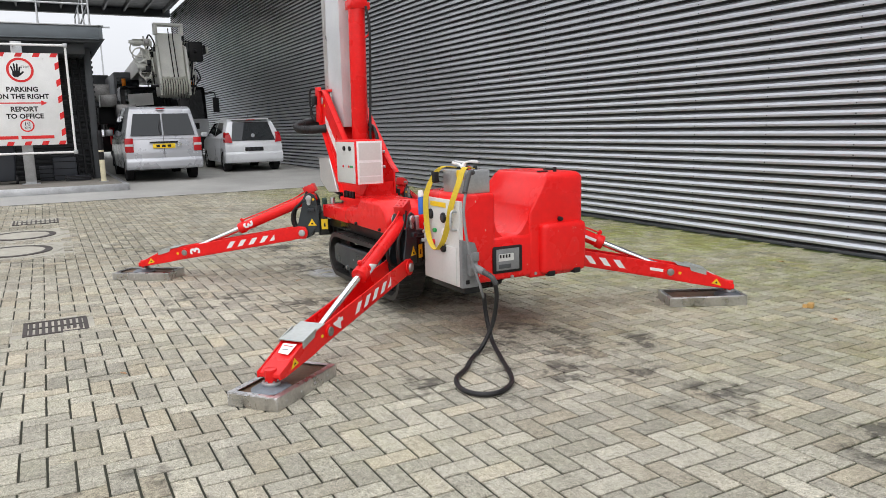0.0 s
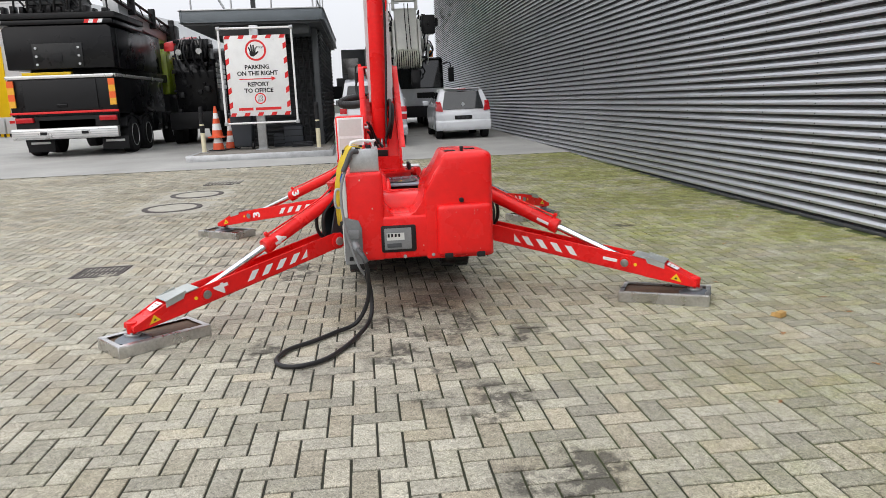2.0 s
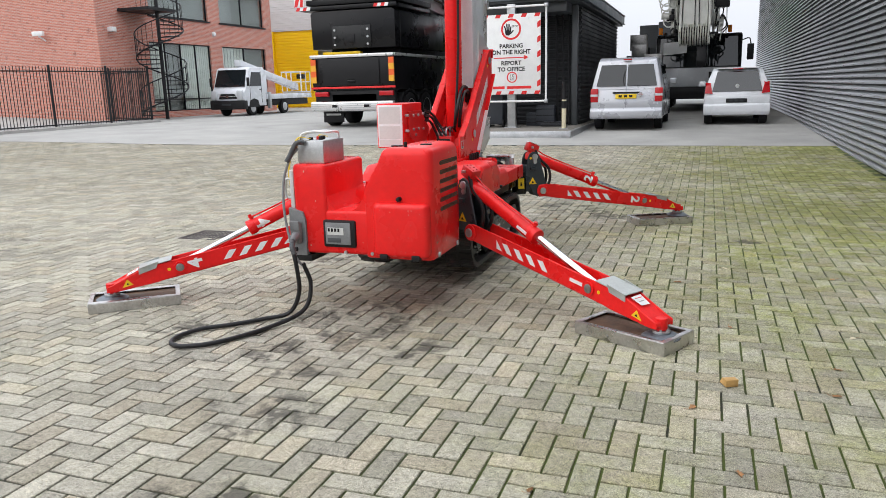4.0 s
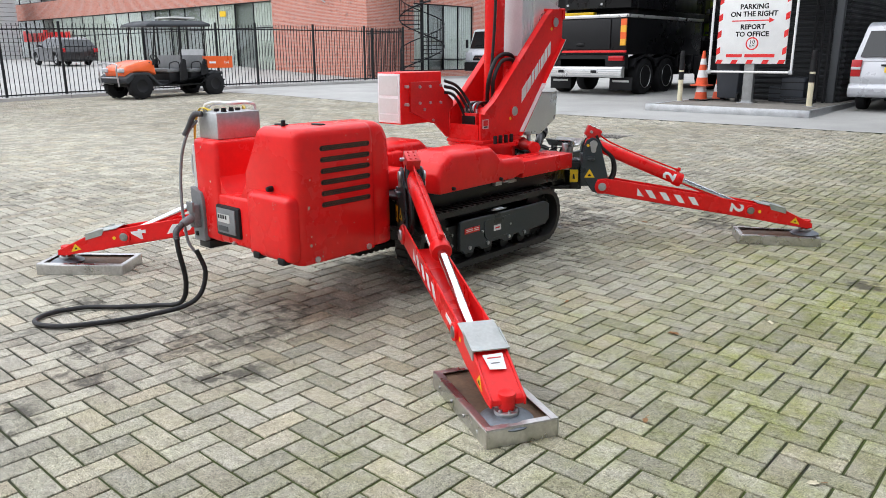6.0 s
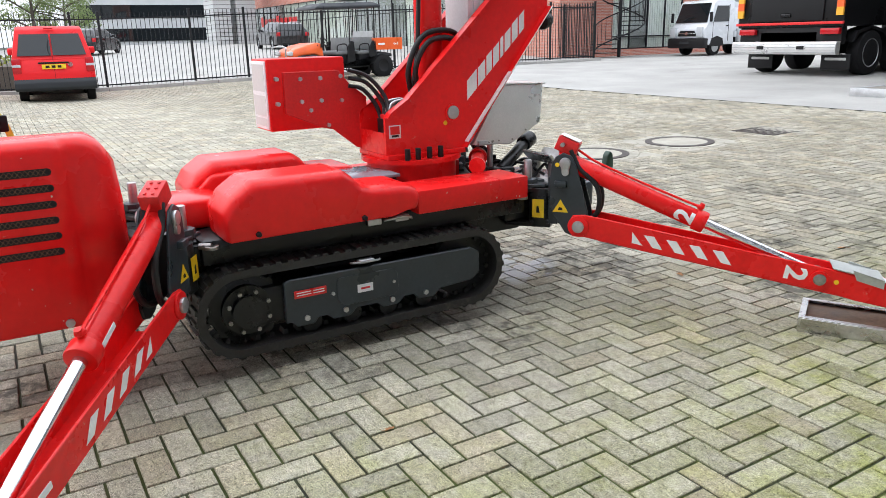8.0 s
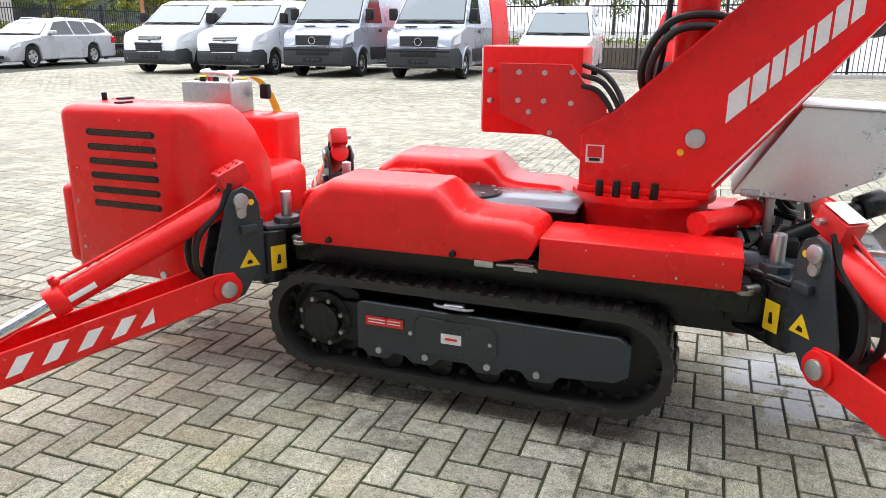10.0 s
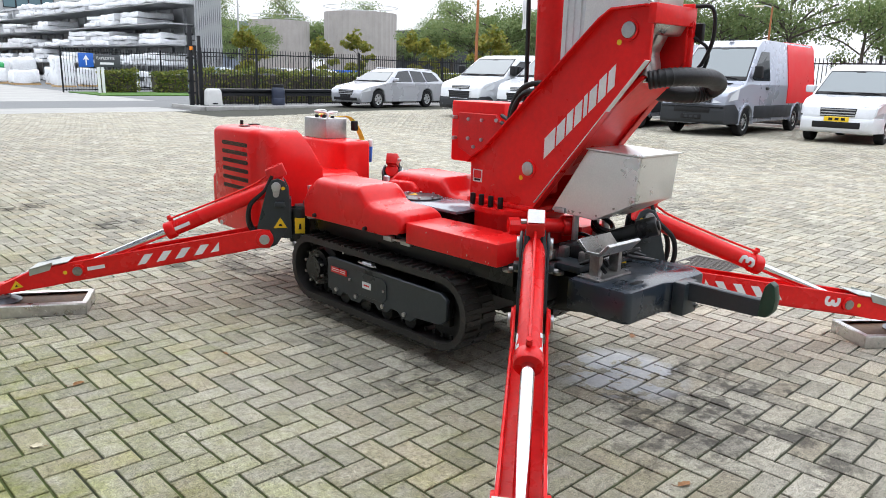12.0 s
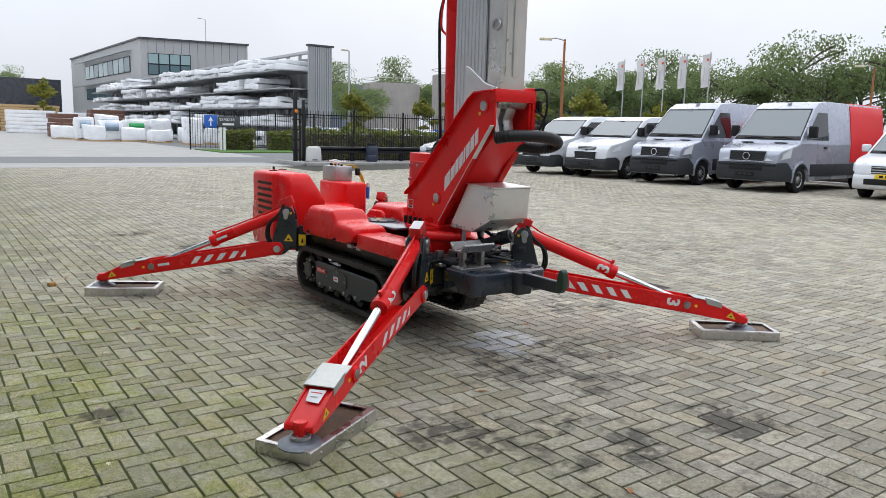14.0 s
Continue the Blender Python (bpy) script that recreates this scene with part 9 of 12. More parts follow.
for k in range(10):
    part("column_pipe", tube([(-3.3 + 0.1 * k, 25.2, 3.0), (-3.28 + 0.1 * k, 25.12, 3.35), (-3.2 + 0.08 * k, 25.2, 3.62 + 0.05 * (k % 3))], 0.022, 6, 3), rc.choice((M_HOSE, M_STEEL, M_HOSE)), lo)
part("crane_arm", prism([(25.6, 3.3), (25.7, 3.6), (29.5, 4.1), (29.5, 3.7)], "x", -3.85, -3.5, 0.04, 2), M_RED_DULL, lo, "red crane arm")
for k in range(4):
    part("hose", tube([(-3.2 + 0.25 * k, 25.0, 3.6), (-3.3 + 0.27 * k, 24.8, 3.1 + 0.1 * (k % 3)), (-3.1 + 0.25 * k, 24.9, 2.4)], 0.035, 8, 5), M_HOSE, lo)
part("cab", prism([(30.5, 1.2), (30.5, 3.6), (30.8, 3.75), (32.2, 3.7), (32.55, 2.5), (32.6, 1.2)], "x", -3.7, -1.8, 0.06, 2), M_TRUCK, lo, "black cab")

# silver tractor unit beyond it
sl = thing("tractor_unit", "silver grey lorry tractor unit parked beyond the hut", "truck", (-4.6, 42.0, hz(0, 42)), base=(0, 0, 0))
part("cab", prism([(-1.2, 0.7), (-1.25, 1.9), (-1.0, 3.1), (-0.6, 3.45), (1.1, 3.5), (1.1, 0.7)], "x", -1.25, 1.25, 0.07, 3), M_SILVER, sl, "dark silver cab")
part("windscreen", plate([(-1.1, -1.27, 1.95), (1.1, -1.27, 1.95), (1.05, -1.05, 2.95), (-1.05, -1.05, 2.95)], 0.02), M_GLASS_CAR, sl)
part("side_window", plate([(1.255, -0.9, 2.0), (1.255, 0.2, 2.0), (1.255, 0.2, 2.8), (1.255, -0.65, 2.8)], 0.02), M_GLASS_CAR, sl)
part("grille", box(-0.9, 0.9, -1.29, -1.2, 0.9, 1.8, 0.03), M_BLACK, sl)
part("chassis", box(-0.5, 0.5, 1.1, 5.0, 0.6, 1.0, 0.02), M_BLACK, sl)
for yy in (0.0, 3.6):
    for x in (-1.2, 0.9):
        w = part("wheel", cyl((x, yy, 0.52), (x + 0.3, yy, 0.52), 0.52, seg=24, bevel=0.05), M_TYRE, sl)
        part("rim", cyl((x + 0.28, yy, 0.52), (x + 0.31, yy, 0.52), 0.28, seg=20), M_ZINC, w, "grey steel rim")
part("wheel_arch", prism([(-0.75, 0.7), (-0.6, 1.05), (0.0, 1.2), (0.6, 1.05), (0.75, 0.7)], "x", 1.25, 1.27), M_BLACK, sl)
part("door_mirror", box(1.3, 1.5, -1.35, -1.2, 1.9, 2.6, 0.03), M_BLACK, sl)

# ---- white aerial truck ----
WZ = hz(0, 31)
wt2 = thing("aerial_truck", "white light truck with a folded white aerial boom", "truck", (-16.95, 33, WZ), base=(-16.3, 33, WZ))
bm = prism([(30.55, WZ + 0.45), (30.5, WZ + 1.1), (30.72, WZ + 1.35), (31.05, WZ + 2.2), (31.25, WZ + 2.3), (32.3, WZ + 2.3), (32.4, WZ + 0.45)], "x", -17.25, -15.4, 0.05, 2)
part("cab", bm, M_CARWHITE, wt2, "white cab-over cab")
part("windscreen", plate([(-17.17, 30.70, WZ + 1.38), (-15.48, 30.70, WZ + 1.38), (-15.55, 31.005, WZ + 2.17), (-17.1, 31.005, WZ + 2.17)], 0.03), M_GLASS_CAR, wt2)
part("side_window", plate([(-15.385, 31.0, WZ + 1.4), (-15.385, 31.95, WZ + 1.4), (-15.40, 31.95, WZ + 2.05), (-15.40, 31.2, WZ + 2.05)], 0.02), M_GLASS_CAR, wt2)
part("grille", prism([(-16.85, WZ + 0.82), (-15.8, WZ + 0.82), (-15.95, WZ + 1.05), (-16.7, WZ + 1.05)], "y", 30.47, 30.53, 0.01, 1), M_BLACK, wt2)
part("grille_bar", box(-16.78, -15.87, 30.455, 30.475, WZ + 0.92, WZ + 0.95, 0.005), M_CHROME, wt2)
part("badge", cyl((-16.33, 30.475, WZ + 0.93), (-16.33, 30.45, WZ + 0.93), 0.07, seg=18), M_CHROME, wt2)
part("door_gap", box(-15.402, -15.388, 31.98, 31.995, WZ + 0.6, WZ + 2.1), M_BLACK, wt2)
part("door_gap", box(-15.402, -15.388, 31.0, 31.012, WZ + 0.75, WZ + 1.38), M_BLACK, wt2)
part("door_handle", box(-15.39, -15.36, 31.8, 31.93, WZ + 1.2, WZ + 1.25, 0.005), M_BLACK, wt2)
part("number_plate", box(-16.6, -16.1, 30.345, 30.36, WZ + 0.5, WZ + 0.6), M_TRIM, wt2, "dark empty plate holder")
for yy in (31.3, 34.2):
    part("rim", cyl((-15.5, yy, WZ + 0.36), (-15.468, yy, WZ + 0.36), 0.21, seg=20, bevel=0.01), M_ZINC, wt2, "silver rim")
part("wheel_arch", prism([(30.85, WZ + 0.4), (30.95, WZ + 0.72), (31.3, WZ + 0.82), (31.65, WZ + 0.72), (31.75, WZ + 0.4)], "x", -15.42, -15.39), M_BLACK, wt2)
part("wiper", tube([(-16.9, 30.69, WZ + 1.4), (-16.5, 30.73, WZ + 1.55), (-16.2, 30.75, WZ + 1.62)], 0.014, 6, 3), M_BLACK, wt2)
part("stabiliser_leg", box(-15.5, -15.36, 32.62, 32.8, WZ + 0.3, WZ + 1.1, 0.01), M_ZINC, wt2)
part("bumper", box(-17.28, -15.38, 30.36, 30.75, WZ + 0.32, WZ + 0.74, 0.05), M_BLACK, wt2)
for x in (-17.2, -15.75):
    part("headlamp", box(x - 0.03, x + 0.28, 30.42, 30.6, WZ + 0.76, WZ + 1.2, 0.03), M_LENS, wt2)
for yy in (31.3, 34.2):
    for x in (-17.15, -15.7):
        part("wheel", cyl((x, yy, WZ + 0.36), (x + 0.22, yy, WZ + 0.36), 0.36, seg=22, bevel=0.03), M_TYRE, wt2)
for x in (-17.4, -15.3):
    part("door_mirror", box(x - 0.06, x + 0.06, 30.7, 30.78, WZ + 1.4, WZ + 1.8, 0.02), M_BLACK, wt2)
part("bed", box(-17.2, -15.45, 32.5, 37, WZ + 0.75, WZ + 1.0, 0.02), M_CARWHITE, wt2)
part("boom_arm", prism([(31.2, WZ + 2.35), (31.2, WZ + 2.65), (36.5, WZ + 1.5), (36.5, WZ + 1.15)], "x", -16.3, -15.95, 0.02, 2), M_CARWHITE, wt2, "white folded boom")
part("boom_post", box(-16.5, -15.9, 32.6, 33.3, WZ + 1.0, WZ + 2.0, 0.04), M_CARWHITE, wt2)
wbk = part("work_basket", box(-16.8, -15.6, 36.2, 37.2, WZ + 1.02, WZ + 1.1, 0.01), M_PANEL, wt2, "white open work basket")
for x in (-16.8, -16.2, -15.6):
    for yy in (36.2, 36.7, 37.2):
        if (x, yy) != (-16.2, 36.7):
            part("basket_post", cyl((x, yy, WZ + 1.1), (x, yy, WZ + 2.15), 0.03, seg=8), M_WHITE, wbk)
for zz in (1.6, 2.13):
    part("basket_rail", tube([(-16.8, 36.2, WZ + zz), (-15.6, 36.2, WZ + zz), (-15.6, 37.2, WZ + zz), (-16.8, 37.2, WZ + zz), (-16.8, 36.2, WZ + zz)], 0.028, 8, 1, curved=False), M_WHITE, wbk)
part("basket_control", box(-15.9, -15.5, 36.25, 36.5, WZ + 1.75, WZ + 2.0, 0.02), M_BLACK, wbk, "black control box")
part("rear_chassis", box(-17.0, -15.6, 32.6, 36.8, WZ + 0.42, WZ + 0.74, 0.02), M_BLACK, wt2)

# ---- fences ----
bar_mesh, post_mesh = {}, {}


def fence(pts, h, name_label, pitch=0.125, post_every=20, spear=True):
    """Bars, posts and two rails along a line on plan."""
    f = thing("bar_fence", name_label, "fence", (*pts[0], hz(*pts[0])), base=(*pts[0], hz(*pts[0])), kind="structure")
    key = round(h, 2)
    if key not in bar_mesh:
        bm = box(-0.009, 0.009, -0.009, 0.009, 0.08, h)
        me = bpy.data.meshes.new("fence_bar")
        bm.to_mesh(me)
        me.materials.append(M_FENCE)
        bm.free()
        bm = box(-0.035, 0.035, -0.035, 0.035, 0.0, h + 0.06, 0.006)
        mp = bpy.data.meshes.new("fence_post")
        bm.to_mesh(mp)
        mp.materials.append(M_FENCE)
        bm.free()
        bar_mesh[key], post_mesh[key] = me, mp
    base = ORG[f.name]
    for (xa, ya), (xb, yb) in zip(pts, pts[1:]):
        d = Vector((xb - xa, yb - ya))
        n = int(d.length / pitch)
        turn = math.atan2(d.y, d.x)
        for k in range(n + 1):
            x, y = xa + d.x * k / n, ya + d.y * k / n
            post = k % post_every == 0
            ob = new("fence_post" if post else "fence_bar", post_mesh[key] if post else bar_mesh[key])
            ob.parent = f
            ob.matrix_basis = Matrix.Translation(Vector((x, y, hz(x, y))) - base) @ Matrix.Rotation(turn, 4, "Z")
        for zz in (0.16, h - 0.16):
            bm = bmesh.new()
            nn = Vector((-d.y, d.x)).normalized() * 0.014
            za, zb = hz(xa, ya) + zz, hz(xb, yb) + zz
            loft([[(xa + nn.x, ya + nn.y, za - 0.02), (xa - nn.x, ya - nn.y, za - 0.02), (xa - nn.x, ya - nn.y, za + 0.02), (xa + nn.x, ya + nn.y, za + 0.02)],
                  [(xb + nn.x, yb + nn.y, zb - 0.02), (xb - nn.x, yb - nn.y, zb - 0.02), (xb - nn.x, yb - nn.y, zb + 0.02), (xb + nn.x, yb + nn.y, zb + 0.02)]], bm)
            part("fence_rail", bm, M_FENCE, f)
    return f


fence([(-18.45, 7.3), (-18.1, 11.5), (-17.35, 18), (-17.0, 25.2)], 2.2, "black steel bar fence along the yard's west side")
fence([(-19.6, -6.0), (-18.45, 7.3)], 2.2, "black steel bar fence behind the parked vans")
fence([(-17.0, 25.2), (-20.0, 25.85)], 2.2, "black steel bar fence returning to the brick corner")
kb = thing("fence_kerb", "pale concrete kerb along the foot of the fence", "kerb", kind="structure")
kp = [(-19.45, -6.0), (-18.25, 7.3), (-17.9, 11.5), (-17.15, 18), (-16.8, 25.3)]
for (xa, ya), (xb, yb) in zip(kp, kp[1:]):
    n = max(1, int(math.hypot(xb - xa, yb - ya)))
    for k in range(n):
        p, q = (xa + (xb - xa) * k / n, ya + (yb - ya) * k / n), (xa + (xb - xa) * (k + 0.985) / n, ya + (yb - ya) * (k + 0.985) / n)
        za, zb = hz(*p), hz(*q)
        part("kerb_stone", loft([[(p[0], p[1], za - 0.05), (p[0] + 0.15, p[1], za - 0.05), (p[0] + 0.14, p[1], za + 0.1), (p[0], p[1], za + 0.11)],
                                 [(q[0], q[1], zb - 0.05), (q[0] + 0.15, q[1], zb - 0.05), (q[0] + 0.14, q[1], zb + 0.1), (q[0], q[1], zb + 0.11)]]), M_KERB, kb)
M_GRAVEL = pmat("grey_gravel", (0.3, 0.295, 0.29), 0.95, 0, 0.35, 3, 40, 0.9, relief=0.02)
bm = prism([(-18.3, 7.3), (-17.2, 18), (-16.85, 25.2), (-20, 25.7), (-20.4, 18), (-19.4, 7.3)], "z", -0.05, lambda x, y: hz(x, y) + 0.06)
solo("gravel_strip", bm, M_GRAVEL, "grey gravel strip behind the fence", kind="structure")


def hf(x, y):
    """The forecourt climbs slowly away from the fence."""
    return hz(x, y) + 0.03 + 0.5 * max(0.0, min(1.0, (-x - 20.6) / 10.5)) + 0.4 * max(0.0, min(1.0, (-x - 31.1) / 34))


bm = bmesh.new()
gx, gy = (-19.4, -20.6, -24, -28, -31.1, -38, -46, -56, -65, -90), (-8, 3, 7.3, 9, 13, 18, 21, 25.89)
grid = [[bm.verts.new((x - (max(0.0, min(1.0, (y - 7.3) / 10.7)) if x > -20 else 0), y, hf(x, y) if x < -20 else hz(x, y) + 0.02)) for y in gy] for x in gx]
for a, b in zip(grid, grid[1:]):
    for i in range(len(gy) - 1):
        bm.faces.new((a[i], a[i + 1], b[i + 1], b[i]))
solo("forecourt", bm, M_CONC, "pale paved forecourt beyond the fence", kind="structure")

# ---- red brick office ----
def brick_mat():
    m = pmat("red_brick_wall", (0.5, 0.19, 0.13), 0.85, 0, 0.15, 0.9, 30, 0.3)
    nt = m.node_tree
    b = nt.nodes["Principled BSDF"]
    geo = nt.nodes.new("ShaderNodeNewGeometry")
    sep = nt.nodes.new("ShaderNodeSeparateXYZ")
    nt.links.new(geo.outputs["Position"], sep.inputs[0])
    add = nt.nodes.new("ShaderNodeMath")
    nt.links.new(sep.outputs["X"], add.inputs[0])
    nt.links.new(sep.outputs["Y"], add.inputs[1])
    com = nt.nodes.new("ShaderNodeCombineXYZ")
    nt.links.new(add.outputs[0], com.inputs["X"])
    nt.links.new(sep.outputs["Z"], com.inputs["Y"])
    br = nt.nodes.new("ShaderNodeTexBrick")
    br.inputs["Scale"].default_value = 1.0
    br.inputs["Brick Width"].default_value, br.inputs["Row Height"].default_value = 0.22, 0.065
    br.inputs["Mortar Size"].default_value = 0.009
    br.inputs["Color1"].default_value, br.inputs["Color2"].default_value = (0.6, 0.21, 0.145, 1), (0.42, 0.13, 0.09, 1)
    br.inputs["Mortar"].default_value = (0.55, 0.47, 0.42, 1)
    br.offset = 0.5
    nt.links.new(com.outputs[0], br.inputs["Vector"])
    mx = nt.nodes.new("ShaderNodeMix")
    mx.data_type, mx.blend_type = "RGBA", "MIX"
    mx.inputs["Factor"].default_value = 0.8
    old = b.inputs["Base Color"].links[0].from_socket
    nt.links.new(old, mx.inputs["A"])
    nt.links.new(br.outputs["Color"], mx.inputs["B"])
    nz = nt.nodes.new("ShaderNodeTexNoise")
    nz.inputs["Scale"].default_value = 4.5
    nt.links.new(com.outputs[0], nz.inputs["Vector"])
    mr = nt.nodes.new("ShaderNodeMapRange")
    mr.inputs["From Min"].default_value, mr.inputs["From Max"].default_value = 0.62, 0.7
    mr.inputs["To Max"].default_value = 0.45
    nt.links.new(nz.outputs["Fac"], mr.inputs["Value"])
    m2 = nt.nodes.new("ShaderNodeMix")
    m2.data_type = "RGBA"
    m2.inputs["B"].default_value = (0.07, 0.03, 0.03, 1)
    nt.links.new(mr.outputs["Result"], m2.inputs["Factor"])
    nt.links.new(mx.outputs["Result"], m2.inputs["A"])
    nt.links.new(m2.outputs["Result"], b.inputs["Base Color"])
    return m


M_BRICK = brick_mat()
M_FILM = pmat("blue_window_film", (0.12, 0.42, 0.78), 0.3, 0, 0.05, 1, 20, 0.02)
M_CURTAIN = pmat("pale_curtain_and_reflection", (0.74, 0.73, 0.66), 0.9, 0, 0.1, 2, 30, 0.1)
M_ROOM = pmat("dim_room_wall", (0.3, 0.3, 0.285), 0.8, 0, 0.2, 0.8, 10, 0.05)
M_WINGLASS = glass_mat("office_window_glass", (0.86, 0.93, 0.92), 0.02, 1.0)
BX, BY, BZ = -20.0, 25.9, hz(0, 26)
off = thing("brick_office", "red brick office with strip windows and dark frames", "building", (BX, BY, BZ), base=(BX, BY, BZ))


def wall_with_holes(along_x, fixed, a0, a1, z0, z1, holes, th, parent):
    """Brick panels round rectangular openings; a runs along x or y."""
    cuts = sorted({a0, a1, *[h[0] for h in holes], *[h[1] for h in holes]})
    last = None
    for a, b in zip(cuts, cuts[1:]):
        spans = sorted([(h[2], h[3]) for h in holes if h[0] <= a + 1e-6 and h[1] >= b - 1e-6])
        z = z0
        for lo, hi in spans + [(z1, z1)]:
            if lo - z > 1e-4:
                bm = box(a, b, fixed, fixed + th, z, lo) if along_x else box(fixed - th, fixed, a, b, z, lo)
                last = part("wall", bm, M_BRICK, parent, "red brick facing", 0)
            z = max(z, hi)
    return last


def window_unit(along_x, fixed, a0, a1, z0, z1, n, parent, curtain=True, transom=None):
    fr = bmesh.new()
    t = 0.05

    def bx(u0, u1, w0, w1, d0, d1, bm):
        if along_x:
            box(u0, u1, fixed + d0, fixed + d1, w0, w1, bm=bm)
        else:
            box(fixed - d1, fixed - d0, u0, u1, w0, w1, bm=bm)
    bx(a0, a1, z0, z0 + t, 0.08, 0.16, fr)
    w = part("window", fr, M_FENCE, parent, "dark framed strip window", 0)

    def rail(name, *q):
        bm = bmesh.new()
        bx(*q, bm)
        part(name, bm, M_FENCE, w, "", 0)
    rail("head_rail", a0, a1, z1 - t, z1, 0.08, 0.16)
    for k in range(n + 1):
        u = a0 + (a1 - a0 - t) * k / n
        rail("mullion", u, u + t, z0 + t, z1 - t, 0.08, 0.16)
    if transom:
        rail("transom", a0 + t, a1 - t, transom, transom + t, 0.085, 0.155)
    for k in range(n):
        u, v = a0 + (a1 - a0 - t) * k / n + t, a0 + (a1 - a0 - t) * (k + 1) / n
        bm = bmesh.new()
        bx(u, v, z0 + t, z1 - t, 0.115, 0.125, bm)
        part("pane", bm, M_WINGLASS, w, "", 0).visible_shadow = False
        # blinds, which also stand in for pale sky reflections on the glass
        if curtain and (k % 3 != 1 if n < 10 else 5 < k < 14 or k > 17 and k != 20):
            bm = bmesh.new()
            m_ = 7
            for q in range(m_):
                ua, ub = u + (v - u) * q / m_, u + (v - u) * (q + 0.78) / m_
                bx(ua, ub, z0 + t, z1 - t, 0.127, 0.15, bm)
            part("curtain", bm, M_CURTAIN, w, "pale vertical blinds doubling as sky reflections", 0)
    bm = bmesh.new()
    bx(a0, a1, z0, z1, 0.3, 0.34, bm)
    part("room_back", bm, M_ROOM, w, "", 0)


S_HOLES = [(-66, -27.2, BZ + 0.25, 4.1), (-66, -52.5, 5.35, 6.7), (-51.5, -33.5, 5.35, 6.7), (-32, -26, 5.35, 6.7)]
wall_with_holes(True, BY, -68.4, BX, BZ, 8.0, S_HOLES, 0.3, off)
E_HOLES = [(29.0, 33.6, BZ + 0.3, 3.8), (34.6, 38.8, BZ + 1.3, 3.8), (29.2, 33.6, 5.0, 6.6), (34.6, 38.8, 5.0, 6.6)]
wall_with_holes(False, BX, BY + 0.3, 39.6, BZ, 8.0, E_HOLES, 0.3, off)
window_unit(True, BY, -66, -27.2, BZ + 0.25, 4.1, 22, off, True, 2.75)
window_unit(True, BY, -66, -52.5, 5.35, 6.7, 6, off, False)
window_unit(True, BY, -51.5, -33.5, 5.35, 6.7, 8, off, False)
window_unit(True, BY, -32, -26, 5.35, 6.7, 3, off, False)
window_unit(False, BX, 29.0, 33.6, BZ + 0.3, 3.8, 4, off, True, 1.1)
window_unit(False, BX, 34.6, 38.8, BZ + 1.3, 3.8, 2, off, True)
window_unit(False, BX, 29.2, 33.6, 5.0, 6.6, 2, off, False)
window_unit(False, BX, 34.6, 38.8, 5.0, 6.6, 2, off, False)
part("end_wall", box(-40, BX - 0.301, 39.3, 39.6, BZ, 8.0), M_BRICK, off)
part("roof", box(-68.4, BX, BY, 39.6, 8.0, 8.12), M_DARK, off)
part("core", box(-68, BX - 0.7, BY + 0.7, 39.28, BZ, 7.9), M_DARK, off)
for a0, a1 in ((29.1, 33.7), (34.5, 38.9)):
    part("window_sill", box(BX, BX + 0.06, a0, a1, 4.93, 5.0), M_FENCE, off)
for x0, x1 in ((-42.5, -40.6), (-40.4, -38.5), (-38.3, -36.2), (-36.0, -34.2)):
    part("blue_film", box(x0, x1, BY + 0.09, BY + 0.10, 5.42, 6.62), M_FILM, off, "pale blue advertising film on the upper glass")
for x0, x1 in ((-41.2, -40.7), (-39.6, -38.9), (-38.2, -36.4)):
    part("word_bar", box(x0, x1, BY + 0.08, BY + 0.088, 5.7, 6.0), M_WHITE, off, "plain white bar in place of a name")
part("yellow_notice", box(-32.2, -31.6, BY + 0.06, BY + 0.075, 3.45, 3.75), M_YELLOW, off, "yellow notice on the glass")
part("lamp_globe", lathe([(0.0, 0.0), (0.12, 0.0), (0.1, 0.1), (0.0, 0.14)], (BX, 33.95, 4.4), "x", 18), M_WHITE, off, "round white wall lamp")
bm = box(BX - 0.02, BX + 0.28, 26.5, 26.75, 4.1, 4.3, 0.02)
part("wall_camera", bm, M_WHITE, off)
bm = box(-23.3, -22.7, BY - 0.35, BY - 0.2, 4.0, 4.2, 0.03)
cyl((-23.0, BY - 0.27, 4.0), (-22.9, BY, 3.8), 0.04, seg=10, bm=bm)
part("wall_camera", bm, M_WHITE, off, "white security camera")
for k in range(9):
    part("name_bar", box(-61.4 + 1.03 * k, -60.65 + 1.03 * k, BY + 0.03, BY + 0.06, 2.45, 3.3 if k in (0, 4) else 3.1), M_REDP, off, "plain red bar in place of a name")

# spiral stair
SXC, SYC = -18.7, 28.2
st = thing("spiral_stair", "black steel spiral stair beside the brick wall", "stair", (SXC, SYC, BZ), base=(SXC, SYC, BZ))
part("centre_post", cyl((SXC, SYC, BZ), (SXC, SYC, 6.6), 0.08, seg=16), M_FENCE, st)
N = 26
rail = []
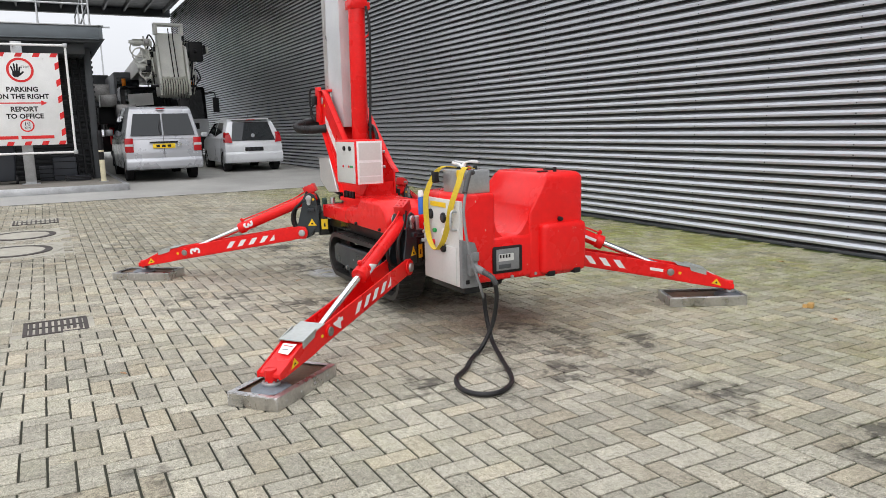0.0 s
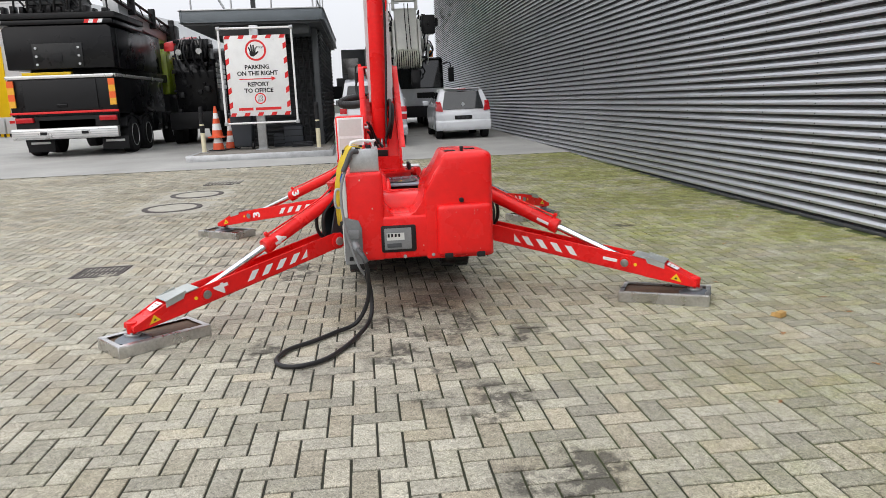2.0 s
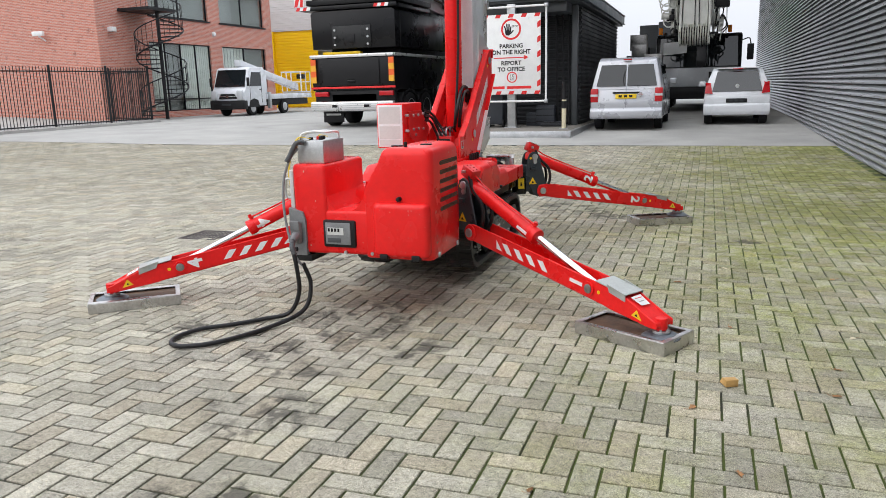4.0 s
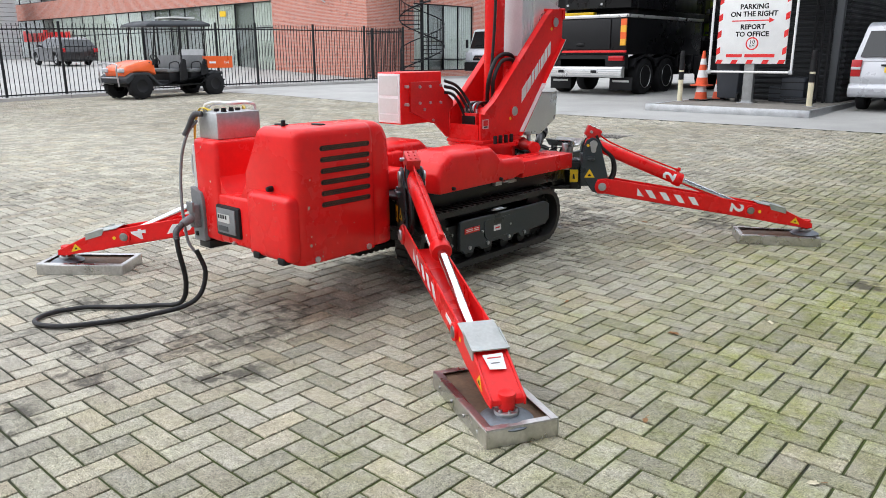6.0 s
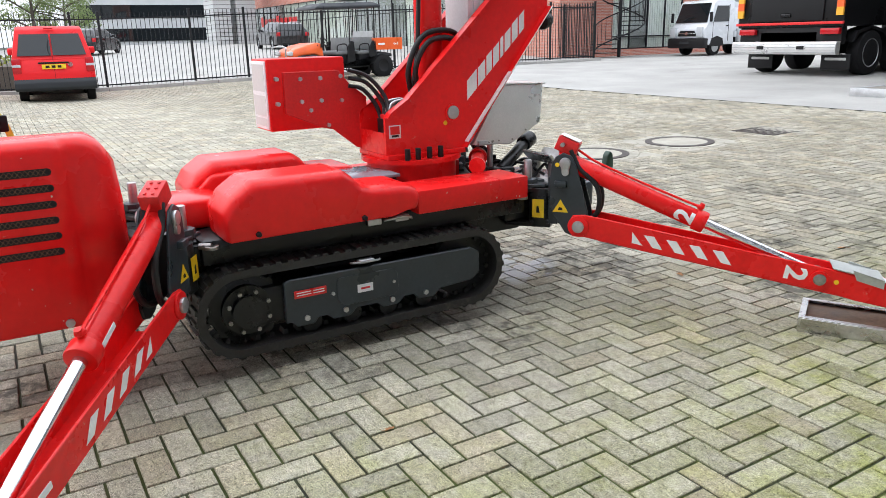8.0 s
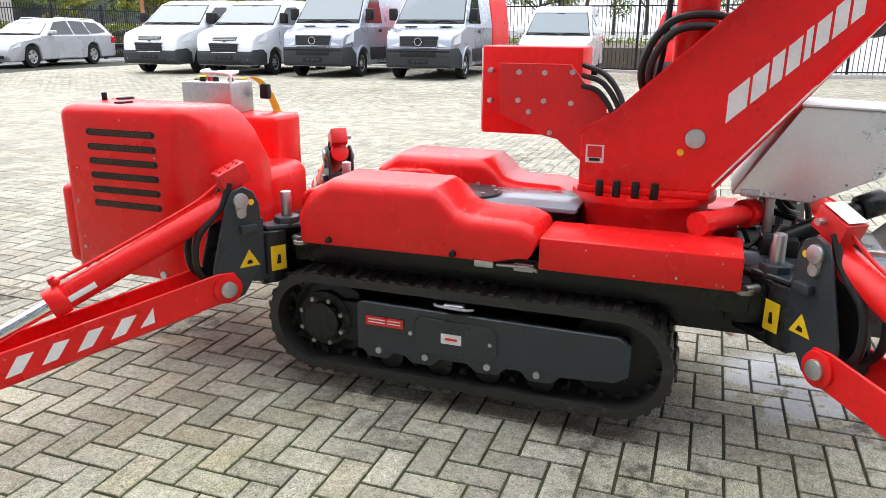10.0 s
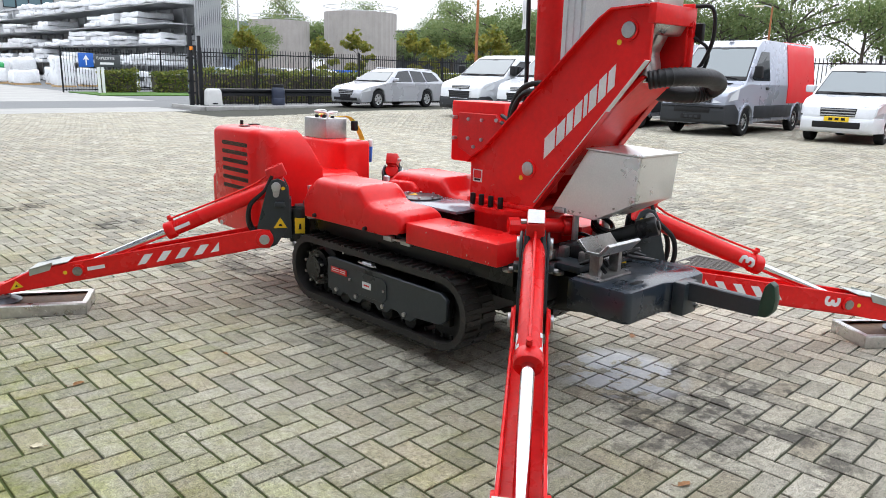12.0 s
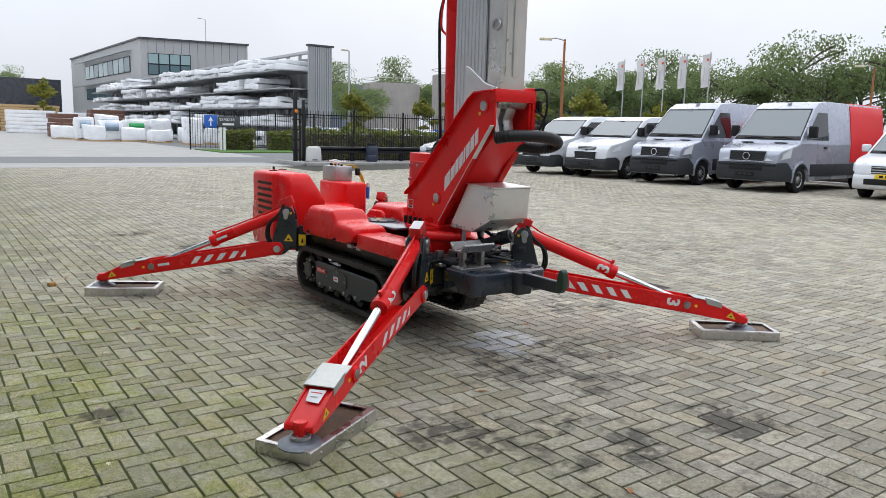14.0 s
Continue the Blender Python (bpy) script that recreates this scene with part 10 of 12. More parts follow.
for k in range(N):
    a = math.radians(200 + 27.5 * k)
    z = BZ + 0.19 * (k + 1)
    c = [(SXC, SYC, z)] + [(SXC + 1.05 * math.cos(a + d), SYC + 1.05 * math.sin(a + d), z) for d in (0.0, 0.26, 0.52)]
    part("tread", plate(c, 0.035), M_FENCE, st, "", 0)
    p = (SXC + 1.05 * math.cos(a + 0.26), SYC + 1.05 * math.sin(a + 0.26))
    part("baluster", cyl((*p, z), (*p, z + 1.0), 0.011, seg=6), M_FENCE, st)
    p2 = (SXC + 1.05 * math.cos(a), SYC + 1.05 * math.sin(a))
    part("baluster", cyl((*p2, z - 0.05), (*p2, z + 0.95), 0.011, seg=6), M_FENCE, st)
    rail.append((*p, z + 1.0))
part("hand_rail", tube(rail, 0.025, 8, 3), M_FENCE, st)
part("stringer", tube([(x, y, z - 1.02) for x, y, z in rail], 0.03, 8, 3), M_FENCE, st)
part("landing", box(BX, SXC + 0.4, 27.2, 29.0, 5.0, 5.12), M_FENCE, st)

# ---- grey hall with yellow doors, north-west ----
M_HALLYEL = pmat("yellow_roller_door", (0.85, 0.55, 0.0), 0.45, 0, 0.06, 1, 30, 0.05)
hall = thing("grey_hall", "light grey clad hall with yellow roller doors", "building", (-15.35, 46, BZ), base=(-15, 46, BZ))


def ribs(x0, x1, z0, z1, y, pitch, depth):
    prof, z = [], z0
    while z < z1:
        prof += [(0, z), (0, z + pitch * 0.45), (depth, z + pitch * 0.5), (depth, z + pitch * 0.95)]
        z += pitch
    bm = bmesh.new()
    rows = [[bm.verts.new((x, y - d, min(zz, z1))) for x in (x0, x1)] for d, zz in prof]
    for a, b in zip(rows, rows[1:]):
        bm.faces.new((a[0], a[1], b[1], b[0]))
    return bm


part("upper_cladding", ribs(-25, -13.4, 5.3, 7.8, 45, 0.15, 0.03), M_CLAD_LT, hall, "pale grey corrugated cladding", 20)
part("brick_pier", box(-25, -23.4, 44.9, 45.2, BZ, 7.8), M_BRICK, hall)
part("roller_door", ribs(-22.9, -19.6, BZ, 5.3, 45.1, 0.18, 0.03), M_HALLYEL, hall, "closed yellow roller door", 20)
part("door_frame", box(-23.4, -22.9, 44.92, 45.1, BZ, 5.3), M_HALLYEL, hall)
part("door_frame", box(-18.0, -17.3, 44.92, 45.1, BZ, 5.3), M_HALLYEL, hall)
part("open_bay", box(-19.6, -18.0, 47.5, 47.6, BZ, 5.3), M_DARK, hall)
part("lower_wall", box(-17.3, -13.4, 45.0, 45.3, BZ, 5.3), M_CLAD_LT, hall)
part("hall_core", box(-25, -13.7, 45.3, 47.4, 5.3, 7.7), M_DARK, hall)
bm = prism([(-13.4, 45.0), (-8.2, 66), (-25, 70), (-25, 47.6), (-13.7, 47.6), (-13.7, 45.31)], "z", BZ, 7.8)
part("side_wing", bm, M_CLAD_LT, hall)
for k in range(4):
    gc = thing("gas_cage", "wire cage trolley in front of the yellow doors", "cage trolley", (-18.6 + 0.9 * k, 43.5, BZ), base=(-18.6 + 0.9 * k, 43.5, BZ), group="cage trolleys")
    x = -18.6 + 0.9 * k
    part("cage_frame", box(x - 0.4, x + 0.4, 43.2, 43.8, BZ + 0.2, BZ + 1.1, 0.01), M_PANEL, gc)
    part("red_label", box(x - 0.2, x + 0.1, 43.185, 43.2, BZ + 0.75, BZ + 0.9), M_REDP, gc)
    for s in (-0.3, 0.3):
        part("castor", cyl((x + s, 43.3, BZ + 0.1), (x + s + 0.05, 43.3, BZ + 0.1), 0.1, seg=12), M_BLACK, gc)

# ---- orange utility vehicle ----
uv = thing("utility_vehicle", "orange and black four-seat utility vehicle with a canopy", "utility vehicle", (-15.75, 13.55, hz(-15.2, 13.6)), -84)


def uvp(name, bm, material, label=""):
    return part(name, bm, material, uv, label)


for x in (1.28, -1.28):
    for s in (-1, 1):
        t = uvp("wheel", lathe([(0.18, -0.13), (0.30, -0.13), (0.36, -0.09), (0.36, 0.09), (0.30, 0.13), (0.18, 0.13)], (x, s * 0.6, 0.36), "y", 24), M_TYRE, "knobbly black tyre")
        bm = bmesh.new()
        for k in range(20):
            a = 2 * math.pi * k / 20
            c, s2 = math.cos(a), math.sin(a)
            o = 0.05 if k % 2 else -0.05
            box(x + 0.36 * c - 0.022, x + 0.36 * c + 0.022, s * 0.6 + o - 0.07, s * 0.6 + o + 0.07, 0.36 + 0.36 * s2 - 0.022, 0.36 + 0.36 * s2 + 0.022, bm=bm)
        tagged(part("tyre_tread", bm, M_TYRE, t), "knobbly tread blocks", kind="stuff")
        part("rim", lathe([(0.0, 0.0), (0.1, 0.0), (0.18, s * 0.03), (0.18, -s * 0.08)], (x, s * 0.69, 0.36), "y", 20), M_BLACK, t)
uvp("chassis", box(-1.55, 1.45, -0.55, 0.55, 0.32, 0.5, 0.03), M_BLACK)
bm = prism([(1.66, 0.60), (1.70, 0.80), (1.60, 0.92), (1.3, 1.01), (0.85, 1.10), (0.76, 1.02), (0.74, 0.66), (1.0, 0.76), (1.4, 0.74)], "y", lambda x, z: -0.66 + 0.2 * max(0, x - 0.9) + 0.25 * max(0, z - 0.85), lambda x, z: 0.66 - 0.2 * max(0, x - 0.9) - 0.25 * max(0, z - 0.85), 0.05, 3)
uvp("bonnet", bm, M_ORANGE, "orange bonnet")
bm = prism([(1.78, 0.45), (1.78, 0.58), (1.5, 0.74), (1.0, 0.74), (0.72, 0.45), (0.6, 0.40), (-0.75, 0.40), (-0.85, 0.55), (-1.2, 0.78), (-1.6, 0.72), (-1.6, 0.62), (-1.2, 0.68), (-0.75, 0.36), (0.7, 0.34), (1.05, 0.66), (1.45, 0.66), (1.7, 0.42)], "y", -0.72, 0.72, 0.02, 1)
uvp("fender", bm, M_TRIM, "black plastic fenders")
for x0 in (0.05, -0.72):
    uvp("seat", box(x0 - 0.2, x0 + 0.28, -0.6, 0.6, 0.72, 0.84, 0.04, 3), M_CABLE, "grey vinyl bench seat")
    uvp("seat_back", prism([(x0 - 0.3, 0.84), (x0 - 0.2, 0.84), (x0 - 0.24, 1.22), (x0 - 0.33, 1.22)], "y", -0.6, 0.6, 0.03, 2), M_CABLE, "grey vinyl backrest")
    uvp("seat_box", box(x0 - 0.2, x0 + 0.22, -0.58, 0.58, 0.45, 0.72, 0.02), M_BLACK)
    for s in (-1, 1):
        uvp("side_guard", prism([(x0 - 0.35, 0.42), (x0 - 0.05, 0.42), (x0 - 0.1, 0.95), (x0 - 0.2, 1.12), (x0 - 0.32, 1.1)], "y", min(s * 0.66, s * 0.72), max(s * 0.66, s * 0.72), 0.02, 1), M_BLACK, "black plastic side guard")
        uvp("grab_bar", tube([(x0 + 0.25, s * 0.66, 0.82), (x0 + 0.22, s * 0.68, 1.0), (x0 - 0.05, s * 0.68, 1.02), (x0 - 0.1, s * 0.66, 0.84)], 0.016, 8, 4), M_BLACK)
for s in (-1, 1):
    for x, xt in ((0.82, 0.66), (-0.15, -0.18), (-1.02, -1.05)):
        uvp("canopy_post", tube([(x, s * 0.64, 0.95), (xt, s * 0.64, 2.1)], 0.022, 8, 1, curved=False), M_BLACK)
bm = loft([[(0.95, -0.66, 2.02), (0.95, 0.66, 2.02), (-1.3, 0.66, 2.08), (-1.3, -0.66, 2.08)], [(0.9, -0.66, 2.09), (0.9, 0.66, 2.09), (-1.3, 0.66, 2.16), (-1.3, -0.66, 2.16)], [(0.6, -0.5, 2.2), (0.6, 0.5, 2.2), (-1.1, 0.5, 2.25), (-1.1, -0.5, 2.25)]], None, 0.02)
uvp("canopy_roof", bm, M_TRIM, "dark moulded canopy roof")
uvp("light_bar", box(-0.9, -0.1, -0.45, 0.45, 2.29, 2.34, 0.015), M_PANEL, "pale light bar on the roof")
bm = box(-1.98, -0.98, -0.7, 0.7, 0.83, 0.87)
for x0, x1, y0, y1 in ((-1.98, -0.98, -0.72, -0.69), (-1.98, -0.98, 0.69, 0.72), (-2.0, -1.97, -0.72, 0.72), (-0.99, -0.96, -0.72, 0.72)):
    box(x0, x1, y0, y1, 0.83, 1.19, 0.006, 1, bm)
uvp("cargo_bed", bm, M_ORANGE, "orange tipping bed")
for s in (-1, 1):
    uvp("word_bar", box(-1.35, -1.1, s * 0.722, s * 0.726, 0.97, 1.03), M_WHITE_STICK, "plain white bar in place of a maker's word")
    lettering("4x4", 0.13, pose(-1.75, s * 0.724, 1.0, 90, 0, 0 if s < 0 else 180), M_WHITE_STICK, uv)
    uvp("headlamp", box(1.66, 1.77, min(s * 0.28, s * 0.52), max(s * 0.28, s * 0.52), 0.74, 0.86, 0.03, 3), M_LENS)
bm = tube([(1.84, -0.45, 0.35), (1.88, -0.45, 0.8), (1.86, -0.42, 0.98), (1.86, 0.42, 0.98), (1.88, 0.45, 0.8), (1.84, 0.45, 0.35)], 0.022, 8, 5)
tube([(1.87, -0.45, 0.6), (1.87, 0.45, 0.6)], 0.018, 8, 1, bm, False)
tube([(1.8, -0.45, 0.45), (1.5, -0.4, 0.4)], 0.02, 8, 1, bm, False)
uvp("bull_bar", bm, M_ZINC, "grey tubular bull bar")
uvp("steering_wheel", moved(lathe([(0.15, -0.012), (0.175, -0.012), (0.175, 0.012), (0.15, 0.012)], (0, 0, 0), "x", 22), pose(0.52, 0.32, 1.1, 0, 35, 0)), M_BLACK)
uvp("steering_column", tube([(0.75, 0.32, 0.95), (0.52, 0.32, 1.1)], 0.02, 8, 1, curved=False), M_BLACK)
uvp("dash", box(0.72, 0.95, -0.6, 0.6, 0.85, 1.06, 0.04, 3), M_BLACK)
uvp("mesh_guard", plate([(-0.98, -0.6, 1.14), (-0.98, 0.6, 1.14), (-1.02, 0.6, 1.4), (-1.02, -0.6, 1.4)], 0.012), M_ZINC)

# louvred tower and glass block beyond the forecourt
tw = thing("louvred_tower", "silver louvred stair tower beside the brick office", "tower", (-59.6, 22.6, hf(-59, 22)), base=(-59.6, 22.6, hf(-59, 22)))
for y0, y1 in ((21.0, 22.3), (22.9, 24.4)):
    part("tower_core", box(-61, -58.2, y0, y1, 0.5, 12), M_ROOM, tw)
    bm = bmesh.new()
    for k in range(34):
        z = 1.1 + 0.32 * k
        prism([(-61.1, z), (-58.1, z), (-58.04, z + 0.27), (-61.1, z + 0.27)], "y", y0 - 0.08, y1 + 0.08, bm=bm)
    tagged(part("louvre", bm, M_CLAD_LT, tw, "pale metal louvres", 0), "pale metal louvres", kind="stuff")
gbk = thing("glass_block", "pale office block with long glass bands", "building", (-104, 26, 0), base=(-104, 26, 0))
part("wall", box(-112, -100, 14, 44, 0, 13), M_CLAD_LT, gbk)
for k in range(4):
    part("window", box(-100.02, -99.9, 15, 43, 1.6 + 2.9 * k, 3.2 + 2.9 * k), M_GLASS_CAR, gbk, "dark glass band", 0)

# cars on the forecourt
estate("parked_estate", "black estate car parked on the forecourt", (-40.2, 19.5, hf(-37.4, 19.4) + 0.02), 178, M_CARBLACK, "forecourt cars")
estate("parked_estate", "black pick-up sized car parked on the forecourt", (-46.0, 11.0, hf(-44, 10) + 0.02), 155, M_CARBLACK, "forecourt cars")

# ---- south: gate, fence, hedge, road ----
rs = random.Random(21)
solo("road", box(-260, 260, -22.4, -17.55, -0.02, 0.0015), M_ASPHALT, "blue-grey asphalt road beyond the gate", kind="structure")
solo("far_pavement", box(-7.6, 120, -120, -22.4, -0.02, 0.004), M_CONC, "pale concrete loading yard beyond the road", kind="structure")
solo("far_yard", box(-110, -7.6, -150, -22.4, -0.02, 0.003), M_ASPHALT, "grey car park ground beyond the hedge", kind="structure")
solo("yard_lane", box(-5.6, 120, -17.55, -14.9, -0.02, 0.002), M_CONC, "pale concrete gate lane", kind="structure")
isl = thing("gate_island", "gravel island with a pale kerb beneath the gate fence", "kerb", kind="structure")
part("gravel", box(-40, -6.2, -17.4, -15.15, -0.02, 0.1), M_GRAVEL, isl, "grey gravel")
for k in range(34):
    part("kerb_stone", box(-6.2 - 1.0 * (k + 0.985), -6.2 - 1.0 * k, -15.15, -15.0, -0.02, 0.13, 0.012), M_KERB, isl)
for k in range(2):
    part("kerb_stone", box(-6.2, -6.05, -17.4 + 1.15 * k, -17.4 + 1.15 * (k + 0.985), -0.02, 0.13, 0.012), M_KERB, isl)
fence([(-6.75, -16.8), (-21.5, -16.8)], 2.1, "black steel bar fence beside the sliding gate", 0.115, 21)
fence([(-21.5, -16.8), (-19.6, -6.0)], 2.1, "black steel bar fence closing the yard's corner", 0.14, 18)
gp = thing("gate_post", "tall black gate post with hinge brackets", "gate post", (-6.55, -16.8, 0.1), base=(-6.55, -16.8, 0.1))
part("post", box(-6.62, -6.48, -16.87, -16.73, 0.1, 2.85, 0.01), M_FENCE, gp)
part("post", box(-6.95, -6.85, -16.85, -16.75, 0.1, 2.5, 0.01), M_FENCE, gp)
for k in range(6):
    part("bracket", box(-6.7, -6.42, -16.83, -16.77, 0.5 + 0.4 * k, 0.56 + 0.4 * k), M_FENCE, gp)
part("warning_lamp", box(-6.6, -6.5, -16.73, -16.66, 2.0, 2.12), M_AMBER, gp)
gr = thing("guard_beam", "black steel guard beam along the fence foot", "guard rail", (-13, -16.45, 0.1), base=(-13, -16.45, 0.1))
bm = prism([(-16.5, 0.42), (-16.42, 0.45), (-16.42, 0.52), (-16.5, 0.56), (-16.42, 0.6), (-16.42, 0.67), (-16.5, 0.7)], "x", -21, -7.2)
part("beam", bm, M_FENCE, gr)
for k in range(6):
    part("beam_post", box(-9.0 - 2.4 * k, -8.9 - 2.4 * k, -16.6, -16.5, 0.1, 0.72), M_FENCE, gr)
gb = thing("gate_motor", "pale grey gate motor housing", "gate motor", (-7.1, -16.25, 0.1), base=(-7.1, -16.25, 0.1))
part("housing", loft([[(-7.35, -16.42, 0.1), (-6.8, -16.42, 0.1), (-6.8, -16.05, 0.1), (-7.35, -16.05, 0.1)], [(-7.33, -16.42, 0.62), (-6.83, -16.42, 0.62), (-6.83, -16.08, 0.62), (-7.33, -16.08, 0.62)], [(-7.28, -16.4, 0.7), (-6.9, -16.4, 0.7), (-6.9, -16.12, 0.7), (-7.28, -16.12, 0.7)]], None, 0.03), M_PANEL, gb)
part("motor_label", box(-7.15, -6.95, -16.055, -16.045, 0.16, 0.2), M_BLACK, gb)
ba = thing("drum", "dark blue plastic drum beside the fence", "drum", (-9.7, -16.2, 0.1), base=(-9.7, -16.2, 0.1))
M_DRUM = pmat("dark_blue_drum", (0.03, 0.04, 0.07), 0.45, 0, 0.1, 4, 60, 0.05)
part("drum_body", lathe([(0.0, 0.1), (0.22, 0.1), (0.25, 0.18), (0.25, 0.36), (0.24, 0.38), (0.25, 0.4), (0.25, 0.62), (0.22, 0.74), (0.2, 0.78), (0.0, 0.78)], (-9.7, -16.2, 0), "z", 26), M_DRUM, ba)
part("drum_lid", lathe([(0.0, 0.76), (0.21, 0.76), (0.22, 0.8), (0.21, 0.86), (0.0, 0.87)], (-9.7, -16.2, 0), "z", 26), M_BLACK, ba)


def leaf_mat(name, a, b):
    m = pmat(name, a, 0.6, 0, 0.15, 0.6, 8, 0.05)
    nt = m.node_tree
    bs = nt.nodes["Principled BSDF"]
    geo = nt.nodes.new("ShaderNodeNewGeometry")
    mx = nt.nodes.new("ShaderNodeMix")
    mx.data_type = "RGBA"
    old = bs.inputs["Base Color"].links[0].from_socket
    nt.links.new(geo.outputs["Random Per Island"], mx.inputs["Factor"])
    nt.links.new(old, mx.inputs["A"])
    mx.inputs["B"].default_value = (*b, 1)
    nt.links.new(mx.outputs["Result"], bs.inputs["Base Color"])
    # light passes through the leaves
    tr = nt.nodes.new("ShaderNodeBsdfTranslucent")
    nt.links.new(mx.outputs["Result"], tr.inputs["Color"])
    ms = nt.nodes.new("ShaderNodeMixShader")
    ms.inputs[0].default_value = 0.4
    nt.links.new(bs.outputs[0], ms.inputs[1])
    nt.links.new(tr.outputs[0], ms.inputs[2])
    nt.links.new(ms.outputs[0], nt.nodes["Material Output"].inputs["Surface"])
    return m


M_LEAF = leaf_mat("oak_leaves", (0.13, 0.2, 0.065), (0.25, 0.3, 0.12))
M_LEAF_Y = leaf_mat("yellowing_leaves", (0.16, 0.2, 0.03), (0.3, 0.26, 0.04))
M_HEDGE = leaf_mat("hedge_leaves", (0.07, 0.12, 0.025), (0.26, 0.26, 0.05))
M_BARK = pmat("bark", (0.09, 0.075, 0.06), 0.9, 0, 0.25, 3, 30, 0.6, relief=0.02)
M_GRASS = pmat("lawn_grass", (0.07, 0.16, 0.02), 0.9, 0, 0.3, 2, 60, 0.8, relief=0.03)


def leaf_mesh(name, points, size, seed, material, parent, label):
    r = np.random.RandomState(seed)
    P = np.asarray(points)
    m = len(P)
    n = r.normal(size=(m, 3))
    n /= np.linalg.norm(n, axis=1)[:, None]
    t = np.cross(n, r.normal(size=(m, 3)))
    t /= np.linalg.norm(t, axis=1)[:, None]
    b = np.cross(n, t)
    s = (size * r.uniform(0.6, 1.35, m))[:, None]
    V = np.stack([P - t * s * 0.5, P - b * s * 0.33 + n * s * 0.12, P + t * s * 0.5, P + b * s * 0.33 + n * s * 0.12], 1).reshape(-1, 3)
    V = V - np.array(ORG[parent.name])
    F = [(4 * i + a, 4 * i + c, 4 * i + d) for i in range(m) for a, c, d in ((0, 1, 2), (0, 2, 3))]
    me = bpy.data.meshes.new(name)
    me.from_pydata(V.tolist(), [], F)
    me.materials.append(material)
    ob = new(name, me)
    ob.parent = parent
    ORG[ob.name] = Vector(ORG[parent.name])
    return tagged(ob, label)


def make_tree(at, h, spread, seed, material, label, n=2600, trunk=0.28, size=0.42, bare=0.25, name="tree", group="trees"):
    r = random.Random(seed)
    t = thing(name, label, "tree", at, r.uniform(0, 360), group=group)
    top = Vector((r.uniform(-0.4, 0.4), r.uniform(-0.4, 0.4), h * 0.82))
    bm = tube([(0, 0, -0.1), (r.uniform(-0.1, 0.1), r.uniform(-0.1, 0.1), h * 0.3), (top.x * 0.6, top.y * 0.6, h * 0.6), top], trunk, 8, 3)
    for v in bm.verts:
        k = max(0.12, 1 - v.co.z / (h * 0.95))
        c = Vector((top.x, top.y, 0)) * (v.co.z / top.z) * 0.9
        v.co.x, v.co.y = c.x + (v.co.x - c.x) * k, c.y + (v.co.y - c.y) * k
    clumps = []
    for k in range(13):
        a, f = r.uniform(0, 2 * math.pi), r.uniform(bare + 0.08, 0.9)
        z0 = h * f * 0.8
        reach = spread * (0.55 + 0.6 * math.sin(math.pi * min(1, (f - bare) / (1 - bare) * 0.85 + 0.12))) * r.uniform(0.55, 1.0)
        e = Vector((math.cos(a) * reach, math.sin(a) * reach, z0 + h * r.uniform(0.06, 0.2)))
        tube([(top.x * f * 0.8, top.y * f * 0.8, z0), (e.x * 0.5, e.y * 0.5, z0 + (e.z - z0) * 0.65), e], trunk * 0.26, 6, 3, bm)
        clumps += [(e, spread * r.uniform(0.28, 0.42)), (Vector((e.x * 0.6, e.y * 0.6, e.z * 0.97)), spread * r.uniform(0.25, 0.4))]
    clumps += [(Vector((top.x, top.y, h * 0.88)), spread * 0.42), (Vector((top.x * 0.5, top.y * 0.5, h * 0.7)), spread * 0.45)]
    part("trunk", bm, M_BARK, t, "grey-brown trunk with limbs")
    rr = np.random.RandomState(seed)
    pts = []
    per = n // len(clumps)
    for c, rad in clumps:
        d = rr.normal(size=(per, 3))
        d /= np.linalg.norm(d, axis=1)[:, None]
        q = d * (rad * rr.uniform(0.25, 1.0, per) ** 0.5)[:, None]
        q[:, 2] *= 0.72
        pts.append(q + np.array(c))
    leaf_mesh("crown", np.concatenate(pts), size, seed, material, t, "leafy crown with gaps of sky")
    return t


oak = [make_tree((-56, -36, 0), 9.6, 4.2, 1, M_LEAF, "broad oak tree in early autumn leaf", 5600, 0.3, 0.24),
       make_tree((-60, -29, 0), 10.4, 4.6, 2, M_LEAF, "tall oak tree in early autumn leaf", 5600, 0.32, 0.24),
       make_tree((-52, -42, 0), 8.6, 3.8, 3, M_LEAF, "oak tree with a thinning crown", 4600, 0.26, 0.24)]
for k in range(18):
    f = k / 17
    x, y = -48 - 20 * f + rs.uniform(-2.5, 2.5), -50 + 58 * f + rs.uniform(-1.5, 1.5)
    c = copy_thing(oak[k % 3], pose(x, y, 0, 0, 0, rs.uniform(0, 360)))
    c.scale = (0.86, 0.86, rs.uniform(0.88, 1.12) * (0.84 + 0.28 * f))
for k in range(14):
    c = copy_thing(oak[(k + 1) % 3], pose(-60 - 4.0 * k + rs.uniform(-2, 2), -122 + 3.0 * k + rs.uniform(-4, 4), 0, 0, 0, rs.uniform(0, 360)))
    c.scale = (1.3, 1.3, rs.uniform(1.05, 1.5))
for x, y, s in ((-4, -150, 1.4), (-12, -165, 1.3), (-40, -72, 0.75), (-43, -78, 0.85), (-84, 12, 0.8)):
    c = copy_thing(oak[rs.randrange(3)], pose(x, y, 0, 0, 0, rs.uniform(0, 360)))
    c.scale = (s, s, s)
young = make_tree((-22, -40, 0), 4.6, 1.0, 7, M_LEAF_Y, "young columnar tree turning yellow", 900, 0.06, 0.3, 0.2, group="young trees")
